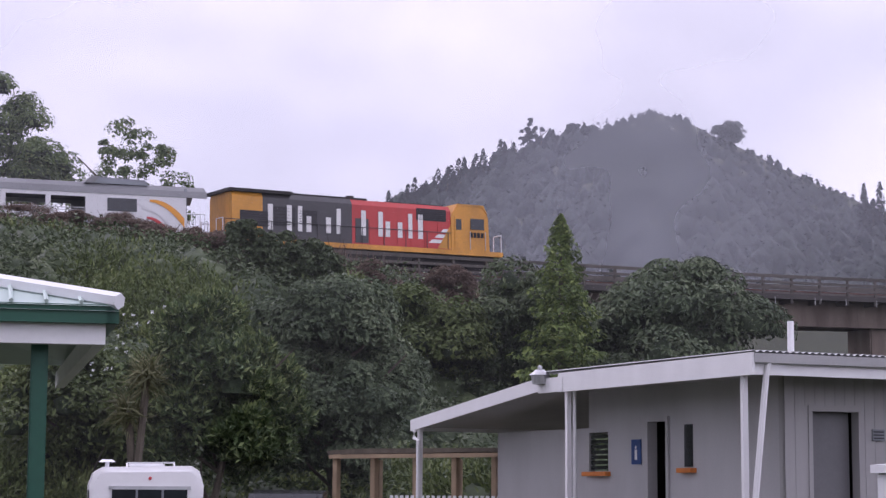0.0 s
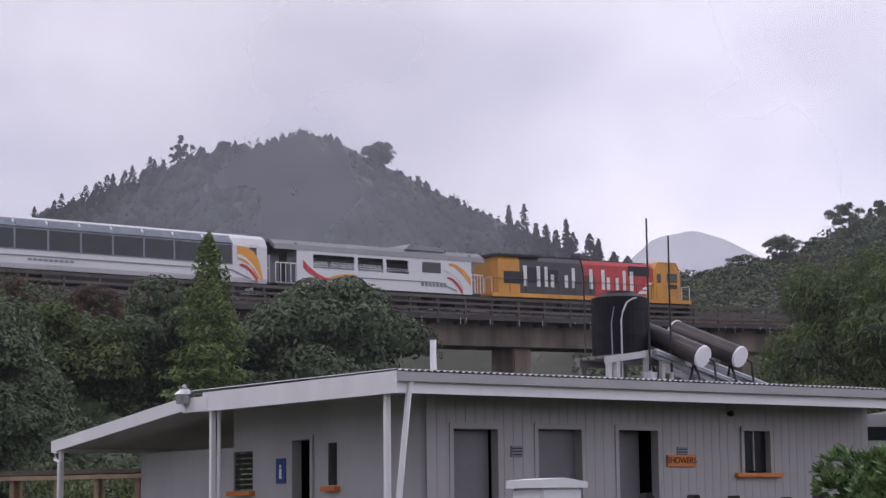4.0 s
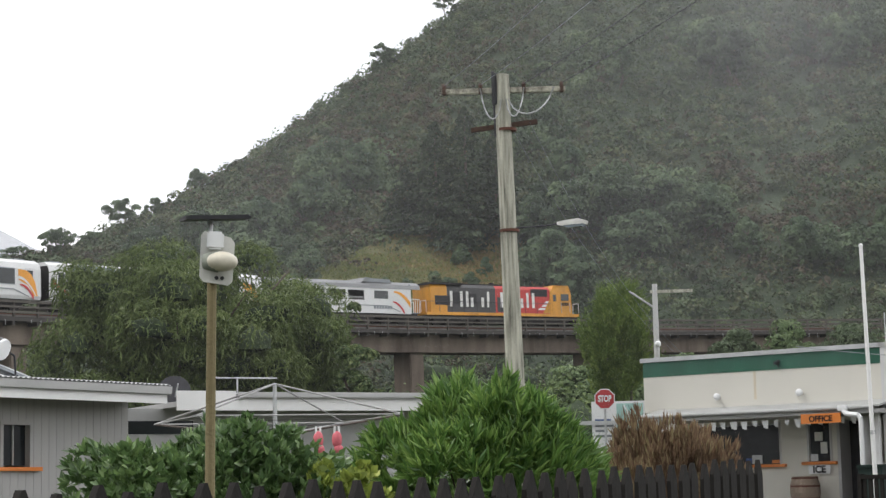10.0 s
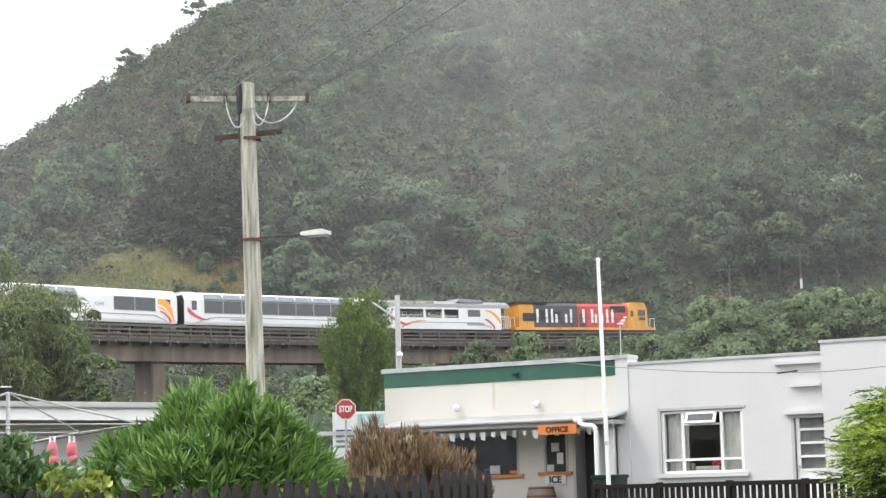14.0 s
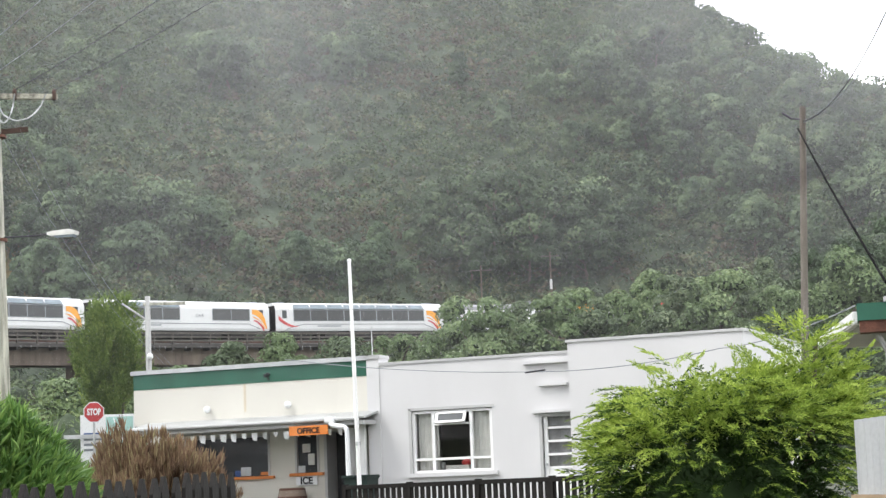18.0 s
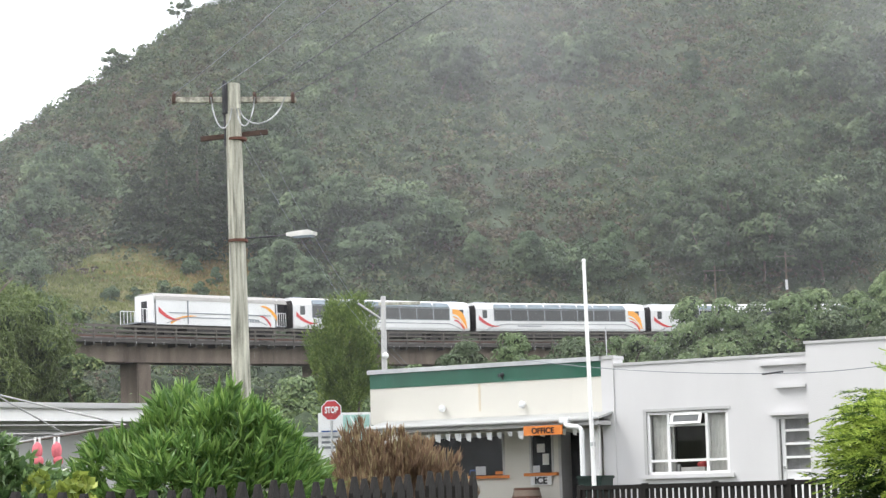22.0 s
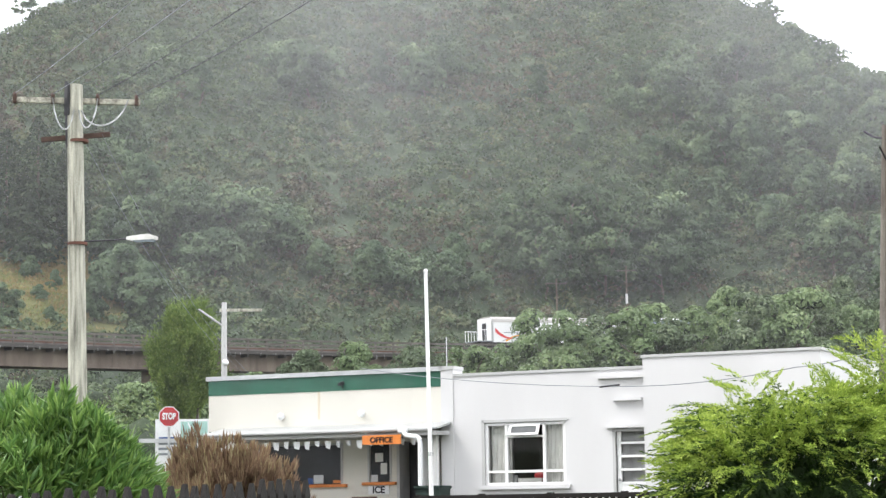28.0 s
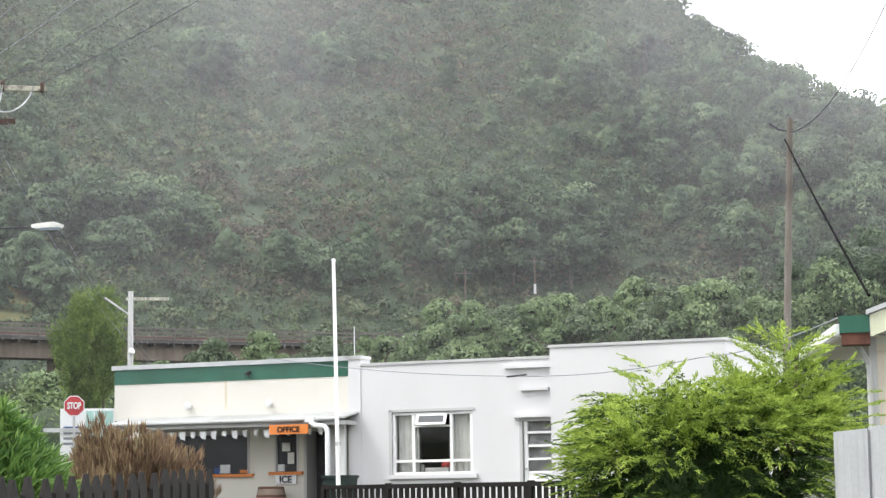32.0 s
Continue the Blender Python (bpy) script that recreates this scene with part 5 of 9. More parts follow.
def shower_block():
    t = thing("shower_block", BLOCK, "white timber shower block with flat iron roof and open doorways", "building")
    # front wall of upright boards, round the doorways and the window
    gaps = [(1.72, 2.78, 0.8, 2.93), (3.47, 4.57, 0.8, 2.95), (5.24, 6.30, 0.8, 2.96), (8.22, 9.02, 2.12, 2.97)]
    x, w = 1.27, 0.195
    wall = part("front_wall", one(1.27, 1.72, 0.908, 1.06, FLOOR_B, 3.5), BOARD_WALL, t)
    bm = bmesh.new()
    for a, b, z0, z1 in gaps:
        box(bm, a, b, 0.908, 1.06, z1, 3.5)
    for a, b in ((2.78, 3.47), (4.57, 5.24), (6.30, 8.22), (9.02, 11.6)):
        box(bm, a, b, 0.908, 1.06, FLOOR_B, 3.5)
    box(bm, 8.22, 9.02, 0.908, 1.06, FLOOR_B, 2.12)
    part("wall_core", bm, BOARD_WALL, t)
    while x < 11.55:
        c = x + w / 2
        hit = [g for g in gaps if g[0] - 0.05 < c < g[1] + 0.05]
        spans = [(FLOOR_B, 3.5)]
        if hit:
            g = hit[0]
            spans = [(g[3], 3.5)] + ([(FLOOR_B, g[2])] if g[2] > 1 else [])
        for z0, z1 in spans:
            plank("board", BOARD_WALL, wall, x, x + w - 0.004, 0.90, 0.972, z0, z1)
        x += w
    # door frames, doors and dark rooms behind
    for i, (a, b, z0, z1) in enumerate(gaps[:3]):
        fr = bmesh.new()
        for xx in (a, b - 0.08):
            box(fr, xx, xx + 0.08, 0.892, 1.08, FLOOR_B, z1)
        box(fr, a, b, 0.890, 1.08, z1 - 0.07, z1 + 0.03)
        d = part("door_frame", fr, BOARD_WALL, t)
        if i == 0:
            part("door_panel", one(a + 0.08, b - 0.11, 1.12, 1.17, FLOOR_B, z1 - 0.07), GREY_DOOR, d)
        elif i == 1:
            part("door_panel", one(a + 0.08, b - 0.08, 1.08, 1.13, FLOOR_B, z1 - 0.07), GREY_DOOR, d)
        else:
            part("door_panel", one(0, 0.82, -0.02, 0.02, FLOOR_B, z1 - 0.07), GREY_DOOR, d).matrix_basis = pose(a + 0.09, 1.12, 0, 0, 0, 14)
    fr = bmesh.new()
    for xx in (8.22, 8.95):
        box(fr, xx, xx + 0.07, 0.87, 1.08, 2.14, 2.97)
    box(fr, 8.22, 9.02, 0.87, 1.08, 2.92, 2.99)
    wf = part("window_frame", fr, BOARD_WALL, t)
    part("pane", one(8.29, 8.95, 1.0, 1.012, 2.19, 2.92), DARK_GLASS, wf)
    part("glazing_bar", one(8.61, 8.635, 0.97, 1.0, 2.19, 2.92), BOARD_WALL, wf)
    part("window_sill", one(8.05, 9.20, 0.80, 1.02, 2.09, 2.16), ORANGE_PAINT, t, "orange window sill")
    # side wall, smooth, with its window, narrow doorway and sign
    for y0, y1, z0, z1 in ((1.06, 4.30, FLOOR_B, 3.5), (5.0, 6.38, FLOOR_B, 3.5), (7.08, 10.8, FLOOR_B, 2.75), (4.30, 5.0, 2.82, 3.5), (6.38, 7.08, FLOOR_B, 1.95), (6.38, 7.08, 2.66, 3.5)):
        part("side_wall_panel", one(1.27, 1.40, y0, y1, z0, z1), GREY_WHITE, t)
    fr = bmesh.new()
    for y in (4.28, 4.94):
        box(fr, 1.22, 1.42, y, y + 0.07, FLOOR_B, 2.84)
    box(fr, 1.22, 1.42, 4.28, 5.01, 2.8, 2.88)
    part("door_frame", fr, GREY_WHITE, t)
    lv = bmesh.new()
    for i in range(7):
        box(lv, 1.30, 1.345, 6.40, 7.06, 1.98 + 0.095 * i, 2.05 + 0.095 * i, Matrix.Translation((0, 0, 0)))
    part("louvre_window", lv, TINT_GLASS, t)
    part("window_sill", one(1.15, 1.32, 6.3, 7.16, 1.86, 1.94), ORANGE_PAINT, t, "orange window sill")
    part("small_window", one(1.255, 1.28, 3.55, 3.80, 2.0, 2.72), DARK_GLASS, t)
    part("window_sill", one(1.15, 1.30, 3.45, 3.9, 1.90, 1.98), ORANGE_PAINT, t, "orange window sill")
    # back wall and partitions coloured near black for the unlit inside
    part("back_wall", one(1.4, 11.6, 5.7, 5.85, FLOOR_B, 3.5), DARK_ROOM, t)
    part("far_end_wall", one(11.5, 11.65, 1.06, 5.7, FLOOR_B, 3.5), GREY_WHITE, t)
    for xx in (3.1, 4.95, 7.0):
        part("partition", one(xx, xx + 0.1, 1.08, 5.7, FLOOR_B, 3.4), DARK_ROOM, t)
    part("floor_slab", one(0.2, 11.65, 0.3, 11.5, -0.6, FLOOR_B), CONCRETE, t)
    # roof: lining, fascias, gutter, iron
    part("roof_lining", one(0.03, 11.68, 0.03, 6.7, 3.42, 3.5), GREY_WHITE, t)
    part("front_fascia", one(0.02, 11.68, -0.02, 0.02, 3.34, 3.62), WHITE_PAINT, t)
    gt = bmesh.new()
    prism(gt, [(0.0, 3.52), (0.05, 3.50), (0.10, 3.52), (0.12, 3.66), (0.105, 3.66), (0.085, 3.54), (0.015, 3.54), (0.0, 3.66)], 0.0, 11.7, Matrix(((0, 1, 0, 0), (-1, 0, 0, -0.02), (0, 0, 1, 0), (0, 0, 0, 1))))
    part("gutter", gt, GREY_WHITE, t, "weathered white gutter")
    part("side_fascia", one(-0.03, 0.01, -0.12, 5.92, 3.33, 3.67), WHITE_PAINT, t)
    part("iron_roof", corrugated(-0.02, 11.7, -0.1, 6.7, 3.695, 3.72), IRON_ROOF, t, "corrugated iron roof")
    part("kink_fascia", one(-0.04, 0.0, 5.75, 6.65, 3.34, 3.60), WHITE_PAINT, t)
    # lean-to that slopes down at the back
    lean = bmesh.new()
    k = Matrix(((0, 1, 0, 0), (1, 0, 0, 0), (0, 0, 1, 0), (0, 0, 0, 1)))
    prism(lean, [(6.6, 3.50), (12.2, 2.88), (12.2, 2.96), (6.6, 3.58)], 0.0, 6.0, k)
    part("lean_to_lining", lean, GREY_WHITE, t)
    lf = bmesh.new()
    prism(lf, [(6.6, 3.38), (12.22, 2.80), (12.22, 3.03), (6.6, 3.62)], -0.04, 0.0, k)
    part("lean_to_fascia", lf, WHITE_PAINT, t)
    part("lean_to_end", one(0.0, 6.0, 12.2, 12.24, 2.80, 3.0), WHITE_PAINT, t)
    # posts and pipes
    for name, xx, yy, top in (("post", 0.06, 5.71, 3.4), ("post", 0.06, 11.95, 2.85), ("post", 0.10, 0.30, 3.36)):
        part(name, one(xx - 0.045, xx + 0.045, yy - 0.045, yy + 0.045, 0.0, top, bevel=0.008), WHITE_PAINT, t)
    bm = rod(bmesh.new(), (0.16, 5.66, 0), (0.16, 5.66, 3.4), 0.035)
    part("downpipe", bm, WHITE_PAINT, t)
    bm = sweep([(0.30, -0.06, 3.52), (0.28, -0.02, 3.3), (0.16, 0.12, 1.5), (0.14, 0.14, 0)], 0.05, 8)
    part("downpipe", bm, WHITE_PAINT, t)
    bm = sweep([(-0.05, 12.0, 2.8), (-0.03, 12.05, 2.66), (-0.03, 11.85, 2.6), (-0.03, 11.85, 0)], 0.04, 8)
    part("downpipe", bm, WHITE_PAINT, t)
    lamp = bmesh.new()
    rod(lamp, (-0.08, 6.5, 3.5), (-0.08, 6.5, 3.66), 0.14, 0.17, 12)
    rod(lamp, (-0.08, 6.5, 3.66), (-0.08, 6.5, 3.76), 0.2, 0.08, 12)
    ball(lamp, (-0.08, 6.5, 3.8), 0.05, 1)
    part("floodlight", lamp, GALV, t)
    bm = ball(bmesh.new(), (7.95, 0.84, 3.22), 0.06, 2)
    rod(bm, (7.95, 0.9, 3.22), (7.95, 0.84, 3.22), 0.04)
    part("wall_lamp", bm, DARK_STEEL, t)
    for x, z in ((3.08, 2.50), (6.78, 2.52)):
        v = part("wall_vent", one(x - 0.12, x + 0.12, 0.875, 0.9, z - 0.09, z + 0.09), CAR_GREY, t)
        for j in range(3):
            part("slat", one(x - 0.1, x + 0.1, 0.865, 0.88, z - 0.06 + 0.05 * j, z - 0.04 + 0.05 * j), DARK_STEEL, v)
    return t


shower_block()
sg = thing("shower_sign", BLOCK @ pose(6.74, 0.87, 2.37), "orange sign with dark lettering on the board wall", "sign")
part("sign_board", one(-0.34, 0.34, -0.012, 0.012, -0.10, 0.10), ORANGE_PAINT, sg)
lettering("sign_lettering", "SHOWERS", 0.15, BLACK_PLASTIC, sg, pose(0, -0.014, 0))
BLUE = mat("blue_sign_paint", (0.015, 0.06, 0.22), 0.4, 0, 0.1, 3)
sg = thing("toilet_sign", BLOCK @ pose(1.255, 5.37, 2.28), "small blue sign with a pale figure mark", "sign")
part("sign_board", one(-0.008, 0.008, -0.16, 0.16, -0.22, 0.22), BLUE, sg)
bm = rod(bmesh.new(), (-0.012, 0, 0.08), (-0.016, 0, 0.08), 0.03, 0.03, 10)
box(bm, -0.014, -0.010, -0.04, 0.04, -0.14, 0.04)
part("sign_mark", bm, PLASTIC_WHITE, sg)

# roof equipment
tk = thing("water_tank", BLOCK @ pose(7.24, 3.0, 3.74), "black plastic water tank on a timber stand", "water tank")
bm = bmesh.new()
rod(bm, (0, 0, 0.62), (0, 0, 1.72), 0.53, 0.53, 32)
rod(bm, (0, 0, 1.72), (0, 0, 1.80), 0.53, 0.36, 32)
part("tank_body", bm, BLACK_PLASTIC, tk, smooth=False)
bm = bmesh.new()
for i in range(4):
    z = 0.72 + 0.26 * i
    rod(bm, (0, 0, z), (0, 0, z + 0.06), 0.54, 0.54, 32)
part("tank_ribs", bm, BLACK_PLASTIC, tk)
part("tank_lid", rod(bmesh.new(), (0, 0, 1.80), (0, 0, 1.85), 0.26, 0.24, 20), BLACK_PLASTIC, tk)
pts = [(-0.52, -0.64, 0.05 + 0.2 * i) for i in range(7)] + [(-0.47, -0.63, 1.4), (-0.36, -0.62, 1.58), (-0.2, -0.6, 1.66), (-0.08, -0.58, 1.68)]
part("hose", sweep(pts, 0.016, 8), GREY_WHITE, tk, smooth=True)
part("hose", sweep([(-0.62, -0.5, 0), (-0.64, -0.5, 1.2), (-0.57, -0.5, 1.5)], 0.012, 8), CAR_GREY, tk, smooth=True)
WORN_STAND = mat("worn_stand_timber", (0.20, 0.19, 0.18), 0.8, 0, 0.35, 3, 0.3, 30, streak=0.6)
ts = thing("tank_stand", BLOCK @ pose(7.24, 3.0, 3.74), "weathered grey timber stand under the water tank", "stand")
for i in range(6):
    plank("slat", WORN_STAND, ts, -0.62, 0.62, -0.62 + 0.21 * i, -0.45 + 0.21 * i, 0.56, 0.62)
for y in (-0.5, 0.5):
    plank("bearer", WORN_STAND, ts, -0.62, 0.62, y - 0.05, y + 0.05, 0.44, 0.558)
    for x in (-0.52, 0.52):
        plank("leg", WORN_STAND, ts, x - 0.05, x + 0.05, y - 0.045, y + 0.045, -0.05, 0.438)
for x, y, top in ((7.16, 2.1, 6.87), (7.74, 2.15, 6.6)):
    an = thing("radio_mast", BLOCK @ pose(x, y, 3.74), "thin dark whip aerial standing on the roof", "aerial", "aerials on the roof")
    part("rod", rod(bmesh.new(), (0, 0, 0), (0, 0, top - 3.74), 0.022, 0.016), DARK_STEEL, an)
    part("base", rod(bmesh.new(), (0, 0, 0), (0, 0, 0.3), 0.04, 0.035), GALV, an)
lp = thing("bent_lamp_post", BLOCK @ pose(7.56, 4.4, 3.74), "thin dark bent pipe lamp rising behind the tank", "lamp")
part("pipe", sweep([(0, 0, 0), (0, 0, 2.2), (-0.02, 0, 2.45), (-0.08, 0, 2.62), (-0.16, 0, 2.68)], 0.016, 8), DARK_STEEL, lp, smooth=True)
part("lamp_head", one(-0.30, -0.14, -0.03, 0.03, 2.655, 2.70), DARK_STEEL, lp)
vt = thing("roof_vent_pipe", BLOCK @ pose(2.92, 3.0, 3.72), "upright white vent pipe standing on the roof", "roof vent")
part("pipe", rod(bmesh.new(), (0, 0, 0), (0, 0, 0.78), 0.058, 0.056, 14), WHITE_PAINT, vt)
part("base", rod(bmesh.new(), (0, 0, 0), (0, 0, 0.05), 0.11, 0.09, 14), GALV, vt)

BRONZE = mat("dark_bronze_cylinder", (0.055, 0.048, 0.046), 0.45, 0.3, 0.3, 3, 0.1)
SOLAR = mat("solar_collector", (0.22, 0.24, 0.26), 0.25, 0.3, 0.2, 2)
for x, y, lift, d in ((7.80, 3.01, 1.14, Vector((0.20, -1.41, -0.57))), (9.02, 3.39, 1.22, Vector((0.24, -1.47, -0.59)))):
    sc = thing("solar_heater", BLOCK @ pose(x, y, 3.74), "dark solar water cylinder with white end on a sloping collector", "solar heater", "solar heaters on the roof")
    a = Vector((0, 0, lift))
    part("cylinder", rod(bmesh.new(), a, a + d, 0.205, 0.205, 24), BRONZE, sc, "dark bronze cylinder", smooth=False)
    bm = rod(bmesh.new(), a + d, a + d * 1.03, 0.212, 0.20, 24)
    part("end_cap", bm, PLASTIC_WHITE, sc, "white end cap")
    part("end_cap", rod(bmesh.new(), a - d * 0.02, a, 0.222, 0.222, 24), PLASTIC_WHITE, sc)
    for k in (0.1, 0.85):
        p = a + d * k
        bm = bmesh.new()
        tube(bm, [(p.x, p.y - 0.25, 0), (p.x + 0.02, p.y, p.z - 0.2), (p.x + 0.1, p.y + 0.25, 0)], 0.025)
        part("stand", bm, DARK_STEEL, sc)
    bm = tube(bmesh.new(), [tuple(a + d * 1.12), tuple(a + d * 1.12 + Vector((0.12, 0, -0.05))), tuple(a + d * 1.12 + Vector((0.16, 0, -0.5)))], 0.02)
    part("pipe", bm, DARK_STEEL, sc)
    q = [(-0.55, 0.62), (1.75, 0.04), (1.75, 0.10), (-0.55, 0.68)]
    part("collector", prism(bmesh.new(), q, -1.0, -0.12), SOLAR, sc)
    for j in range(5):
        part("collector_tube", prism(bmesh.new(), [(-0.5, 0.685), (1.72, 0.115), (1.72, 0.145), (-0.5, 0.715)], -0.95 + 0.17 * j, -0.88 + 0.17 * j), GALV, sc)
fr = thing("roof_frame", BLOCK @ pose(6.2, 2.2, 3.74), "weathered white timber frame holding the collectors", "frame")
part("beam", prism(bmesh.new(), [(0, 0.42), (1.1, 0.58), (1.1, 0.70), (0, 0.54)], -0.06, 0.06), GREY_WHITE, fr)
part("beam", prism(bmesh.new(), [(1.05, 0.60), (2.8, 0.06), (2.8, 0.16), (1.05, 0.70)], -0.06, 0.06), GREY_WHITE, fr)
for x, z in ((0.05, 0.45), (0.25, 0.48), (0.95, 0.58), (1.35, 0.5)):
    part("leg", one(x - 0.04, x + 0.04, -0.04, 0.04, 0, z), GREY_WHITE, fr)
bk = thing("roof_bucket", BLOCK @ pose(6.95, 1.9, 3.73), "small galvanised tin box beside the frame", "bucket")
part("body", rod(bmesh.new(), (0, 0, 0), (0, 0, 0.24), 0.13, 0.15, 14), GALV, bk)
part("rim", rod(bmesh.new(), (0, 0, 0.24), (0, 0, 0.26), 0.16, 0.16, 14), GALV, bk)


# annex that carries on the eaves
AX = pose(17.36, 34.15, 0, 0, 0, -6.5)
ax = thing("laundry_annex", AX, "low white annex with a dark slot window under the eaves", "building")
part("roof_slab", one(-0.2, 7.0, -0.02, 5, 3.30, 3.40), GREY_WHITE, ax)
part("fascia", one(0.9, 7.0, -0.06, -0.02, 3.22, 3.48), WHITE_PAINT, ax)
part("corner_board", one(-0.25, 0.95, -0.14, -0.07, 3.22, 3.60), WHITE_PAINT, ax)
part("iron_roof", corrugated(0.9, 7.0, -0.1, 5, 3.56, 3.62), IRON_ROOF, ax)
part("gutter", one(1.0, 7.0, -0.16, -0.06, 3.46, 3.58, bevel=0.02), GREY_WHITE, ax)
part("wall", one(-1.0, 6.9, 0.9, 1.02, 0.6, 3.3), GREY_WHITE, ax)
part("slot_window", one(-0.92, 0.45, 0.885, 0.897, 2.80, 3.06), DARK_GLASS, ax, "dark slot window")
part("end_wall", one(6.9, 7.0, 0.9, 5, 0.6, 3.3), GREY_WHITE, ax)
ds = thing("satellite_dish", pose(17.62, 35.2, 3.45, -28, 0, -24), "grey satellite dish on the annex roof", "satellite dish")
bm = bmesh.new()
for i in range(5):
    r0, r1 = 0.32 * i / 5, 0.32 * (i + 1) / 5
    rod(bm, (0, 0.10 - 0.1 * (i / 5) ** 2, 0.28), (0, 0.10 - 0.1 * ((i + 1) / 5) ** 2 - 0.004, 0.28), max(r0, 0.01), r1, 20)
part("reflector", bm, DARK_STEEL, ds)
part("mount", rod(bmesh.new(), (0, 0.1, 0), (0, 0.1, 0.3), 0.03), GALV, ds)
part("arm", rod(bmesh.new(), (0, 0.05, 0.1), (0.05, -0.35, 0.2), 0.015), GALV, ds)
ta = thing("tv_aerial", pose(18.7, 34.6, 3.6, 0, 0, -8), "thin metal television aerial on the annex roof", "aerial")
part("mast", rod(bmesh.new(), (0, 0, 0), (0, 0, 0.32), 0.018), GALV, ta)
part("boom", rod(bmesh.new(), (-0.6, 0, 0.30), (0.85, 0, 0.30), 0.014), GALV, ta)
for i in range(8):
    x = -0.5 + 0.18 * i
    part("element", rod(bmesh.new(), (x, -0.2, 0.30), (x, 0.2, 0.30), 0.008), GALV, ta)

# white cabinet near the path
fz = thing("white_cabinet", pose(5.53, 19.27, 0.36, 0, 0, 20), "white lidded cabinet standing on the lawn", "cabinet")
part("body", one(-0.25, 0.25, -0.26, 0.26, -0.15, 1.40, bevel=0.02), PLASTIC_WHITE, fz)
part("lid", prism(bmesh.new(), [(-0.29, 1.40), (0.29, 1.40), (0.29, 1.46), (0.0, 1.50), (-0.29, 1.48)], -0.30, 0.30), PLASTIC_WHITE, fz)


# ---- the office and the white house beside it ----
OFFICE = Matrix.Translation((32.2, 30.0, 0)) @ pose(0, 0, 0, 0, 0, -72)
FLOOR_O = 1.0


def office():
    t = thing("office_building", OFFICE, "cream plastered office with a dark green parapet band and verandah", "building")
    # parapet over the verandah: cream below, green band, grey capping
    part("parapet", one(-6.11, 0.0, 0.0, 0.22, 3.30, 4.15), CREAM_WALL, t, "cream parapet wall")
    part("green_band", one(-6.11, 0.0, -0.012, 0.22, 4.15, 4.50), GREEN_PAINT, t, "dark green parapet band")
    part("capping", one(-6.16, 0.05, -0.06, 0.28, 4.50, 4.60), GALV, t)
    part("corner_pier", one(0.0, 0.30, -0.03, 0.5, FLOOR_O, 4.52), WHITE_WALL, t)
    part("corner_cap", one(-0.03, 0.33, -0.06, 0.5, 4.52, 4.60), GREY_WHITE, t)
    # recessed front with two windows and the door
    Y = 0.8
    for x0, x1, z0, z1 in ((-6.1, -5.2, FLOOR_O, 3.3), (-2.94, -2.28, FLOOR_O, 3.3), (-1.66, -1.50, FLOOR_O, 3.3), (-0.72, 0.0, FLOOR_O, 3.3),
                           (-5.2, -2.94, FLOOR_O, 2.02), (-5.2, -2.94, 2.98, 3.3), (-2.28, -1.66, FLOOR_O, 2.05), (-2.28, -1.66, 2.98, 3.3), (-1.50, -0.72, 2.98, 3.3)):
        part("front_wall_panel", one(x0, x1, Y, Y + 0.15, z0, z1), CREAM_WALL, t)
    for x0, x1, z0, z1 in ((-5.2, -2.94, 2.02, 2.98), (-2.28, -1.66, 2.05, 2.98)):
        fr = bmesh.new()
        for xx in (x0, x1 - 0.05):
            box(fr, xx, xx + 0.05, Y - 0.02, Y + 0.1, z0, z1)
        box(fr, x0, x1, Y - 0.02, Y + 0.1, z1 - 0.05, z1)
        f = part("window_frame", fr, GREY_WHITE, t)
        part("pane", one(x0 + 0.05, x1 - 0.05, Y + 0.06, Y + 0.075, z0, z1 - 0.05), DARK_GLASS, f)
        part("window_sill", one(x0 - 0.12, x1 + 0.12, Y - 0.10, Y + 0.06, z0 - 0.07, z0), ORANGE_PAINT, t, "orange window sill")
    # papers and goods seen in the panes
    for x, z, a, b, m in ((-2.0, 2.62, 0.2, 0.2, CURTAIN), (-1.88, 2.36, 0.16, 0.26, CURTAIN), (-2.14, 2.14, 0.2, 0.16, GALV), (-3.6, 2.14, 0.26, 0.2, GALV), (-3.1, 2.08, 0.22, 0.07, ORANGE_PAINT), (-3.82, 2.1, 0.14, 0.14, BLUE)):
        part("window_notice", one(x - a / 2, x + a / 2, Y + 0.02, Y + 0.04, z - b / 2, z + b / 2), m, t)
    # near-black sheet set back in the opening stands in for its shade
    d = part("door", one(-1.45, -0.78, Y + 0.5, Y + 0.55, FLOOR_O, 2.96), DARK_STEEL, t, "dark sheet for the shade in the open doorway")
    fr = bmesh.new()
    for xx in (-1.52, -0.78):
        box(fr, xx, xx + 0.07, Y - 0.03, Y + 0.55, FLOOR_O, 2.98)
    part("door_frame", fr, GREY_WHITE, t)
    part("side_screen", one(-0.50, -0.42, -0.2, Y, FLOOR_O, 3.0), WHITE_PAINT, t)
    part("verandah_post", one(-0.12, -0.02, -0.22, -0.12, FLOOR_O, 3.1), WHITE_PAINT, t)
    # verandah roof, gutter and brackets
    part("verandah_roof", prism(bmesh.new(), [(0.0, 3.36), (-0.75, 3.22), (-0.75, 3.18), (0.0, 3.31)], -5.72, 0.25, Matrix(((0, 1, 0, 0), (1, 0, 0, 0), (0, 0, 1, 0), (0, 0, 0, 1)))), IRON_ROOF, t)
    part("verandah_lining", one(-5.72, 0.2, -0.7, 0.8, 3.05, 3.14), GREY_WHITE, t)
    g = bmesh.new()
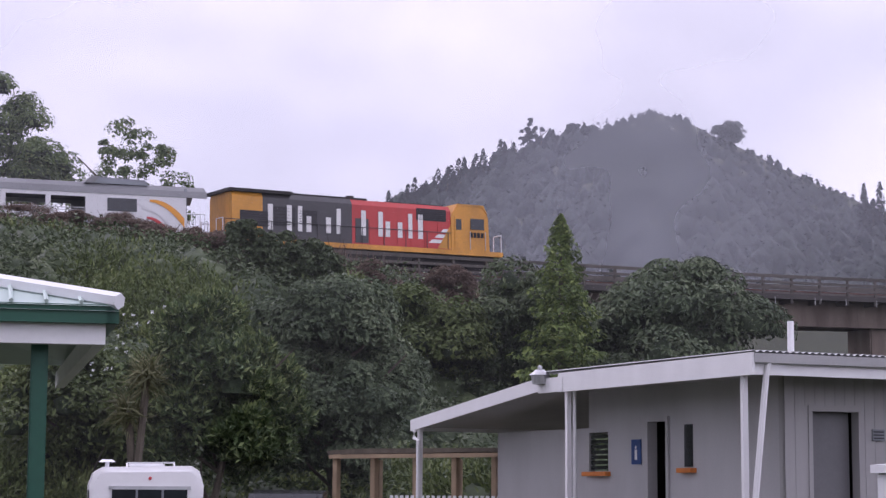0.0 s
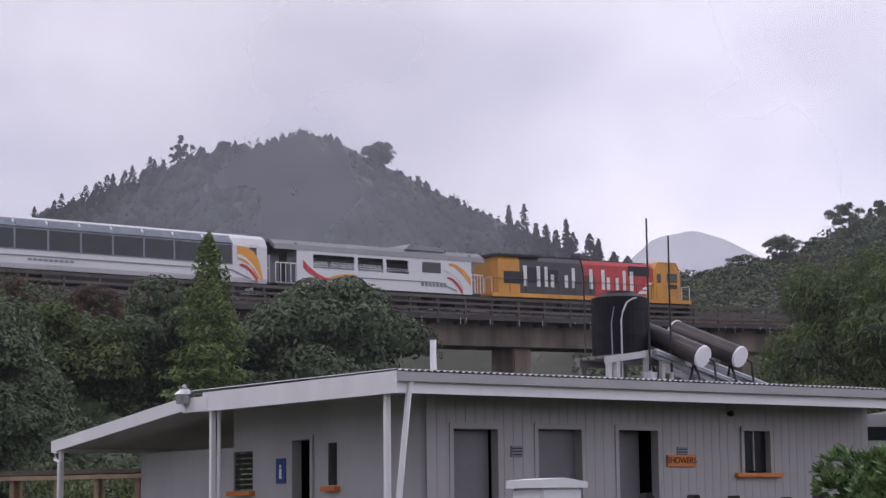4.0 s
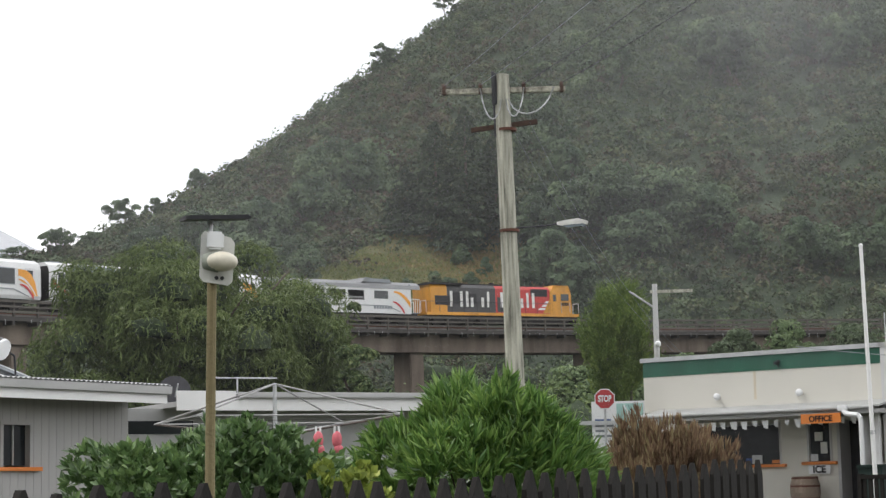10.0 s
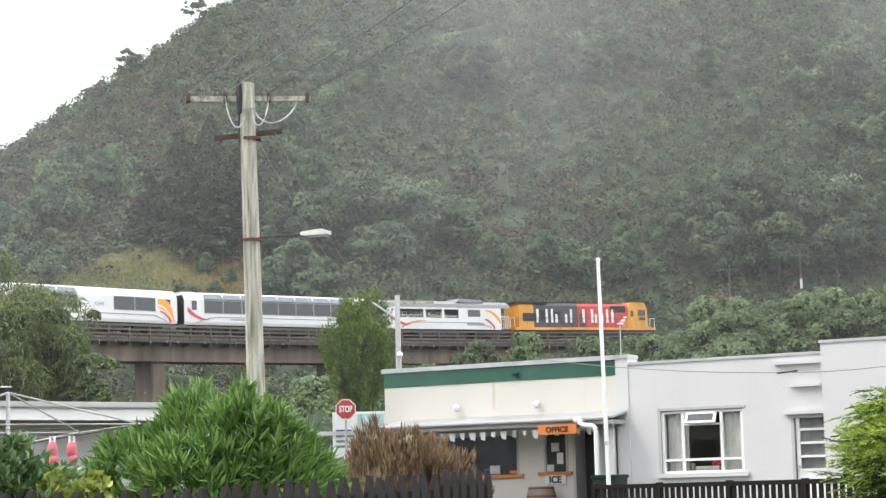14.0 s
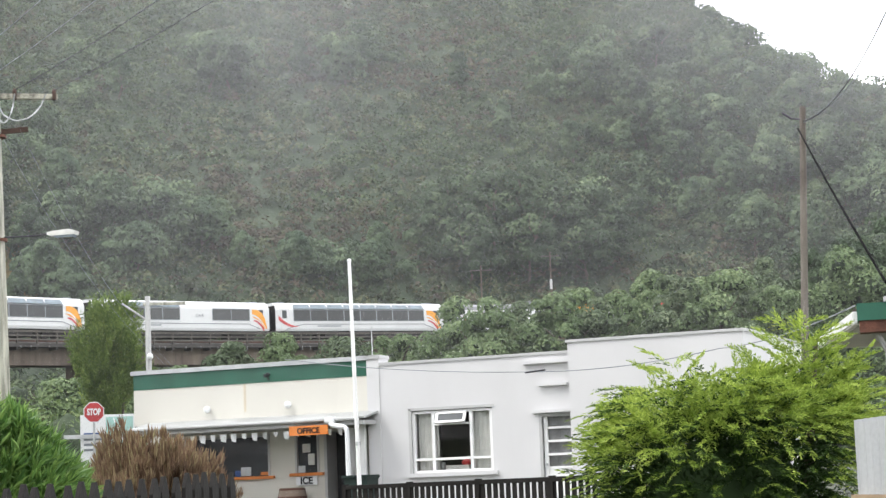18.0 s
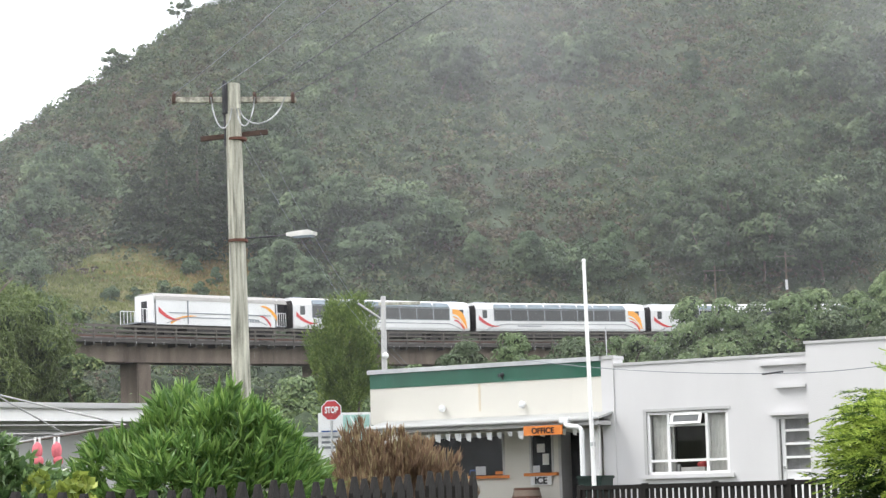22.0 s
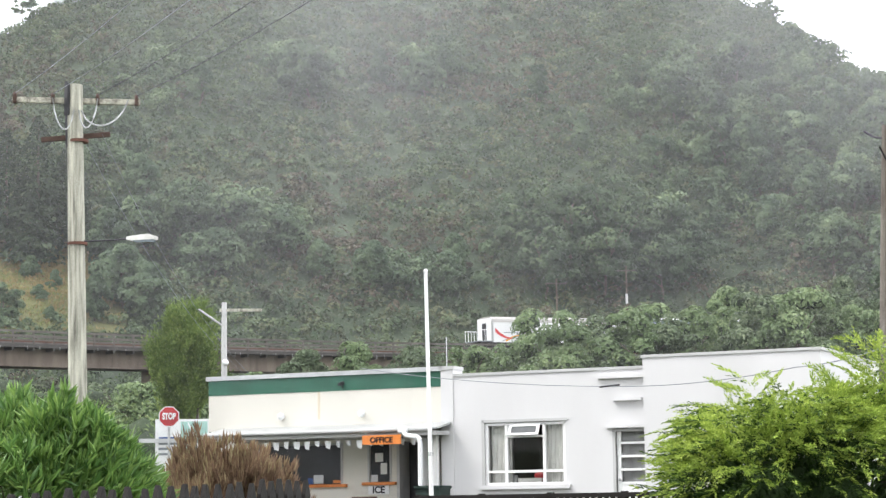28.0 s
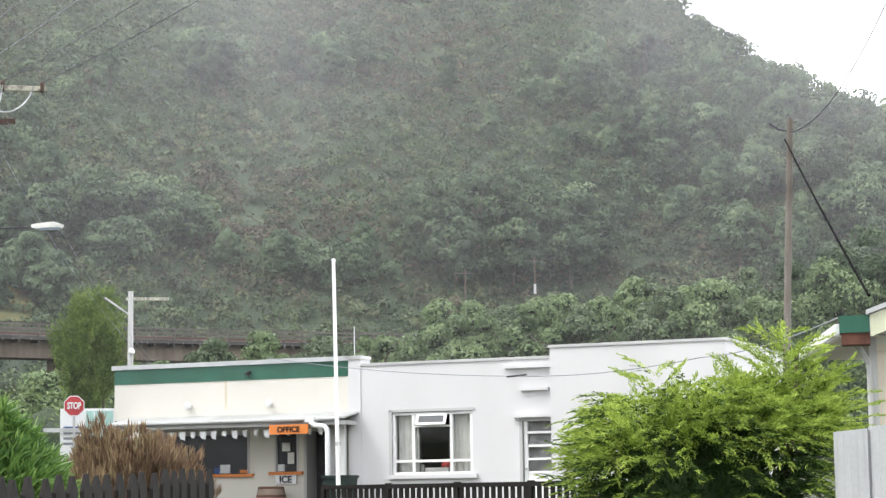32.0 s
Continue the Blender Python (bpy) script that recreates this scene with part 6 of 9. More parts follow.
    rod(g, (-5.75, -0.79, 3.18), (0.05, -0.79, 3.18), 0.045, 0.045, 10)
    part("verandah_gutter", g, GREY_WHITE, t, "white round gutter")
    for x in (-4.09, -1.98):
        l = part("wall_lamp", ball(bmesh.new(), (x, -0.08, 3.60), 0.085, 2), PLASTIC_WHITE, t, "white globe wall lamp", smooth=True)
        part("lamp_bracket", rod(bmesh.new(), (x, 0.0, 3.64), (x, -0.06, 3.63), 0.035), GREY_WHITE, l)
    c = part("security_camera", rod(bmesh.new(), (-2.5, -0.02, 4.32), (-2.5, -0.2, 4.28), 0.05, 0.04, 10), DARK_STEEL, t)
    part("camera_bracket", rod(bmesh.new(), (-2.5, 0, 4.2), (-2.5, -0.1, 4.3), 0.018), DARK_STEEL, c)
    part("roof_vent", one(-2.2, -1.85, 0.9, 1.2, 4.5, 4.68), GALV, t)
    part("thin_aerial", rod(bmesh.new(), (-0.55, 1.5, 4.3), (-0.55, 1.5, 5.4), 0.012), GALV, t)
    part("roof", one(-6.0, 0.0, 0.22, 7.0, 4.1, 4.2), IRON_ROOF, t)
    b = bmesh.new()
    box(b, -6.1, -5.95, 0.95, 7, FLOOR_O, 4.4)
    box(b, -6.1, 0.2, 6.9, 7, FLOOR_O, 4.4)
    part("outer_walls", b, CREAM_WALL, t)
    part("floor", one(-6.1, 0.3, -0.8, 7, 0.2, FLOOR_O), CONCRETE, t)
    part("stain", one(-3.16, -3.10, -0.003, 0.01, 3.5, 4.14), mat("rust_stain", (0.58, 0.51, 0.39), 0.8, 0, 0.2, 6, streak=0.8), t)
    return t


office()


def white_house():
    t = thing("white_house", OFFICE, "white plastered flat-roofed house with stepped parapet", "house")
    for x0, x1, z0, z1 in ((0.30, 1.05, 0.6, 4.36), (2.97, 4.10, 0.6, 4.36), (1.05, 2.97, 0.6, 1.90), (1.05, 2.97, 3.30, 4.36), (4.10, 4.90, 3.06, 4.36)):
        part("front_wall_panel", one(x0, x1, 0.0, 0.2, z0, z1), WHITE_WALL, t)
    part("capping", one(0.30, 4.90, -0.03, 0.3, 4.36, 4.42), GREY_WHITE, t)
    part("tall_wing", one(4.90, 8.74, -0.35, 6.0, 0.6, 4.56), WHITE_WALL, t)
    part("wing_capping", one(4.87, 8.77, -0.38, 6.03, 4.56, 4.62), GREY_WHITE, t)
    part("parapet_ledge", one(3.76, 4.90, -0.10, 0.0, 4.17, 4.24), WHITE_WALL, t)
    part("parapet_ledge", one(4.10, 4.76, -0.10, 0.0, 3.68, 3.75), WHITE_WALL, t)
    part("door_hood", one(3.95, 4.90, -0.14, 0.0, 3.10, 3.17), WHITE_WALL, t)
    part("roof", one(0.3, 4.9, 0.2, 6, 4.05, 4.15), IRON_ROOF, t)
    part("back_walls", box(one(0.3, 4.9, 5.9, 6, 0.6, 4.36), 0.2, 0.32, 0.95, 6, 0.6, 4.36), WHITE_WALL, t)
    # room back and floor painted dark in place of indoor shade
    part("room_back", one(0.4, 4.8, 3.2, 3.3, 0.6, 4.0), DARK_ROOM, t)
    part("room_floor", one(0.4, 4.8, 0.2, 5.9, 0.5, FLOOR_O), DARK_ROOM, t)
    # window in three lights with a top vent, transom and curtains
    fr = bmesh.new()
    for x in (1.05, 1.52, 2.42, 2.90):
        box(fr, x, x + 0.065, 0.03, 0.14, 1.92, 3.29)
    for z in (1.92, 2.19, 3.23):
        box(fr, 1.05, 2.97, 0.03, 0.14, z, z + 0.055)
    box(fr, 1.52, 2.48, 0.03, 0.14, 2.96, 3.0)
    f = part("window_frame", fr, WHITE_PAINT, t)
    part("window_trim", box(one(0.98, 1.05, -0.02, 0.03, 1.86, 3.36), 0.98, 3.03, -0.02, 0.03, 3.30, 3.36), GREY_WHITE, t)
    part("window_sill", one(0.95, 3.08, -0.10, 0.14, 1.83, 1.92), WHITE_WALL, t)
    for x0, x1, z0, z1 in ((1.115, 1.52, 1.97, 3.23), (2.485, 2.90, 1.97, 3.23), (1.585, 2.42, 1.97, 2.19), (1.585, 2.42, 2.24, 2.96)):
        g = part("pane", one(x0, x1, 0.085, 0.09, z0, z1), CLEAR, f)
        g.visible_shadow = False
    v = part("top_vent", one(-0.42, -0.36, -0.02, 0.02, 0, 0.26), WHITE_PAINT, f)
    bm = bmesh.new()
    for a in (-0.36, 0.30):
        box(bm, a, a + 0.06, -0.02, 0.02, -0.28, 0)
    for z in (-0.06, -0.28):
        box(bm, -0.36, 0.36, -0.02, 0.02, z, z + 0.05)
    v2 = part("vent_sash", bm, WHITE_PAINT, f)
    v2.matrix_basis = pose(2.0, 0.04, 3.25, -28, 0, 0)
    v.matrix_basis = pose(2.0, 0.10, 2.98)
    gl = part("vent_pane", one(-0.3, 0.3, -0.004, 0.004, -0.24, -0.05), VENT_GLASS, f)
    gl.matrix_basis = pose(2.0, 0.04, 3.25, -28, 0, 0)
    for x0, x1 in ((1.12, 1.60), (2.42, 2.90)):
        v, q = [], []
        n = 16
        for i in range(n + 1):
            x = x0 + (x1 - x0) * i / n
            y = 0.22 + 0.025 * math.sin(i * 2.1)
            v += [(x, y, 1.95), (x, y, 3.25), (x, y + 0.004, 1.95), (x, y + 0.004, 3.25)]
        for i in range(n):
            a, b = 4 * i, 4 * i + 4
            q += [(a, b, b + 1, a + 1), (a + 2, a + 3, b + 3, b + 2)]
        part("curtain", (v, q), CURTAIN, t, "pale net curtain")
    # clutter on the sill inside
    part("book_stack", one(1.75, 2.30, 0.2, 0.35, 1.97, 2.07), CURTAIN, t)
    part("red_bag", ball(bmesh.new(), (2.22, 0.3, 2.12), 0.12, 2, 0.7), SWOOSH_RED, t)
    part("tin", rod(bmesh.new(), (1.66, 0.28, 1.97), (1.66, 0.28, 2.14), 0.05), GALV, t)
    # glazed door with net behind
    fr = bmesh.new()
    for x in (4.14, 4.80):
        box(fr, x, x + 0.08, 0.05, 0.12, FLOOR_O, 3.04)
    for i in range(5):
        z = 1.9 + 0.285 * i - (0.02 if i == 4 else 0)
        box(fr, 4.14, 4.88, 0.05, 0.12, z, z + 0.05)
    d = part("door", fr, WHITE_PAINT, t, "white glazed door")
    part("door_panel", one(4.2, 4.82, 0.07, 0.10, FLOOR_O, 1.92), WHITE_PAINT, d)
    part("door_pane", one(4.22, 4.80, 0.10, 0.105, 1.92, 3.02), CLEAR, d).visible_shadow = False
    part("door_net", one(4.2, 4.82, 0.16, 0.17, 1.8, 3.02), mat("grey_door_net", (0.30, 0.30, 0.31), 0.9, 0, 0.3, 6, 0.3, 60, streak=0.6), d)
    part("door_knob", ball(bmesh.new(), (4.19, 0.02, 2.0), 0.03, 1), GALV, d)
    part("frame_trim", box(one(4.06, 4.12, -0.02, 0.06, FLOOR_O, 3.06), 4.06, 4.92, -0.02, 0.06, 3.02, 3.08), GREY_WHITE, t)
    return t


VENT_GLASS = mat("frosted_vent_glass", (0.10, 0.105, 0.11), 0.5, 0, 0.2, 3, spec=0.15)
CLEAR = bpy.data.materials.new("window_glass")
CLEAR.use_nodes = True
cn, cl = CLEAR.node_tree.nodes, CLEAR.node_tree.links
c_tr, c_gl, c_mx, c_fr = cn.new("ShaderNodeBsdfTransparent"), cn.new("ShaderNodeBsdfGlossy"), cn.new("ShaderNodeMixShader"), cn.new("ShaderNodeFresnel")
c_gl.inputs["Roughness"].default_value = 0.03
c_fr.inputs["IOR"].default_value = 1.45
cl.new(c_fr.outputs[0], c_mx.inputs[0])
cl.new(c_tr.outputs[0], c_mx.inputs[1])
cl.new(c_gl.outputs[0], c_mx.inputs[2])
cl.new(c_mx.outputs[0], cn["Material Output"].inputs["Surface"])
white_house()

sg = thing("office_sign", OFFICE @ pose(-1.08, -0.86, 2.965), "orange hanging sign with dark lettering under the verandah", "sign")
part("sign_board", one(-0.48, 0.48, -0.015, 0.015, -0.105, 0.105), ORANGE_PAINT, sg)
lettering("sign_lettering", "OFFICE", 0.175, BLACK_PLASTIC, sg, pose(0, -0.018, -0.01), bold=0.005)
for x in (-0.4, 0.4):
    part("hanger", rod(bmesh.new(), (x, 0, 0.125), (x, 0, 0.2), 0.01), GALV, sg)
sg = thing("ice_sign", OFFICE @ pose(-1.97, 0.74, 1.87), "white board with bold dark lettering below the sill", "sign")
part("sign_board", one(-0.27, 0.27, -0.012, 0.012, -0.10, 0.10), PLASTIC_WHITE, sg)
lettering("sign_lettering", "ICE", 0.22, BLACK_PLASTIC, sg, pose(0, -0.014, -0.005), bold=0.008)
# small hanging tags along the verandah edge
rng = random.Random(4)
for i in range(16):
    x = -4.5 + 0.27 * i
    tg = thing("hanging_tag", OFFICE @ pose(x, -0.55, 3.04, 0, 0, rng.uniform(-20, 20)), "small pale tag hanging on a string under the eaves", "tag", "tags under the verandah")
    part("string", rod(bmesh.new(), (0, 0, 0.02), (0, 0, -0.06), 0.004, 0.004, 4), DARK_STEEL, tg)
    k = rng.uniform(0.05, 0.09)
    part("tag", prism(bmesh.new(), [(-k, -0.06), (k, -0.06), (k * 0.8, -0.06 - 2.2 * k), (-k * 0.6, -0.06 - 1.8 * k)], -0.004, 0.004), rng.choice([PLASTIC_WHITE, CURTAIN, PLASTIC_WHITE, GALV]), tg)

br = thing("oak_barrel", OFFICE @ pose(-2.10, 0.25, FLOOR_O), "weathered oak barrel with dark iron hoops", "barrel")
bm, hp = bmesh.new(), bmesh.new()
prof = [(0, 0.26), (0.15, 0.31), (0.35, 0.34), (0.55, 0.33), (0.72, 0.28)]
for (za, ra), (zb, rb) in zip(prof[:-1], prof[1:]):
    rod(bm, (0, 0, za), (0, 0, zb), ra, rb, 24)
part("staves", bm, mat("weathered_oak", (0.20, 0.155, 0.12), 0.85, 0, 0.35, 4, 0.4, 40, streak=0.8), br)
for z, r in ((0.04, 0.275), (0.2, 0.325), (0.48, 0.34), (0.66, 0.302)):
    part("hoop", rod(bmesh.new(), (0, 0, z), (0, 0, z + 0.04), r, r, 24), RUST, br)
BIN_GREEN = mat("dark_bin_plastic", (0.018, 0.035, 0.030), 0.5, 0, 0.2, 3, spec=0.3)
bn = thing("wheelie_bin", OFFICE @ pose(0.12, -0.75, FLOOR_O), "dark green plastic wheeled bin by the wall", "bin")
part("body", prism(bmesh.new(), [(-0.22, 0.05), (0.22, 0.05), (0.28, 0.86), (-0.28, 0.86)], -0.3, 0.3), BIN_GREEN, bn)
part("lid", one(-0.32, 0.32, -0.36, 0.33, 0.86, 0.93, bevel=0.02), BIN_GREEN, bn)
for y in (-0.2, 0.2):
    part("wheel", rod(bmesh.new(), (-0.2, y - 0.02, 0.09), (-0.2, y + 0.02, 0.09), 0.09, 0.09, 14), BLACK_PLASTIC, bn)

# flagpole and downpipe by the corner
fp = thing("flagpole", pose(29.07, 27.48, 0.6), "tall thin white flagpole in front of the office", "flagpole")
part("pole", rod(bmesh.new(), (0.08, -0.03, 0), (0, 0, 5.66), 0.05, 0.036, 10), WHITE_PAINT, fp)
part("finial", ball(bmesh.new(), (0, 0, 5.69), 0.045, 2), WHITE_PAINT, fp)
part("cleat", one(0.0, 0.1, -0.06, 0.0, 1.9, 1.98), GALV, fp)
dp = thing("standpipe", OFFICE @ pose(-0.25, -0.95, 0.8), "white bent rainwater pipe at the verandah corner", "pipe")
part("pipe", tube(bmesh.new(), [(-0.35, 0.15, 2.36), (-0.2, 0.05, 2.24), (0.10, 0, 2.2), (0.16, 0, 2.12), (0.16, 0, 0)], 0.055, 8), PLASTIC_WHITE, dp)
part("rain_head", one(-0.42, -0.2, 0.05, 0.25, 2.3, 2.44, bevel=0.02), PLASTIC_WHITE, dp)

# dark balustrade before the house
bl = thing("dark_balustrade", pose(26.75, 25.57, 0.35, 0, 0, math.degrees(math.atan2(-6.9, -0.45))), "black-stained slatted timber balustrade", "fence", kind="structure")
for i in range(46):
    x = 0.05 + 0.15 * i
    plank("slat", BLACK_STAIN, bl, x, x + 0.085, -0.015, 0.015, 0.1, 1.26)
plank("top_rail", BLACK_STAIN, bl, -0.05, 7.0, -0.05, 0.05, 1.26, 1.34)
plank("bottom_rail", BLACK_STAIN, bl, -0.05, 7.0, -0.03, 0.03, 0.1, 0.18)
for i in range(5):
    plank("post", BLACK_STAIN, bl, 1.72 * i - 0.05, 1.72 * i + 0.05, -0.05, 0.05, -0.2, 1.36)


# ---- yard: fence, lamps, poles, wires, signs, vehicles, shelter ----
def picket_fence():
    a, b = Vector((1.62, 4.825, 0)), Vector((8.28, 8.69, 0))
    d = (b - a).normalized()
    m = Matrix.Translation(a) @ pose(0, 0, 0, 0, 0, math.degrees(math.atan2(d.y, d.x)))
    t = thing("picket_fence", m, "black-stained timber picket fence with pointed tops", "fence", kind="structure")
    L = (b - a).length
    rng = random.Random(2)
    kinds = []
    for k in range(3):
        w = 0.058 - 0.004 * k
        bm = prism(bmesh.new(), [(-w, 0), (w, 0), (w, 1.35), (0.008, 1.43), (-0.008, 1.43), (-w, 1.35)], -0.011, 0.011)
        o = part("picket", bm, BLACK_STAIN, t)
        kinds.append(o)
    n = int(L / 0.168)
    for i in range(n):
        x = 0.168 * i + rng.uniform(-0.01, 0.01)
        top = 1.575 + 0.135 * (x / L) ** 1.6 + rng.uniform(-0.012, 0.012)
        pm = pose(x, rng.uniform(-0.004, 0.004), top - 1.43, 0, rng.uniform(-1.2, 1.2), 0)
        if i < 3:
            kinds[i].matrix_basis = pm
        else:
            shared("picket", kinds[i % 3], pm, t)
    for z in (0.45, 1.12):
        plank("rail", BLACK_STAIN, t, 0, L, 0.015, 0.06, z, z + 0.09)
    for i in range(5):
        plank("post", BLACK_STAIN, t, L * i / 4 - 0.05, L * i / 4 + 0.05, 0.03, 0.13, -0.2, 1.4)


picket_fence()

ln = thing("solar_lamp_post", pose(6.74, 12.84, 0.2, 0, 0, -28), "slim timber post with a weathered solar lamp and panel", "lamp post")
part("post", rod(bmesh.new(), (-0.02, 0, 0), (0.03, 0, 2.98), 0.038, 0.034, 10), POST_TIMBER, ln)
PLATE = mat("mouldy_white_plastic", (0.60, 0.60, 0.57), 0.5, 0, 0.2, 4, 0.1)
bm = prism(bmesh.new(), [(-0.115, -0.13), (-0.085, -0.17), (0.095, -0.19), (0.125, -0.16), (0.13, 0.12), (0.10, 0.16), (-0.09, 0.20), (-0.115, 0.17)], -0.012, 0.012)
pl = part("back_plate", bm, PLATE, ln)
pl.matrix_basis = pose(0.06, -0.05, 3.06, 0, 3, 0)
part("sensor_box", one(-0.07, 0.05, -0.10, -0.012, 0.06, 0.19, bevel=0.015), PLASTIC_WHITE, pl)
bm = ball(bmesh.new(), (0.045, -0.12, -0.03), 0.088, 3, 0.82)
for v in bm.verts:
    v.co.x += 0.30 * (v.co.x - 0.045)
part("lamp_globe", bm, mat("stained_lamp_lens", (0.62, 0.58, 0.48), 0.35, 0, 0.2, 5), pl, "stained cream lamp lens", smooth=True)
part("lamp_collar", rod(bmesh.new(), (-0.085, -0.07, -0.03), (0.01, -0.10, -0.03), 0.055, 0.08, 16), mat("mossy_grey_collar", (0.24, 0.26, 0.22), 0.7, 0, 0.3, 12, 0.2), pl, "mossy grey lamp collar", smooth=True)
part("screw", rod(bmesh.new(), (0.01, -0.02, -0.14), (0.01, -0.03, -0.14), 0.015), DARK_STEEL, pl)
part("screw", rod(bmesh.new(), (0.05, -0.02, -0.14), (0.05, -0.03, -0.14), 0.015), DARK_STEEL, pl)
part("panel_stem", rod(bmesh.new(), (0.02, 0, 2.95), (0.02, 0.03, 3.35), 0.02), GALV, ln)
pn = part("solar_panel", one(-0.17, 0.28, -0.15, 0.15, 0, 0.022), DARK_STEEL, ln)
pn.matrix_basis = pose(0.0, 0, 3.36, 5, -2, 10)
part("panel_frame", one(-0.18, 0.29, -0.16, 0.16, -0.008, 0.012), DARK_STEEL, pn)

DULL_PIPE = mat("dull_galvanised_pipe", (0.36, 0.36, 0.36), 0.7, 0.2, 0.25, 5, 0.1)
RUST_PIPE = mat("rust_marked_pipe", (0.13, 0.11, 0.10), 0.8, 0.1, 0.3, 6, 0.1)
cl = thing("rotary_clothesline", pose(14.18, 25.07, 0.55, 0, 0, 12), "galvanised rotary clothesline with folding arms", "clothesline")
part("mast", rod(bmesh.new(), (0, 0, 0), (0, 0, 2.62), 0.035, 0.03, 10), GALV, cl)
ends = []
for i in range(4):
    a = math.radians(18 + 90 * i)
    e = (2.1 * math.cos(a), 2.1 * math.sin(a), 2.1)
    ends.append(e)
    part("arm", tube(bmesh.new(), [(0, 0, 1.85), e], 0.015), RUST_PIPE if i % 2 else DULL_PIPE, cl)
    part("brace", tube(bmesh.new(), [(0, 0, 2.62), e], 0.013), DULL_PIPE, cl)
for k, mtl in ((1.0, DULL_PIPE), (0.78, DARK_STEEL), (0.55, DARK_STEEL)):
    for i in range(4):
        p, q = Vector(ends[i]), Vector(ends[(i + 1) % 4])
        f = lambda v: tuple(Vector((0, 0, 1.85)).lerp(v, k))
        part("line", rod(bmesh.new(), f(p), f(q), 0.011 if k == 1 else 0.004, None, 5), mtl, cl)
part("hub", rod(bmesh.new(), (0, 0, 1.75), (0, 0, 1.95), 0.06, 0.06, 10), GALV, cl)
PINK = mat("pink_cloth", (0.62, 0.16, 0.19), 0.9, 0, 0.15, 8, 0.3)
for x, y, h in ((14.30, 24.05, 0.30), (14.56, 23.97, 0.34)):
    pb = thing("hanging_pink_sock", pose(x, y, 2.32), "pink knitted sock pegged on the clothesline", "sock", "socks on the line")
    bm = ball(bmesh.new(), (0, 0, 0), 0.075, 2, 1.7)
    ball(bm, (0.012, -0.02, -0.14), 0.07, 2, 1.1)
    part("sock", bm, PINK, pb, smooth=True)
    for dx in (-0.035, 0.035):
        part("peg", one(dx - 0.012, dx + 0.012, -0.01, 0.01, 0.08, 0.19), PLASTIC_WHITE, pb)


def wire(name, pts, r, material, sag, label, group=""):
    """A cable through the given points that hangs by sag between each two."""
    out = []
    for a, b in zip(pts[:-1], pts[1:]):
        a, b = Vector(a), Vector(b)
        for i in range(18):
            k = i / 18
            p = a.lerp(b, k)
            p.z -= sag * 4 * k * (1 - k)
            out.append(p)
    out.append(Vector(pts[-1]))
    t = thing(name, Matrix(), label, "cable", group)
    part("strand", sweep(out, r), material, t, smooth=True)


RUST_DARK = mat("dark_rusty_fitting", (0.075, 0.045, 0.034), 0.8, 0.1, 0.4, 14, 0.3)
ARM_TIMBER = mat("split_grey_crossarm", (0.17, 0.15, 0.12), 0.9, 0, 0.6, 9, 0.8, 50, col2=(0.62, 0.60, 0.50))


def timber_shaft(a, b, r0, r1, n=20, rings=26):
    """A tapered pole, split and a little uneven."""
    rng = random.Random(8)
    a, b = Vector(a), Vector(b)
    crack = [1.0 - (0.07 if j in (3, 11, 16) else 0.0) for j in range(n)]
    v, f = [], []
    for i in range(rings + 1):
        k = i / rings
        c = a.lerp(b, k)
        for j in range(n):
            t = 2 * math.pi * (j + 0.25 * math.sin(i * 0.5 + j)) / n
            r = (r0 + (r1 - r0) * k) * crack[j] * (1 + rng.uniform(-0.012, 0.012))
            v.append((c.x + r * math.cos(t), c.y + r * math.sin(t), c.z))
    for i in range(rings):
        for j in range(n):
            f.append((i * n + j, i * n + (j + 1) % n, (i + 1) * n + (j + 1) % n, (i + 1) * n + j))
    f.append(tuple(range(rings * n, rings * n + n)))
    return v, f


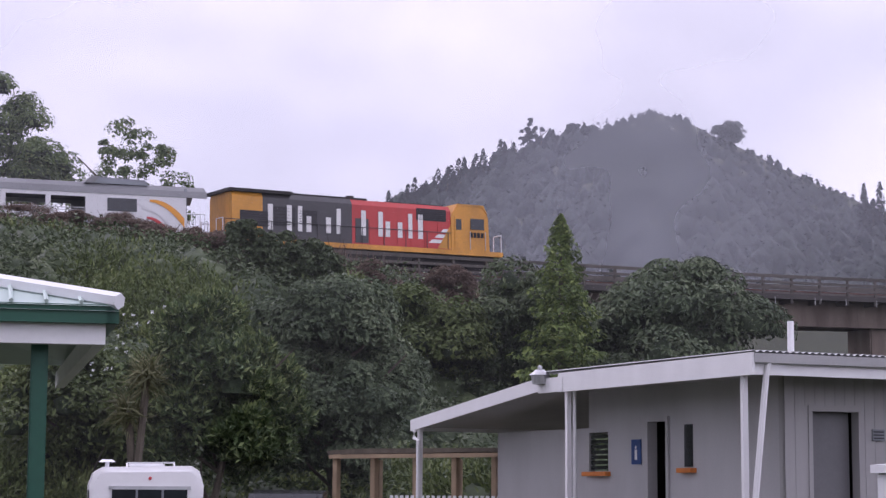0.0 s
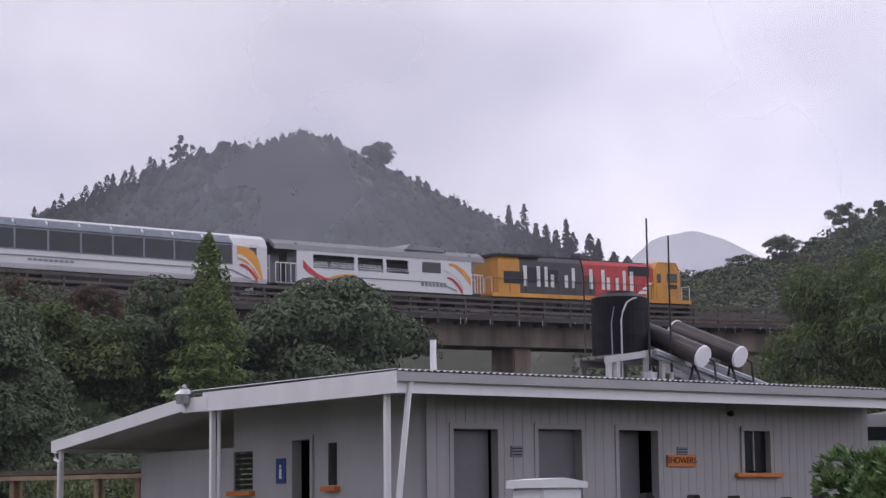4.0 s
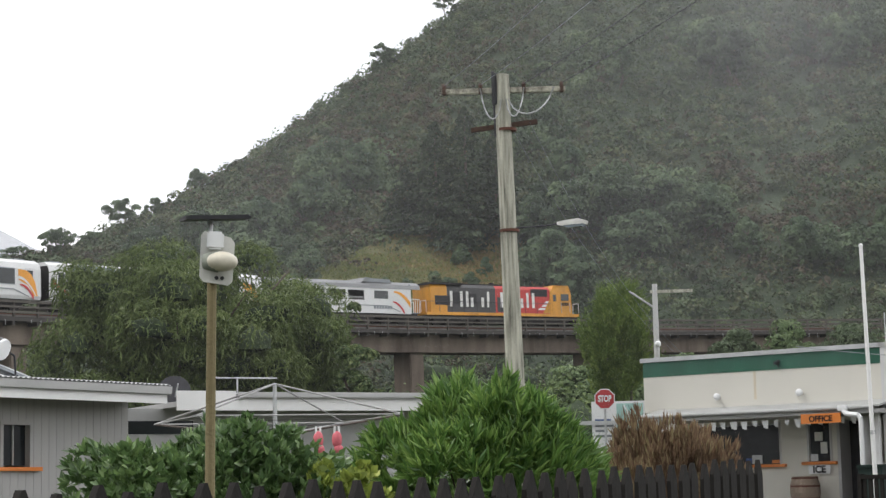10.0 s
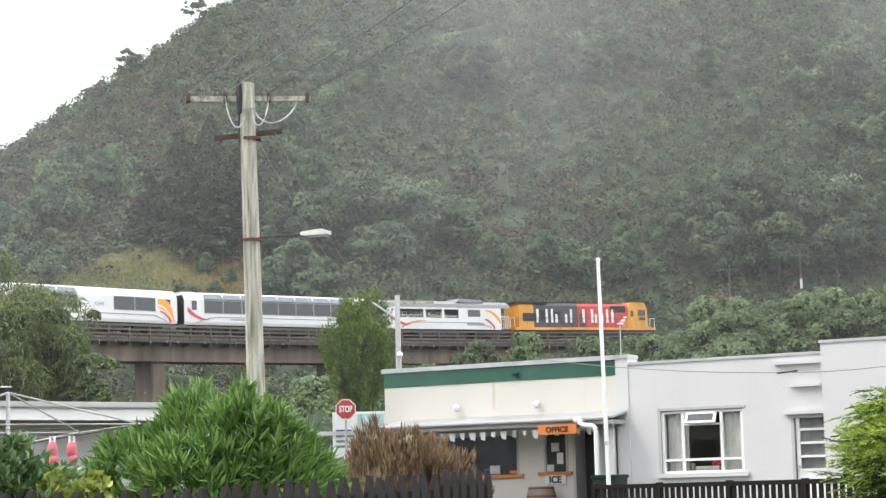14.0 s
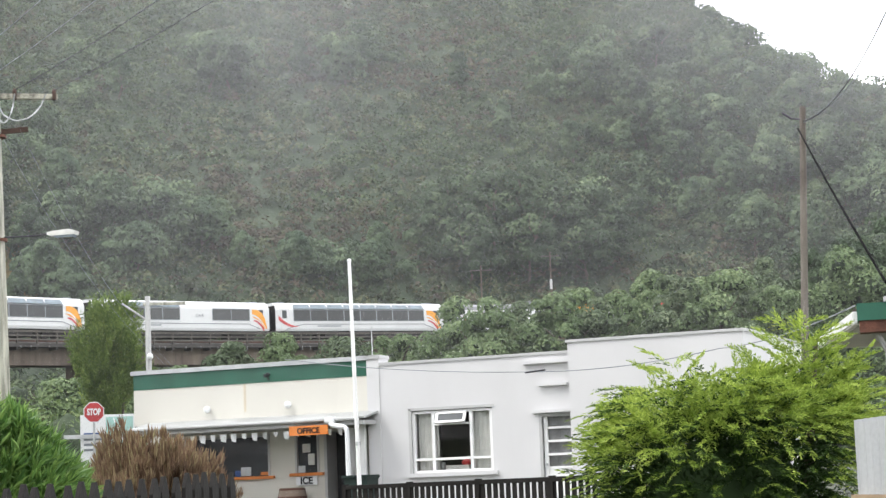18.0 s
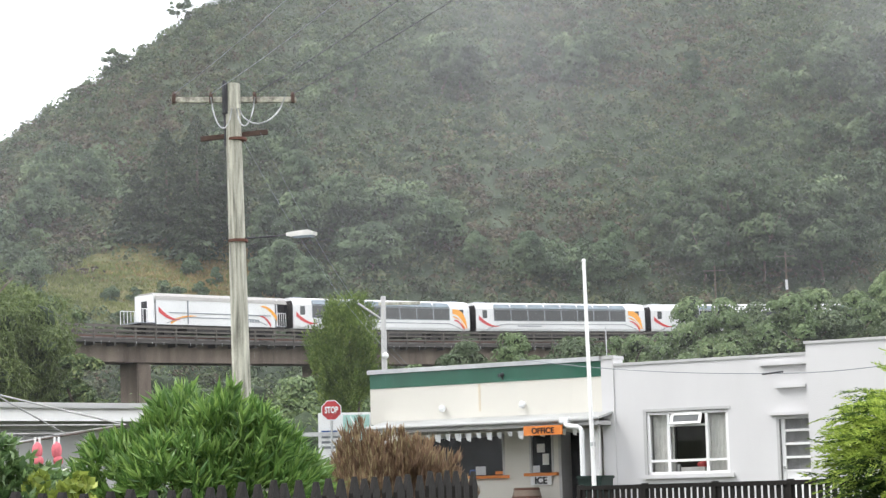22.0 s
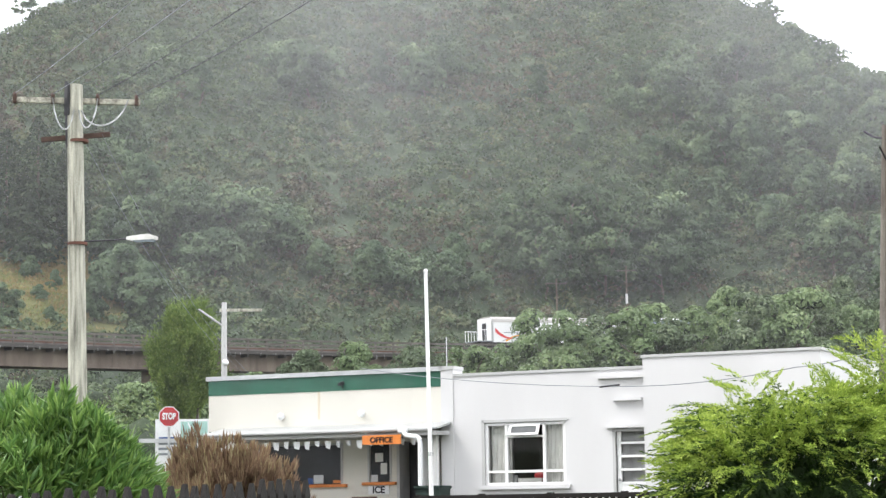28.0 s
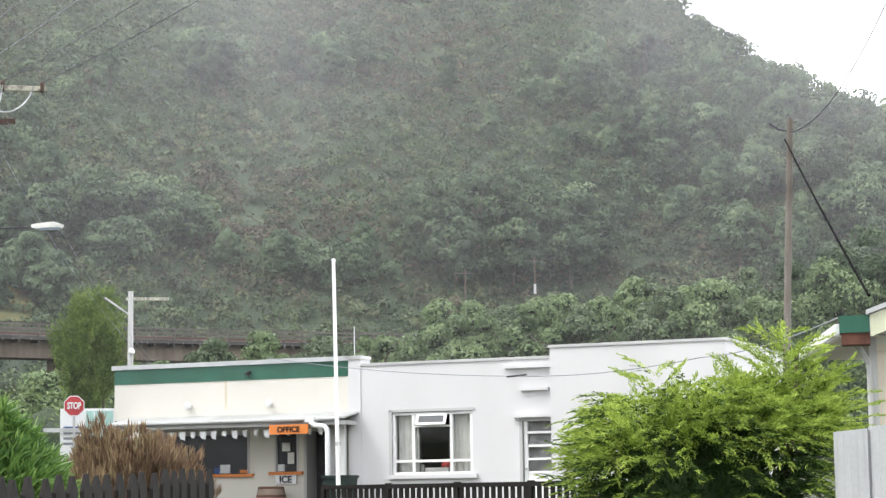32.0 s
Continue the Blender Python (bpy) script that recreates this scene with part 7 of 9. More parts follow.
def power_pole():
    base = Vector((24.98, 33.76, 0.9))
    t = thing("power_pole", Matrix.Translation(base), "grey weathered timber power pole with crossarms", "power pole")
    part("pole", timber_shaft((0.06, -0.05, -0.5), (-0.10, 0.08, 9.68), 0.21, 0.165), TIMBER_POLE, t)
    ax = math.degrees(math.atan2(-1.59, 2.16))
    m = pose(-0.10, 0.02, 9.36, 0, 0, ax)
    arm = part("crossarm", one(-1.36, 1.36, 0.15, 0.27, -0.06, 0.06, bevel=0.01), ARM_TIMBER, t, "split grey crossarm")
    arm.matrix_basis = m
    for x in (-1.3, -0.5, 0.45, 1.28):
        bm = bmesh.new()
        rod(bm, (x, 0.21, 0.05), (x, 0.21, 0.12), 0.035, 0.045, 10)
        rod(bm, (x, 0.21, 0.12), (x, 0.21, 0.17), 0.05, 0.03, 10)
        part("insulator", bm, RUST_DARK, arm)
        part("end_bolt", one(x - 0.05, x + 0.05, 0.135, 0.285, -0.07, 0.07, bevel=0.015), RUST_DARK, arm)
    arm2 = part("lower_crossarm", one(-0.75, 0.72, 0.17, 0.27, -0.05, 0.05), RUST_DARK, t, "rusty lower crossarm")
    arm2.matrix_basis = pose(-0.07, 0.04, 8.58, 0, -6, ax)
    part("pole_cap", rod(bmesh.new(), (-0.22, 0.16, 8.3), (-0.25, 0.18, 9.75), 0.035), DARK_STEEL, t)
    part("cable_guard", one(-0.32, -0.25, 0.05, 0.15, 9.0, 9.7), DARK_STEEL, t)
    for z in (6.2, 8.42):
        part("steel_band", rod(bmesh.new(), (-0.03, 0.02, z), (-0.03, 0.02, z + 0.06), 0.215, 0.212, 14), RUST, t)
    for x0, x1, s in ((-0.5, -0.05, 0.55), (0.05, 0.45, 0.5), (0.1, 1.1, 0.45)):
        pts = []
        for i in range(11):
            k = i / 10
            pts.append((x0 + (x1 - x0) * k, -0.2, -0.02 - s * (4 * k * (1 - k)) ** 0.7 - (0.25 * (1 - k) if x0 > 0 else 0.25 * k)))
        j = part("jumper", sweep(pts, 0.017), GALV, arm, smooth=True)
    # street lamp on its arm
    bm = tube(bmesh.new(), [(0.05, -0.1, 6.28), (0.5, -0.55, 6.30), (0.62, -0.95, 6.31)], 0.018, 8)
    la = part("lamp_arm", bm, DARK_STEEL, t)
    hd = part("lamp_head", prism(bmesh.new(), [(0, -0.03), (0.1, -0.05), (0.62, -0.05), (0.64, 0.02), (0.5, 0.07), (0.15, 0.05), (0, 0.03)], -0.11, 0.11), PLATE, la, "pale street lamp head")
    hd.matrix_basis = pose(0.60, -0.92, 6.30, 0, 0, -63)
    part("lamp_lens", prism(bmesh.new(), [(0.12, -0.05), (0.6, -0.05), (0.55, -0.10), (0.2, -0.10)], -0.09, 0.09), ROOF_GLASS, la).matrix_basis = hd.matrix_basis


power_pole()
ARM = Matrix.Translation((24.88, 33.78, 10.26)) @ pose(0, 0, 0, 0, 0, math.degrees(math.atan2(-1.59, 2.16)))
for x, e in ((-1.3, (5.6, -6.6, 10.9)), (-0.5, (6.6, -7.2, 10.9)), (0.45, (7.6, -7.8, 10.9)), (1.28, (8.6, -8.4, 10.9))):
    p = ARM @ Vector((x, 0.21, 0.14))
    wire("power_line", [tuple(p), e], 0.006 if x < 0 else 0.008, CAR_GREY if x < 0 else DARK_STEEL, 0.9, "grey overhead power line strung from the timber pole", "power lines")
for x in (0.1, 0.55):
    p = Matrix.Translation((24.9, 33.8, 9.48)) @ pose(0, 0, 0, 0, 0, -36.4) @ Vector((x, -0.15, 0))
    wire("service_wire", [tuple(p), tuple(OFFICE @ Vector((-5.2 + 0.3 * x, 0.1, 4.62)))], 0.0035, CAR_GREY, 0.5, "thin dark service wire running down to the office", "service wires")
wire("house_cable", [tuple(OFFICE @ Vector((-2.0, -0.1, 4.64))), (30.71, 24.04, 3.80), (30.29, 19.45, 3.90), (22.9, 12.6, 3.72)], 0.009, CAR_GREY, 0.10, "grey cable sagging across the white house front")
js = thing("cable_joint", pose(30.71, 24.04, 3.80, 0, 0, -90), "dark sleeve joining the cable before the house", "cable joint")
part("sleeve", rod(bmesh.new(), (-0.25, 0, 0.0), (0.25, 0, 0.02), 0.018, 0.018, 8), DARK_STEEL, js)

LICHEN_POLE = mat("lichen_marked_timber", (0.085, 0.062, 0.052), 0.9, 0, 0.4, 2.2, 0.6, 40, col2=(0.22, 0.20, 0.17), streak=0.6)
rp = thing("thin_power_pole", pose(38.9, 22.6, 0.8), "thin lichen-marked timber pole with a wire bracket", "power pole")
part("pole", rod(bmesh.new(), (-0.12, 0.2, 0), (0.12, -0.19, 9.15), 0.095, 0.072, 10), LICHEN_POLE, rp)
part("bracket", tube(bmesh.new(), [(0.12, -0.19, 8.85), (0.0, 0.05, 8.9), (-0.12, 0.22, 9.05)], 0.025), DARK_STEEL, rp)
wire("overhead_cable", [(39.0, 22.4, 9.62), (26.75, 13.59, 8.95), (14, 3.5, 10.5)], 0.013, DARK_STEEL, 0.45, "black overhead cable curving up from the thin pole", "overhead cables")
wire("overhead_cable", [(39.0, 22.4, 9.58), (26.9, 13.2, 9.15), (14, 2.8, 10.9)], 0.008, CAR_GREY, 0.4, "black overhead cable curving up from the thin pole", "overhead cables")
CABLE_BLACK = mat("matt_black_cable", (0.004, 0.004, 0.004), 0.95, 0, 0.2, 3, spec=0.03)
wire("lead_in_cable", [(38.9, 22.5, 9.45), (23.86, 12.64, 4.08)], 0.021, CABLE_BLACK, 0.05, "thick black lead-in cable dropping to the house")

wp = thing("white_concrete_pole", pose(39.1, 45.5, 1.5), "white concrete pole with a crossarm and small brackets", "power pole")
part("pole", rod(bmesh.new(), (0, 0, 0), (0, 0, 6.25), 0.105, 0.08, 12), GREY_WHITE, wp)
ca = part("crossarm", one(-0.15, 1.15, -0.05, 0.05, 5.97, 6.06), TIMBER_POLE, wp)
ca.matrix_basis = pose(0, 0, 0, 0, 0, -41)
part("brace", rod(bmesh.new(), (-0.6, 0.5, 6.05), (0, 0, 5.5), 0.03), GREY_WHITE, wp)
part("insulator", ball(bmesh.new(), (-0.05, -0.12, 4.4), 0.10, 2), PLASTIC_WHITE, wp)
for x, y, top in ((146.6, 120.9, 23.3), (158.8, 121.6, 25.6)):
    g = height(x, y)
    fp = thing("distant_power_pole", pose(x, y, g), "small grey pole with a crossarm below the hill", "power pole", "poles below the hill")
    part("pole", rod(bmesh.new(), (0, 0, 0), (0, 0, top - g), 0.11, 0.08, 8), BARK, fp)
    part("crossarm", one(-1.0, 1.0, -0.06, 0.06, top - g - 0.52, top - g - 0.42), RAIL_TIMBER, fp).matrix_basis = pose(0, 0, 0, 0, 0, -45)
    if top > 25:
        part("marker_sleeve", rod(bmesh.new(), (0, 0, top - g - 3.9), (0, 0, top - g - 2.9), 0.13, 0.13, 10), GREY_WHITE, fp, "pale marker sleeve")

# stop sign and map board at the road corner
STOP_RED = mat("stop_sign_red", (0.42, 0.03, 0.035), 0.4, 0, 0.15, 6)
FACE = math.degrees(math.atan2(37.16, 30.38)) - 90
st = thing("stop_sign", pose(30.27, 37.25, 0.87, 0, 0, FACE), "red octagonal stop sign with white lettering on a post", "road sign")
bm = rod(bmesh.new(), (0, 0, 2.85), (0, 0.012, 2.85), 0.265, 0.265, 8)
bmesh.ops.rotate(bm, cent=(0, 0, 2.85), matrix=Matrix.Rotation(radians(22.5), 3, "Y"), verts=bm.verts)
part("rim", bm, PLASTIC_WHITE, st)
bm = rod(bmesh.new(), (0, -0.008, 2.85), (0, 0.0, 2.85), 0.243, 0.243, 8)
bmesh.ops.rotate(bm, cent=(0, 0, 2.85), matrix=Matrix.Rotation(radians(22.5), 3, "Y"), verts=bm.verts)
part("face", bm, STOP_RED, st)
lettering("sign_lettering", "STOP", 0.142, PLASTIC_WHITE, st, pose(0, -0.035, 2.85) @ Matrix.Diagonal((0.95, 1, 1.5, 1)), bold=0.005)
part("post", rod(bmesh.new(), (0, 0.04, 0), (0, 0.04, 3.1), 0.03), GALV, st)
TEAL = mat("map_teal", (0.36, 0.58, 0.54), 0.5, 0, 0.15, 3)
mp = thing("map_board", pose(31.1, 37.85, 0.9, 0, 0, FACE), "white notice board with a pale teal map and bars of text", "sign")
part("board", one(-0.60, 0.72, -0.02, 0.02, 1.5, 2.80), PLASTIC_WHITE, mp)
part("map_field", one(0.02, 0.68, -0.03, -0.022, 1.9, 2.74), TEAL, mp)
part("map_river", ribbon(bmesh.new(), arc(0.2, 2.7, 0.5, 1.95, 0.06), -0.036, 0.04, 0.06), PLASTIC_WHITE, mp)
part("map_edge", ribbon(bmesh.new(), arc(0.3, 2.7, 0.62, 1.95, 0.06), -0.036, 0.012, 0.02), GREEN_PAINT, mp)
for i, wd in enumerate((0.4, 0.46, 0.3, 0.42)):
    part("text_bar", one(-0.52, -0.52 + wd, -0.028, -0.021, 2.30 - 0.13 * i, 2.36 - 0.13 * i), CAR_GREY if i else BLUE, mp)
for x in (-0.45, 0.55):
    part("leg", one(x - 0.05, x + 0.05, 0.02, 0.12, 0, 2.7), GREY_WHITE, mp)
part("street_plate", one(-1.0, 0.05, -0.12, -0.10, 2.22, 2.32), GALV, mp)

# open shelter with a green-edged roof
sh = thing("picnic_shelter", pose(-1.38, 11.92, 0, 0, 0, 11), "open shelter with pale iron hip roof and green posts", "shelter")
ROOFIRON = mat("pale_green_roof_iron", (0.46, 0.56, 0.52), 0.45, 0.2, 0.12, 1.5)
part("beam", one(-5.5, -0.05, -0.03, 0.06, 2.40, 2.53), WHITE_PAINT, sh)
part("fascia", one(-5.5, 0.0, -0.10, -0.03, 2.52, 2.63), GREEN_PAINT, sh)
part("side_fascia", one(-0.05, 0.02, -0.10, 5.0, 2.52, 2.63), GREEN_PAINT, sh)
part("side_beam", one(-0.12, -0.05, 0.06, 5.0, 2.40, 2.53), WHITE_PAINT, sh)
v = [(0.02, -0.12, 2.62), (-5.5, -0.12, 2.62), (-5.5, 2.5, 3.25), (-2.6, 2.5, 3.25), (0.02, 5.0, 2.62), (-5.5, 5.0, 2.62)]
part("roof", (v + [(x, y, z - 0.03) for x, y, z in v], [(0, 3, 2, 1), (0, 4, 3), (3, 4, 5, 2), (6, 7, 8, 9), (6, 9, 10), (9, 8, 11, 10)]), ROOFIRON, sh)
for i in range(26):
    x = -0.2 - 0.2 * i
    k = min(1.0, -x / 2.62)
    part("roof_rib", tube(bmesh.new(), [(x, -0.12, 2.64), (x, -0.12 + 2.6 * k, 2.64 + 0.63 * k)], 0.014, 5), ROOFIRON, sh)
part("hip_cap", tube(bmesh.new(), [(0.02, -0.12, 2.65), (-2.6, 2.5, 3.28)], 0.05, 6), PLASTIC_WHITE, sh)
part("post", one(-0.47, -0.37, 0.15, 0.25, -0.3, 2.42, bevel=0.01), GREEN_PAINT, sh)
part("post", one(-0.78, -0.70, -0.02, 0.06, -0.3, 2.42, bevel=0.01), GREY_WHITE, sh)
for x in (-3.0, -5.3):
    part("post", one(x - 0.05, x + 0.05, 0.15, 0.25, -0.3, 2.42), GREEN_PAINT, sh)

# caravan
VAN_WHITE = mat("glossy_white_fibreglass", (0.88, 0.88, 0.88), 0.25, 0, 0.04, 2, 0.0)
cv = thing("caravan", pose(-3.72, 36.4, -0.55, 0, 0, 8), "white caravan with a three-pane rear window", "caravan")
o = [(-1.0, 0.45), (-1.02, 2.2), (-0.94, 2.44), (-0.8, 2.52), (0.8, 2.55), (0.94, 2.46), (1.02, 2.2), (1.0, 0.45)]
body = part("body", prism(bmesh.new(), o, -0.6, 4.6), VAN_WHITE, cv)
part("rear_panel", prism(bmesh.new(), [(-0.95, 0.5), (-0.97, 2.15), (-0.82, 2.42), (0.82, 2.45), (0.97, 2.15), (0.95, 0.5)], -0.72, -0.58), VAN_WHITE, cv)
wn_ = part("rear_window", one(-0.62, 0.72, -0.76, -0.715, 1.5, 2.12), DARK_GLASS, cv)
for x in (-0.18, 0.28):
    part("window_bar", one(x - 0.02, x + 0.02, -0.775, -0.75, 1.5, 2.12), CAR_GREY, wn_)
part("window_rim", box(one(-0.68, 0.78, -0.75, -0.717, 2.12, 2.18), -0.68, 0.78, -0.75, -0.717, 1.44, 1.5), GALV, cv)
part("side_window", one(-1.035, -1.0, 0.0, 0.7, 1.4, 2.1), DARK_GLASS, cv)
part("marker_lamp", ball(bmesh.new(), (0.05, -0.73, 2.32), 0.035, 1), SWOOSH_RED, cv)
part("roof_hatch", one(-0.3, 0.35, 0.3, 0.9, 2.52, 2.62, bevel=0.03), PLASTIC_WHITE, cv)
part("roof_rail", tube(bmesh.new(), [(-0.35, -0.3, 2.52), (-0.35, -0.2, 2.6), (0.5, -0.2, 2.61), (0.5, -0.3, 2.53)], 0.015), GALV, cv)
bm = rod(bmesh.new(), (-0.7, 0.4, 2.5), (-0.7, 0.4, 2.62), 0.04, 0.04)
rod(bm, (-0.7, 0.4, 2.62), (-0.7, 0.4, 2.67), 0.16, 0.10, 14)
part("roof_aerial", bm, PLASTIC_WHITE, cv)
for x in (-0.95, 0.95):
    part("wheel", rod(bmesh.new(), (x - 0.09, 2.0, 0.32), (x + 0.09, 2.0, 0.32), 0.32, 0.32, 18), BLACK_PLASTIC, cv)

# dark car behind it
CAR_PAINT = mat("dark_grey_car_paint", (0.03, 0.032, 0.036), 0.25, 0.3, 0.15, 1)
ca = thing("parked_car", pose(-1.3, 44.8, 0.08, 0, 0, 84), "dark grey parked car with rounded roof", "car")
o = [(-2.1, 0.35), (-2.15, 0.8), (-1.6, 0.95), (-0.9, 1.42), (-0.2, 1.5), (0.7, 1.42), (1.5, 0.98), (2.1, 0.85), (2.15, 0.4)]
bm = prism(bmesh.new(), o, -0.82, 0.82)
part("body", bm, CAR_PAINT, ca)
for sgn in (-1, 1):
    y = sgn * 0.825
    part("side_window", prism(bmesh.new(), [(-1.4, 1.0), (-0.85, 1.36), (-0.15, 1.42), (0.6, 1.36), (1.25, 1.0)], y - 0.008, y + 0.008), DARK_GLASS, ca)
part("rear_window", prism(bmesh.new(), [(-1.57, 1.0), (-0.95, 1.42), (-0.93, 1.40), (-1.55, 0.98)], -0.7, 0.7), DARK_GLASS, ca)
part("windscreen", prism(bmesh.new(), [(1.45, 1.03), (0.75, 1.43), (0.73, 1.41), (1.43, 1.01)], -0.7, 0.7), DARK_GLASS, ca)
for x in (-1.35, 1.35):
    for y in (-0.78, 0.78):
        w_ = part("wheel", rod(bmesh.new(), (x, y - 0.1, 0.31), (x, y + 0.1, 0.31), 0.31, 0.31, 18), BLACK_PLASTIC, ca)
        part("rim", rod(bmesh.new(), (x, y - 0.105, 0.31), (x, y + 0.105, 0.31), 0.19, 0.19, 12), GALV, w_)

# timber deck frame behind the block
pg = thing("timber_pergola", pose(1.35, 43.6, 0.3, 0, 0, -42), "raw timber pergola frame with a sagging slab roof", "pergola")
part("roof_beam", prism(bmesh.new(), [(-2.4, 2.10), (2.6, 2.12), (2.6, 2.20), (-1.6, 2.22), (-2.4, 2.18)], -0.1, 1.6), BARK, pg, "weathered slab roof")
part("front_beam", one(-2.3, 2.6, -0.16, -0.08, 2.00, 2.09), RAW_TIMBER, pg)
for x in (-2.2, -1.05, 0.2, 1.3, 2.4):
    part("post", one(x - 0.07, x + 0.07, -0.07, 0.07, -0.3, 2.1, bevel=0.01), RAW_TIMBER, pg)
    part("post", one(x - 0.07, x + 0.07, 1.4, 1.54, -0.3, 2.0, bevel=0.01), RAW_TIMBER, pg)
part("hand_rail", one(-2.3, 2.6, -0.06, 0.06, 0.86, 0.98), RAW_TIMBER, pg)
wf = thing("white_paling_fence", pose(2.1, 40.8, 0.2, 0, 0, -40), "low white paling fence behind the block", "fence", kind="structure")
for i in range(24):
    plank("paling", WHITE_PAINT, wf, -1.6 + 0.14 * i, -1.52 + 0.14 * i, -0.01, 0.01, 0.1, 1.28)
plank("rail", WHITE_PAINT, wf, -1.6, 1.8, 0.01, 0.05, 0.9, 1.0)

# house on the right and its iron fence
HOUSE = pose(22.96, 12.2, 0, 0, 0, -62)
WEATHERBOARD = mat("cream_weatherboard", (0.60, 0.54, 0.45), 0.6, 0, 0.08, 1.5, 0.1, 30, spread=0.2)
hs = thing("weatherboard_house", HOUSE, "cream weatherboard house with a low gable and green box gutter", "house")
wl_ = part("wall", one(0.05, 7, 0.1, 0.3, 0.6, 3.45), WEATHERBOARD, hs)
for i in range(13):
    z = 0.8 + 0.205 * i
    bm = prism(bmesh.new(), [(0.0, 0), (0.03, 0.0), (0.008, 0.205), (0.0, 0.205)], 0.05, 7.0)
    b = part("weatherboard", bm, WEATHERBOARD, wl_)
    b.matrix_basis = pose(0, 0.1, z) @ Matrix(((0, 1, 0, 0), (-1, 0, 0, 0), (0, 0, 1, 0), (0, 0, 0, 1)))
part("corner_board", one(0.0, 0.1, 0.04, 0.16, 0.6, 3.45), GREY_WHITE, hs)
part("box_gutter", one(-0.36, 0.02, -0.38, 0.0, 3.48, 3.70), GREEN_PAINT, hs, "dark green box gutter")
part("gutter_base", one(-0.34, 0.02, -0.36, 0.0, 3.33, 3.48), RUST, hs)
part("barge_board", prism(bmesh.new(), [(0.03, 3.42), (3.6, 4.72), (3.6, 5.0), (0.03, 3.70)], -0.40, -0.32), mat("mossy_cream_paint", (0.56, 0.57, 0.42), 0.6, 0, 0.2, 3, 0.1, 30, streak=0.5), hs)
part("gable_lining", prism(bmesh.new(), [(0.03, 3.40), (3.6, 4.68), (7.1, 3.40), (7.1, 3.35), (0.03, 3.35)], 0.08, 0.3), CREAM_WALL, hs)
part("soffit", prism(bmesh.new(), [(0.1, 3.5), (3.6, 4.78), (3.6, 4.82), (0.1, 3.54)], -0.36, 0.1), CREAM_WALL, hs)
part("roof", prism(bmesh.new(), [(-0.02, 3.70), (3.6, 5.0), (7.4, 3.62), (7.4, 3.68), (3.6, 5.07), (-0.02, 3.76)], -0.44, 7.0), IRON_ROOF, hs)
part("side_wall", one(0.05, 0.2, 0.3, 7.0, 0.6, 3.45), WEATHERBOARD, hs)
EAVE = pose(-0.36, 0.0, 3.56, 0, 0, 7.5)
part("side_gutter", one(-0.07, 0.05, 0, 4.9, -0.10, 0.07, bevel=0.02), WHITE_PAINT, hs).matrix_basis = EAVE
part("side_soffit", one(0.06, 0.95, 0.05, 4.9, -0.09, -0.06), GREY_WHITE, hs).matrix_basis = EAVE
part("downpipe", tube(bmesh.new(), [(-0.25, -0.1, 3.45), (-0.1, 0.0, 3.28), (0.0, 0.03, 3.1), (0.0, 0.03, 0.6)], 0.04, 8), GREY_WHITE, hs)
cf = thing("iron_fence", pose(12.83, 7.17, 0.4, 0, 0, -135), "pale grey corrugated iron fence sheets", "fence", kind="structure")
for i in range(5):
    v, f = corrugated(0, 0.82, 0, 1.53 + 0.012 * i, 0, 0, 0.15, 0.012)
    v = [(x, z, y) for x, y, z in v]
    s_ = part("iron_sheet", (v, f), mat("pale_fence_iron" if i == 0 else "pale_fence_iron_b", (0.40, 0.41, 0.42), 0.55, 0.1, 0.22, 1.5, 0.05, streak=0.6), cf)
    s_.matrix_basis = pose(0.8 * i, 0.012 * (i % 2), 0)
part("fence_rail", one(0, 4.0, -0.06, -0.02, 0.9, 1.0), RAW_TIMBER, cf)
for i in range(20):
    part("screw", ball(bmesh.new(), (0.04 + 0.2 * i, 0.03, 1.06), 0.014, 1), GALV, cf)


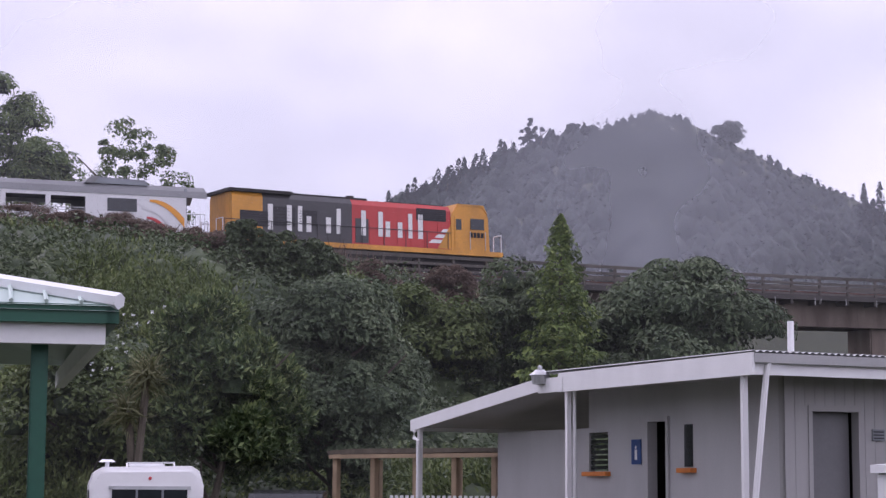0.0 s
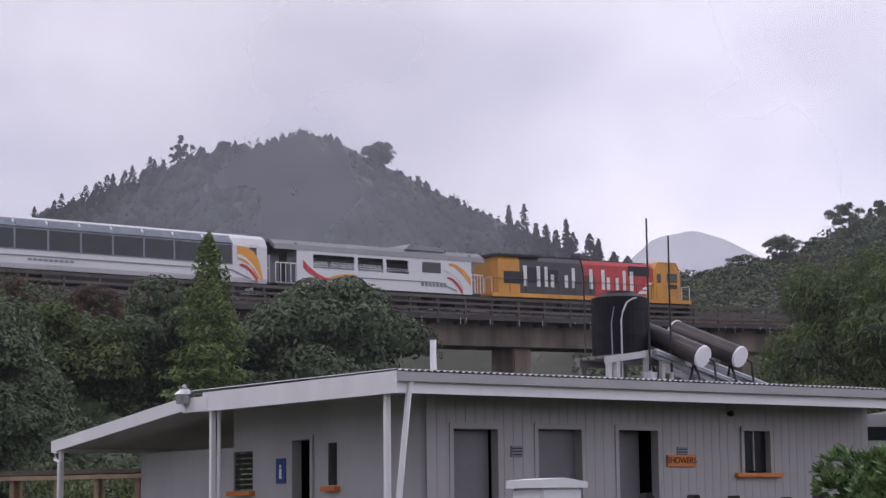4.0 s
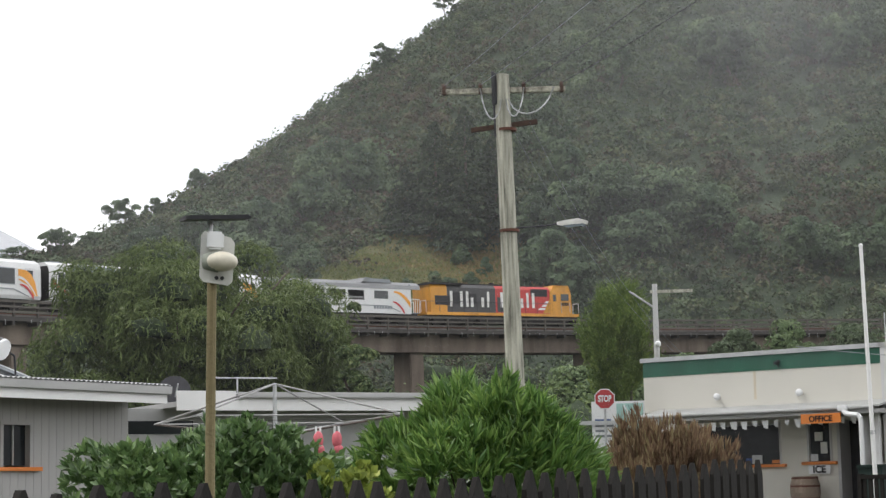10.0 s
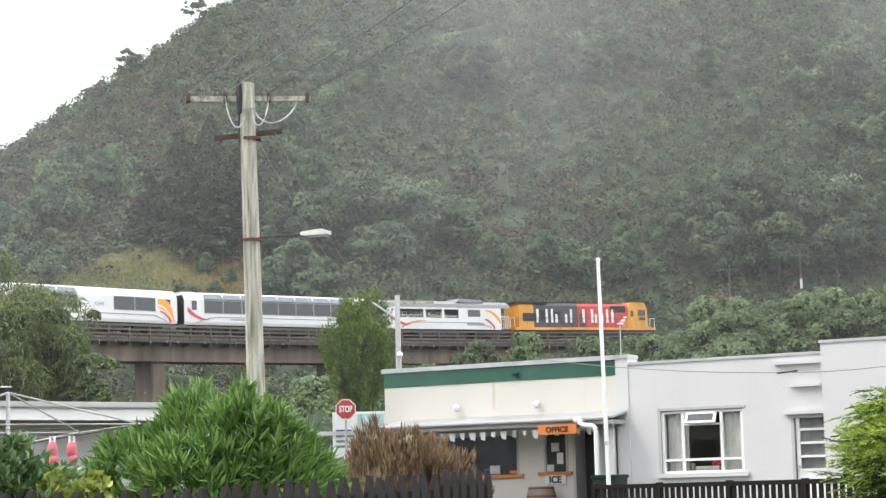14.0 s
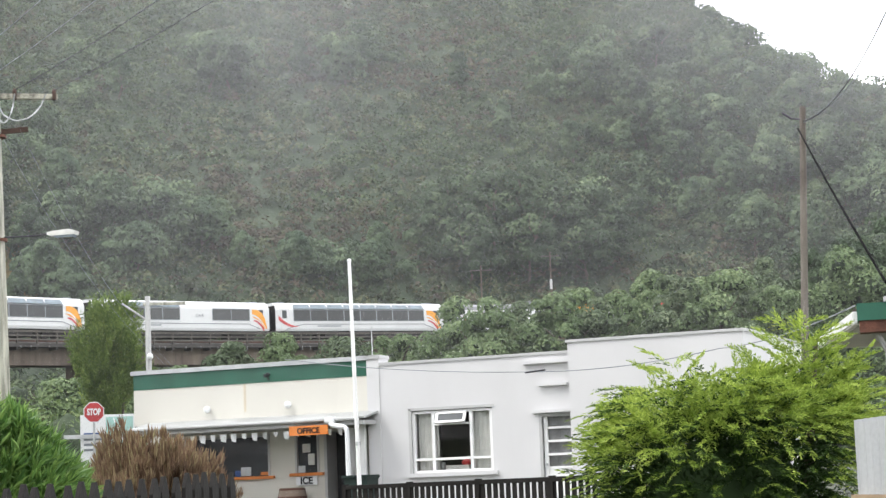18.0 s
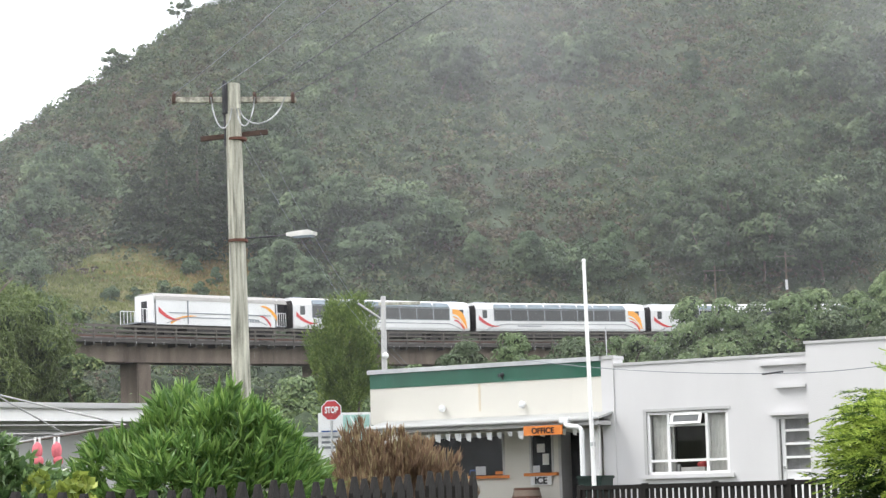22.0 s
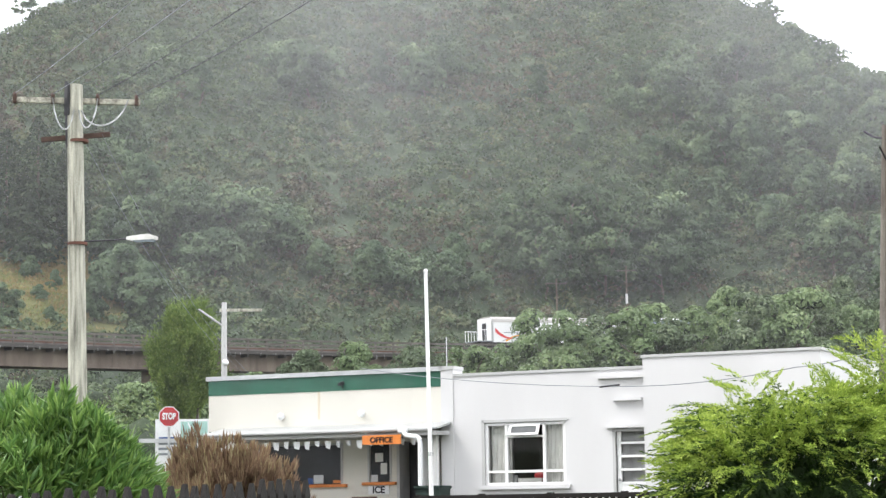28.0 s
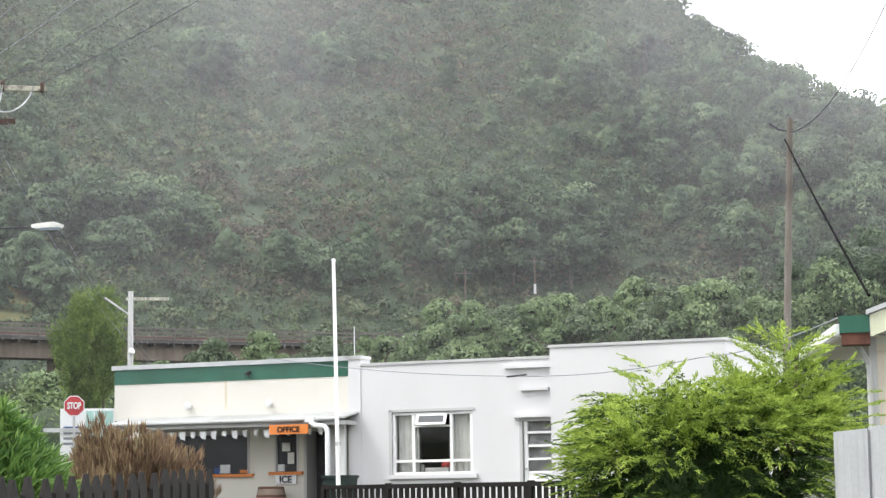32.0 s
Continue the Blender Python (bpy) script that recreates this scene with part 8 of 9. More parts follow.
# ---- plants ----
def rosette_bush(name, at, size, n, per, leaf, width, material, label, seed, upright=0.6, deep=0.55, category="shrub", core=None, square=3.6):
    """A shrub of shoots: each shoot ends in a tuft of long leaves. size: half widths and height."""
    rng = np.random.default_rng(seed)
    t = thing(name, Matrix.Translation(at), label, category)
    d = rng.normal(size=(n, 3))
    d[:, 2] = np.abs(d[:, 2]) * 1.1 + 0.02
    d /= np.linalg.norm(d, axis=1, keepdims=True)
    lump = 1 + 0.10 * np.sin(d[:, 0] * 7 + d[:, 2] * 5 + seed) + 0.08 * np.cos(d[:, 1] * 9 + seed)
    r = (deep + (1.0 - deep) * rng.random(n) ** 0.4) * lump
    box_ = d / ((np.abs(d) ** square).sum(1, keepdims=True) ** (1 / square))
    c = box_ * r[:, None] * np.array([size[0], size[1], size[2]])
    c[:, 2] = np.maximum(c[:, 2], 0.05)
    i = np.repeat(np.arange(n), per)
    aim = d[i] * 0.8 + rng.normal(size=(n * per, 3)) * 0.55
    aim[:, 2] += upright
    base = c[i] + rng.normal(size=(n * per, 3)) * leaf * 0.12
    le = leaf * (0.6 + 0.7 * rng.random(n * per))
    foliage("foliage", sprays(base, aim, le, le * width, rng), material, t)
    st = bmesh.new()
    for j in range(14):
        e = c[j] * 0.8
        rod(st, (e[0] * 0.1, e[1] * 0.1, -0.05), tuple(e), 0.022, 0.008, 5)
    part("stems", st, BARK, t)
    # solid dark core that paints the shade between the shoots
    bm = bmesh.new()
    bmesh.ops.create_icosphere(bm, subdivisions=3, radius=1.0)
    for v in bm.verts:
        k = 1 + 0.12 * noise.noise(v.co * 2.3 + Vector((seed, 0, 0)))
        v.co = Vector((v.co.x * size[0] * 0.62 * k, v.co.y * size[1] * 0.62 * k, max(-0.1, v.co.z * size[2] * 0.66 * k)))
    part("inner_shade", bm, core or LEAF_CORE, t)
    return t


rosette_bush("laurel_bush", (8.04, 14.95, 0.35), (1.27, 0.95, 1.58), 3000, 9, 0.098, 0.50, LEAF_LAUREL, "rounded glossy green laurel bush behind the fence", 3, 0.12, 0.7, square=4.2)
rosette_bush("oleander_bush", (12.24, 17.03, 0.4), (1.27, 1.1, 1.97), 1600, 15, 0.205, 0.19, LEAF_LANCE, "dense bright green bush with long narrow leaves", 4, 0.42, 0.80, square=3.2)
rosette_bush("dying_hebe_bush", (15.62, 18.18, 0.5), (1.02, 0.80, 1.66), 2500, 12, 0.14, 0.14, LEAF_BROWN, "browning shrub with upright dry shoots", 5, 2.4)
rosette_bush("yellow_green_vine", (8.61, 14.07, 0.35), (0.40, 0.4, 1.29), 700, 8, 0.085, 0.8, LEAF_LIME, "pale yellow-green leafy climber over the fence", 6, 0.3)


def fronds(c, axis, length, per, leaf, rng):
    """Feathers: leaflets in two ranks along each frond."""
    k = len(c)
    axis = axis / np.linalg.norm(axis, axis=1, keepdims=True)
    side = np.cross(axis, rng.normal(size=(k, 3)) * 0.45 + np.array([0, 0, 1.0]))
    side /= np.linalg.norm(side, axis=1, keepdims=True) + 1e-9
    i = np.repeat(np.arange(k), per)
    u = np.tile(np.linspace(0.05, 1.0, per), k)
    sg = np.where(np.arange(k * per) % 2 == 0, 1.0, -1.0)
    base = c[i] + axis[i] * (u * length[i])[:, None]
    base[:, 2] -= (u ** 2) * length[i] * 0.22
    aim = axis[i] * 0.9 + side[i] * (sg * (0.75 - 0.45 * u))[:, None] + rng.normal(size=(k * per, 3)) * 0.16
    le = leaf * (1.15 - 0.6 * u) * (0.7 + 0.6 * rng.random(k * per))
    return sprays(base, aim, le, le * 0.32, rng, 0.05)


def golden_cypress():
    """A broad hedge cypress: flat fans of feathery sprays in loose tiers, golden towards their tips. Light on top and
    shade inside are put into the colours.
    """
    rng = np.random.default_rng(21)
    t = thing("golden_cypress", Matrix.Translation((13.50, 8.74, 0.35)) @ pose(0, 0, 0, 0, 0, -56), "bushy golden-green cypress with feathery sprays", "shrub")
    half = np.array([0.96, 0.86])

    def top(x):
        return 1.93 + 0.13 * x + 0.04 * np.sin(x * 7.0)

    # the foot of each fan, on the sides in tiers and over the top
    n = 760
    a = rng.random(n) * 2 * math.pi
    d = np.stack([np.cos(a), np.sin(a)], 1)
    edge = d / ((np.abs(d) ** 3.2).sum(1, keepdims=True) ** (1 / 3.2)) * half
    z = (np.floor(rng.random(n) * 10) + 0.5 + rng.normal(size=n) * 0.20 + 0.35 * np.sin(a * 3)) / 10 * 1.95
    swell = 1 + 0.07 * np.sin(a * 5 + z * 4) + 0.06 * np.sin(a * 11 - z * 7)
    shrink = 1 - 0.34 * np.clip((z - 1.45) / 0.55, 0, 1) ** 2
    side = np.column_stack([edge * (swell * shrink * (0.67 + 0.13 * rng.random(n)))[:, None], z])
    side_ax = np.column_stack([d, 0.02 + 0.16 * rng.normal(size=n)]) + rng.normal(size=(n, 3)) * np.array([0.2, 0.2, 0.1])
    side_ax[:, :2] += np.stack([-d[:, 1], d[:, 0]], 1) * np.where(rng.random(n) < 0.5, -0.75, 0.75)[:, None] * rng.random(n)[:, None]
    m = 440
    q = rng.uniform(-1, 1, size=(m * 2, 2))
    q = q[(np.abs(q) ** 3).sum(1) < 1][:m]
    over = np.column_stack([q * half * 0.86, top(q[:, 0] * half[0]) - 0.20 - 0.3 * (q ** 4).sum(1) + 0.05 * rng.normal(size=len(q))])
    over_ax = np.column_stack([q * 0.8, np.full(len(q), 0.42)]) + rng.normal(size=(len(q), 3)) * 0.40
    # taller leaders
    tips, tip_ax = [], []
    for x, y, z0, z1, w, k in ((0.70, 0.0, 1.75, 2.38, 0.10, 46), (0.96, 0.05, 1.5, 1.98, 0.18, 60), (-0.34, 0.0, 1.75, 2.10, 0.08, 14), (0.35, 0.05, 1.7, 2.04, 0.18, 40)):
        u = rng.random(k)
        tips.append(np.column_stack([x + rng.normal(size=k) * w * (1.05 - u), y + rng.normal(size=k) * w * (1.05 - u), z0 + (z1 - z0) * u]))
        tip_ax.append(np.column_stack([rng.normal(size=(k, 2)) * 0.7 + np.array([0.25, -0.15]), 0.35 + 0.3 * rng.random(k)]))
    c = np.vstack([side, over] + tips)
    ax = np.vstack([side_ax, over_ax] + tip_ax)
    ax /= np.linalg.norm(ax, axis=1, keepdims=True)
    k = len(c)
    length = 0.26 + 0.20 * rng.random(k)
    flat = np.cross(ax, np.array([0, 0, 1.0]) + rng.normal(size=(k, 3)) * 0.35)
    flat /= np.linalg.norm(flat, axis=1, keepdims=True)
    per = 12
    i = np.repeat(np.arange(k), per)
    u = np.tile(np.linspace(0.0, 1.0, per), k)
    sg = np.where(np.arange(k * per) % 2 == 0, 1.0, -1.0)
    base = c[i] + ax[i] * (u * length[i])[:, None]
    base[:, 2] -= 0.16 * length[i] * u ** 2
    aim = ax[i] + flat[i] * (sg * (0.52 - 0.36 * u))[:, None] + rng.normal(size=(k * per, 3)) * 0.10
    size = (0.15 - 0.06 * u) * (0.75 + 0.5 * rng.random(k * per))
    # more gold high up and at tips: light from above put into colour
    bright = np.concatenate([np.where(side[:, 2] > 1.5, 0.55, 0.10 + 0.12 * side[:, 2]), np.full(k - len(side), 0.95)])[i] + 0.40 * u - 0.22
    # feet of the side fans turn dark green, as shade between tiers
    shady = (u < 0.50) & np.concatenate([side[:, 2] < 1.6, np.zeros(k - len(side), bool)])[i]
    gold = (rng.random(k * per) < bright) & ~shady
    green = ~gold & ~shady
    foliage("golden_fronds", fronds(base[gold], aim[gold], size[gold], 13, 0.036, rng), LEAF_CYPRESS, t, "yellow-green tips with light from above in the colour")
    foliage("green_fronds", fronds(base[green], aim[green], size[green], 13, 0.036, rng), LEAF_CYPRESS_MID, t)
    foliage("shady_fronds", fronds(base[shady], aim[shady], size[shady], 10, 0.040, rng), LEAF_CYPRESS_IN, t, "dark fan feet with inner shade in the colour")
    # inner sprays and bare core, coloured dark for shade, and the stem
    n = 1500
    p = rng.normal(size=(n, 3))
    p[:, 2] = np.abs(p[:, 2])
    p /= (np.abs(p) ** 3.2).sum(1, keepdims=True) ** (1 / 3.2)
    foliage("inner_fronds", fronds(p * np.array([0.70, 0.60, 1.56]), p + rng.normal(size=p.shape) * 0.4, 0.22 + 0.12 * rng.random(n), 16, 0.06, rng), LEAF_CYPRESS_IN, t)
    bm = bmesh.new()
    bmesh.ops.create_icosphere(bm, subdivisions=3, radius=1.0)
    for v in bm.verts:
        s_ = 1 / max((abs(v.co.x) ** 3.2 + abs(v.co.y) ** 3.2 + abs(v.co.z) ** 3.2) ** (1 / 3.2), 0.1)
        v.co = Vector((v.co.x * 0.72 * s_, v.co.y * 0.58 * s_, max(-0.2, v.co.z * 1.52 * s_)))
    part("inner_shade", bm, LEAF_CORE, t)
    part("trunk", rod(bmesh.new(), (0.5, 0, -0.2), (0.80, 0, 2.3), 0.07, 0.015), BARK, t)


# darker greens for the sides and inside, where shade falls
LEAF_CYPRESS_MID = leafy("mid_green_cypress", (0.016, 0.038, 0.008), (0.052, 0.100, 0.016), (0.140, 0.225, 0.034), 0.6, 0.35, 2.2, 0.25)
LEAF_CYPRESS_IN = leafy("shade_green_cypress", (0.009, 0.023, 0.006), (0.025, 0.054, 0.011), (0.061, 0.105, 0.018), 0.6, 0.3, 1.2)
golden_cypress()

# left: the bank before the line
broad_tree("laurel_tree", spot(4.0, 50, -0.4), (2.5, 2.4, up(50, 5.85) + 0.4), 0.22, LEAF_TIP, "dense dark green tree with paler leaf tips", 31, 64, 660, aspect=0.36, grow=(0.18, 0.34), whorl=6)
broad_tree("evergreen_tree", spot(0.75, 57, -0.2), (3.2, 3.0, up(57, 6.75) + 0.2), 0.17, LEAF_SAGE, "large grey-green evergreen tree below the railway bank", 32, 80, 560, grow=(0.18, 0.34), jitter=0.22, lift=0.1, inner=0.75)
broad_tree("evergreen_shrub", spot(7.6, 58, 0.0), (3.0, 2.5, up(58, 4.6)), 0.22, LEAF_FRESH, "leafy shrub at the foot of the bank", 33, 40, 360)
broad_tree("grey_green_tree", spot(-5.3, 80, 2.0), (4.3, 3.8, up(80, 7.0) - 2.0), 0.24, LEAF_DARK, "grey-green rounded tree before the viaduct", 34, 70, 380, grow=(0.18, 0.32), jitter=0.22, lift=0.1, inner=0.75)
broad_tree("grey_green_tree", spot(-9.6, 80, 2.0), (4.9, 4.2, up(80, 6.95) - 2.0), 0.24, LEAF_SAGE, "broad grey-green tree before the viaduct", 35, 80, 380, grow=(0.18, 0.32), jitter=0.22, lift=0.1, inner=0.75)
broad_tree("bank_shrub", spot(-1.8, 78, 4.0), (3.4, 3, up(78, 6.2) - 4), 0.24, LEAF_FRESH, "bright green shrub on the railway bank", 36, 46, 300)
broad_tree("bank_shrub", spot(2.2, 86, 7.0), (3.6, 3, up(86, 6.95) - 7), 0.24, LEAF_DARK, "tangled dark shrub on the railway bank", 37, 46, 300)
broad_tree("bank_shrub", spot(5.6, 88, 7.5), (4.2, 3, up(88, 7.2) - 7.5), 0.24, LEAF_DARK, "tangled dark shrub on the railway bank", 38, 46, 300)
broad_tree("bank_shrub", spot(9.4, 86, 7.0), (4.6, 3, up(86, 7.5) - 7), 0.24, LEAF_MID, "tangled shrub on the railway bank", 39, 46, 300)
conifer("golden_conifer", spot(-6.2, 74, 3.0), up(74, 8.15) - 3, 2.9, leafy("golden_conifer_leaf", (0.045, 0.075, 0.02), (0.13, 0.19, 0.05), (0.26, 0.32, 0.09), 0.6, 0.3, 0.5), "pointed golden-green conifer rising before the viaduct", 40, 0.30, 6500)
broad_tree("tall_bush_tree", spot(10.6, 120, 10), (6.2, 5.5, up(120, 12.0) - 10), 0.30, LEAF_MID, "tall broadleaf tree behind the railway", 41, 110, 190, grow=(0.12, 0.24), inner=0.4)
broad_tree("loose_tree", spot(6.6, 112, 11), (4.2, 3.5, up(112, 10.8) - 11), 0.24, LEAF_MID, "loose open-crowned tree behind the railway", 42, 110, 80, low=0.25, grow=(0.08, 0.17), inner=0.2, dense=False)


# russet scrub and dark shrubs before the carriages
LEAF_RUSSET = leafy("russet_twigs", (0.075, 0.052, 0.042), (0.155, 0.112, 0.086), (0.240, 0.190, 0.145), 0.8, 0.3, 0.5)
for j, (a, e, hw) in enumerate(((11.5, 8.3, 3.0), (9.6, 8.25, 2.6), (8.0, 8.15, 2.4), (6.9, 8.05, 2.2), (5.7, 7.8, 2.0), (4.5, 7.75, 2.0), (-0.6, 6.9, 1.6), (-3.0, 6.85, 1.8))):
    p = spot(a, 90)
    z0 = max(height(p.x, p.y) - 0.2, 6.0)
    broad_tree("russet_shrub", (p.x, p.y, z0), (hw, hw * 0.7, up(90, e) - z0), 0.26, LEAF_RUSSET, "russet twiggy shrub at the edge of the railway", 240 + j, 40, 260, low=0.1, grow=(0.16, 0.32), aspect=0.12, inner=0.15, dense=False, group="russet shrubs along the railway")
for j, (a, e, hw) in enumerate(((3.2, 7.95, 1.5), (1.6, 8.05, 1.3), (2.4, 7.6, 1.8), (0.9, 7.45, 1.4))):
    p = spot(a, 84)
    z0 = max(height(p.x, p.y) - 0.2, 5.0)
    broad_tree("dark_bank_shrub", (p.x, p.y, z0), (hw, hw * 0.8, up(84, e) - z0), 0.22, LEAF_DARK, "loose dark green shrub rising before the carriages", 250 + j, 34, 160, low=0.1, grow=(0.16, 0.34), inner=0.3, dense=False)


LEAF_STRAP = leafy("olive_strap_leaf", (0.058, 0.065, 0.029), (0.130, 0.137, 0.065), (0.208, 0.208, 0.111), 0.6, 0.2, 1.0)


def cabbage_tree():
    t = thing("cabbage_tree", Matrix.Translation(spot(6.2, 45, -0.4)), "spiky cabbage tree with drooping strap leaves", "tree")
    rng = np.random.default_rng(43)
    bm = bmesh.new()
    heads = [(0.25, 0, 4.55), (-0.15, 0.1, 3.75)]
    for h in heads:
        tube(bm, [(0, 0, -0.2), (h[0] * 0.4, h[1], h[2] * 0.6), h], 0.09, 7)
    part("trunk", bm, BARK, t)
    for h in heads:
        k = 230
        d = rng.normal(size=(k, 3))
        d[:, 2] -= 0.1
        le = 0.68 * (0.7 + 0.5 * rng.random(k))
        foliage("leaf_head", sprays(np.tile(np.array([h]), (k, 1)), d, le, le * 0.06, rng, 0.5), LEAF_STRAP, t)


cabbage_tree()


def blossoms():
    rng = np.random.default_rng(45)
    c = []
    for j in range(46):
        d = 52 + 3 * rng.random()
        p = spot(rng.uniform(5.0, 8.6), d, 0)
        c.append((p.x, p.y, up(d, rng.uniform(3.2, 5.3))))
    c = np.repeat(np.array(c), 5, 0)
    a = rng.normal(size=(len(c), 3)) + np.array([0, -0.6, 0.4])
    le = 0.06 + 0.03 * rng.random(len(c))
    g = foliage("white_blossom", sprays(c, a, le, le * 0.6, rng), PLASTIC_WHITE)
    tagged(g, "scattered white trumpet blossoms on the bank vines", "flower", kind="stuff")


blossoms()


def bank_scrub():
    """The tangle that covers the bank from the yards up to the rails."""
    rng = np.random.default_rng(44)
    n = 3400
    az = rng.uniform(-15, 16, n)
    a = np.radians(np.clip(az, -62, 14))
    u = -a / 0.8
    dt = 103.16 + 47.9 * u + 64.5 * u * u - 21.8 * u ** 3
    d = 56 + (dt - 4 - 56) * rng.random(n)
    z = land(az, d)
    cap = EYE + d * np.tan(np.radians(np.interp(az, [-16, -8, -3, 1, 3, 6, 12, 16], [5.0, 5.7, 6.3, 6.6, 7.0, 7.35, 7.7, 7.8])))
    r = 0.7 + 1.1 * rng.random(n)
    keep = z + r * 0.9 < cap
    az, d, z, r = az[keep], d[keep], z[keep], r[keep]
    x, y = -d * np.sin(np.radians(az)), d * np.cos(np.radians(az))
    b = np.stack([x, y, z + r * 0.35, r * 1.1, r * 1.1, r], 1)
    fern = np.sin(x * 0.35 + 1.0) * np.cos(y * 0.3 + x * 0.1) > 0.15
    thick = ~fern
    k = int(fern.sum())
    i = np.repeat(np.arange(k), 60)
    o = b[fern][i]
    dd = rng.normal(size=(len(i), 3))
    dd[:, 2] = np.abs(dd[:, 2])
    dd /= np.linalg.norm(dd, axis=1, keepdims=True)
    le = 0.22 + 0.24 * rng.random(len(i))
    g = foliage("bank_ferns", sprays(o[:, :3] + dd * o[:, 3:] * 0.7, dd + np.array([0, 0, 0.25]), le, le * 0.24, rng, 0.5), LEAF_FRESH)
    tagged(g, "bright green ferns among the scrub of the railway bank", "fern", kind="stuff")
    g = foliage("bank_scrub", shell(b[thick], 50, 0.24, rng, 0.5, 0.75, jitter=0.5), LEAF_DARK, solid=lumps(b[thick], rng, 0.55))
    tagged(g, "tangled green scrub and vines covering the railway bank", "scrub", kind="stuff")
    # dry twigs along the edge of the line
    t = []
    for i in range(260):
        s = rng.uniform(-34, 14)
        p = on_track(s, -0.6) + Vector((rng.normal() * 0.7, rng.normal() * 0.5, 0))
        q = p - Vector((0.05, 1, 0)) * rng.uniform(3.0, 6.5)
        t.append((q.x, q.y, min(q.z, height(q.x, q.y) + 0.8)))
    t = np.array(t)
    i = np.repeat(np.arange(len(t)), 14)
    aim = rng.normal(size=(len(i), 3)) * 0.35 + np.array([0, 0, 1.0])
    le = 0.7 + 1.1 * rng.random(len(i))
    g = foliage("dry_twigs", sprays(t[i] + rng.normal(size=(len(i), 3)) * 0.3, aim, le, le * 0.02 + 0.012, rng), mat("dry_twig", (0.13, 0.095, 0.075), 0.9, 0, 0.3, 3))
    tagged(g, "bare brown twigs standing along the railway edge", "scrub", kind="stuff")


bank_scrub()

# middle: willow, climber, slim tree, growth below the viaduct
def willow():
    rng = np.random.default_rng(51)
    at = spot(-27.55, 68, 1.3)
    t = thing("willow_tree", Matrix.Translation(at), "wide weeping willow with hanging fine green foliage", "tree")
    part("trunk", trunk_mesh(rng, 6.0, 0.3, 9, 4.0), BARK, t)
    h = up(68, 7.75) - 1.3
    blobs = heap(rng, 90, (6.0, 5.0, h), 0.10, (0.15, 0.30))
    side = (spot(-26.55, 68, 1.3) - at) / (spot(-26.55, 68, 1.3) - at).length
    for j in range(34):
        s = 2.6 + 2.2 * rng.random() if j % 2 else -1.2 - 2.0 * rng.random()
        r = 0.7 + 0.5 * rng.random()
        q = side * s
        blobs.append((q.x + rng.normal() * 0.6, q.y + rng.normal() * 0.6, h * (0.5 + (0.34 if j % 2 else 0.2) * rng.random()), r, r, r))
    foliage("crown", shell(blobs, 640, 0.20, rng, 0.22, 0.5, droop=1.2, lift=0.35, jitter=0.6), LEAF_WILLOW, t)
    # dark lumps stand for the shade inside the hanging crown
    tagged(foliage("inner_shade", np.zeros((0, 3)), LEAF_SHADE, t, solid=lumps(blobs, rng, 0.50)), "dark clumps for the shade inside the crown", kind="stuff")
    b = np.array(blobs)
    k = 30000
    i = rng.integers(0, len(b), k)
    dd = rng.normal(size=(k, 3))
    dd /= np.linalg.norm(dd, axis=1, keepdims=True)
    c = b[i, :3] + dd * b[i, 3:] * 1.0
    aim = np.stack([dd[:, 0] * 0.35, dd[:, 1] * 0.35, -0.8 * np.ones(k)], 1) + rng.normal(size=(k, 3)) * 0.5
    le = 0.2 + 0.34 * rng.random(k)
    foliage("weeping_foliage", sprays(c, aim, le, le * 0.13, rng), LEAF_WILLOW, t)


willow()
broad_tree("climbing_vine", spot(-31.9, 62, 1.3), (0.75, 0.7, up(62, 6.1) - 1.3), 0.19, LEAF_TIP, "leafy climber with pale shoots beside the willow", 52, 30, 160)
LEAF_SLIM = leafy("slim_tree_leaf", (0.050, 0.090, 0.020), (0.135, 0.200, 0.045), (0.270, 0.345, 0.090), 0.6, 0.45, 0.9)


def slim_tree():
    """Several thin stems under an upright plume of fine leaves."""
    rng = np.random.default_rng(53)
    t = thing("slim_tree", Matrix.Translation((47.75, 57.85, 1.6)), "slim upright feathery green tree beside the white pole", "tree")
    bm = bmesh.new()
    for x, y in ((-0.35, 0.2), (0.1, -0.1), (0.4, -0.35)):
        tube(bm, [(x * 0.4, y * 0.4, -0.2), (x * 0.8, y * 0.8, 2.4), (x, y, 4.6), (x * 0.7, y * 0.7, 6.8)], 0.05, 6)
    part("trunk", bm, BARK, t)
    n = 1500
    u = rng.random(n) ** 0.85
    r = np.interp(u, [0, 0.12, 0.4, 0.75, 1.0], [0.22, 0.62, 1.02, 0.92, 0.34]) * np.sqrt(rng.random(n))
    a = rng.random(n) * 2 * math.pi
    lean = 1 + 0.38 * np.sin(a * 3 + u * 11)
    n_keep = np.sin(a * 2 + u * 17) + 0.9 * rng.normal(size=n) > -0.35
    a, u, r, lean = a[n_keep], u[n_keep], r[n_keep], lean[n_keep]
    n = len(a)
    c = np.stack([r * np.cos(a) * lean, r * np.sin(a) * lean, 3.25 + 3.65 * u + 0.26 * rng.normal(size=n)], 1)
    i = np.repeat(np.arange(n), 34)
    s = rng.random(len(i))
    way = np.stack([np.cos(a), np.sin(a), np.full(n, 1.9)], 1)
    p = c[i] + way[i] * (s * 0.34)[:, None] + rng.normal(size=(len(i), 3)) * 0.05
    aim = way[i] * 0.7 + rng.normal(size=(len(i), 3)) * 0.95
    le = 0.12 + 0.12 * rng.random(len(i))
    foliage("crown", sprays(p, aim, le, le * 0.24, rng), LEAF_SLIM, t)


slim_tree()


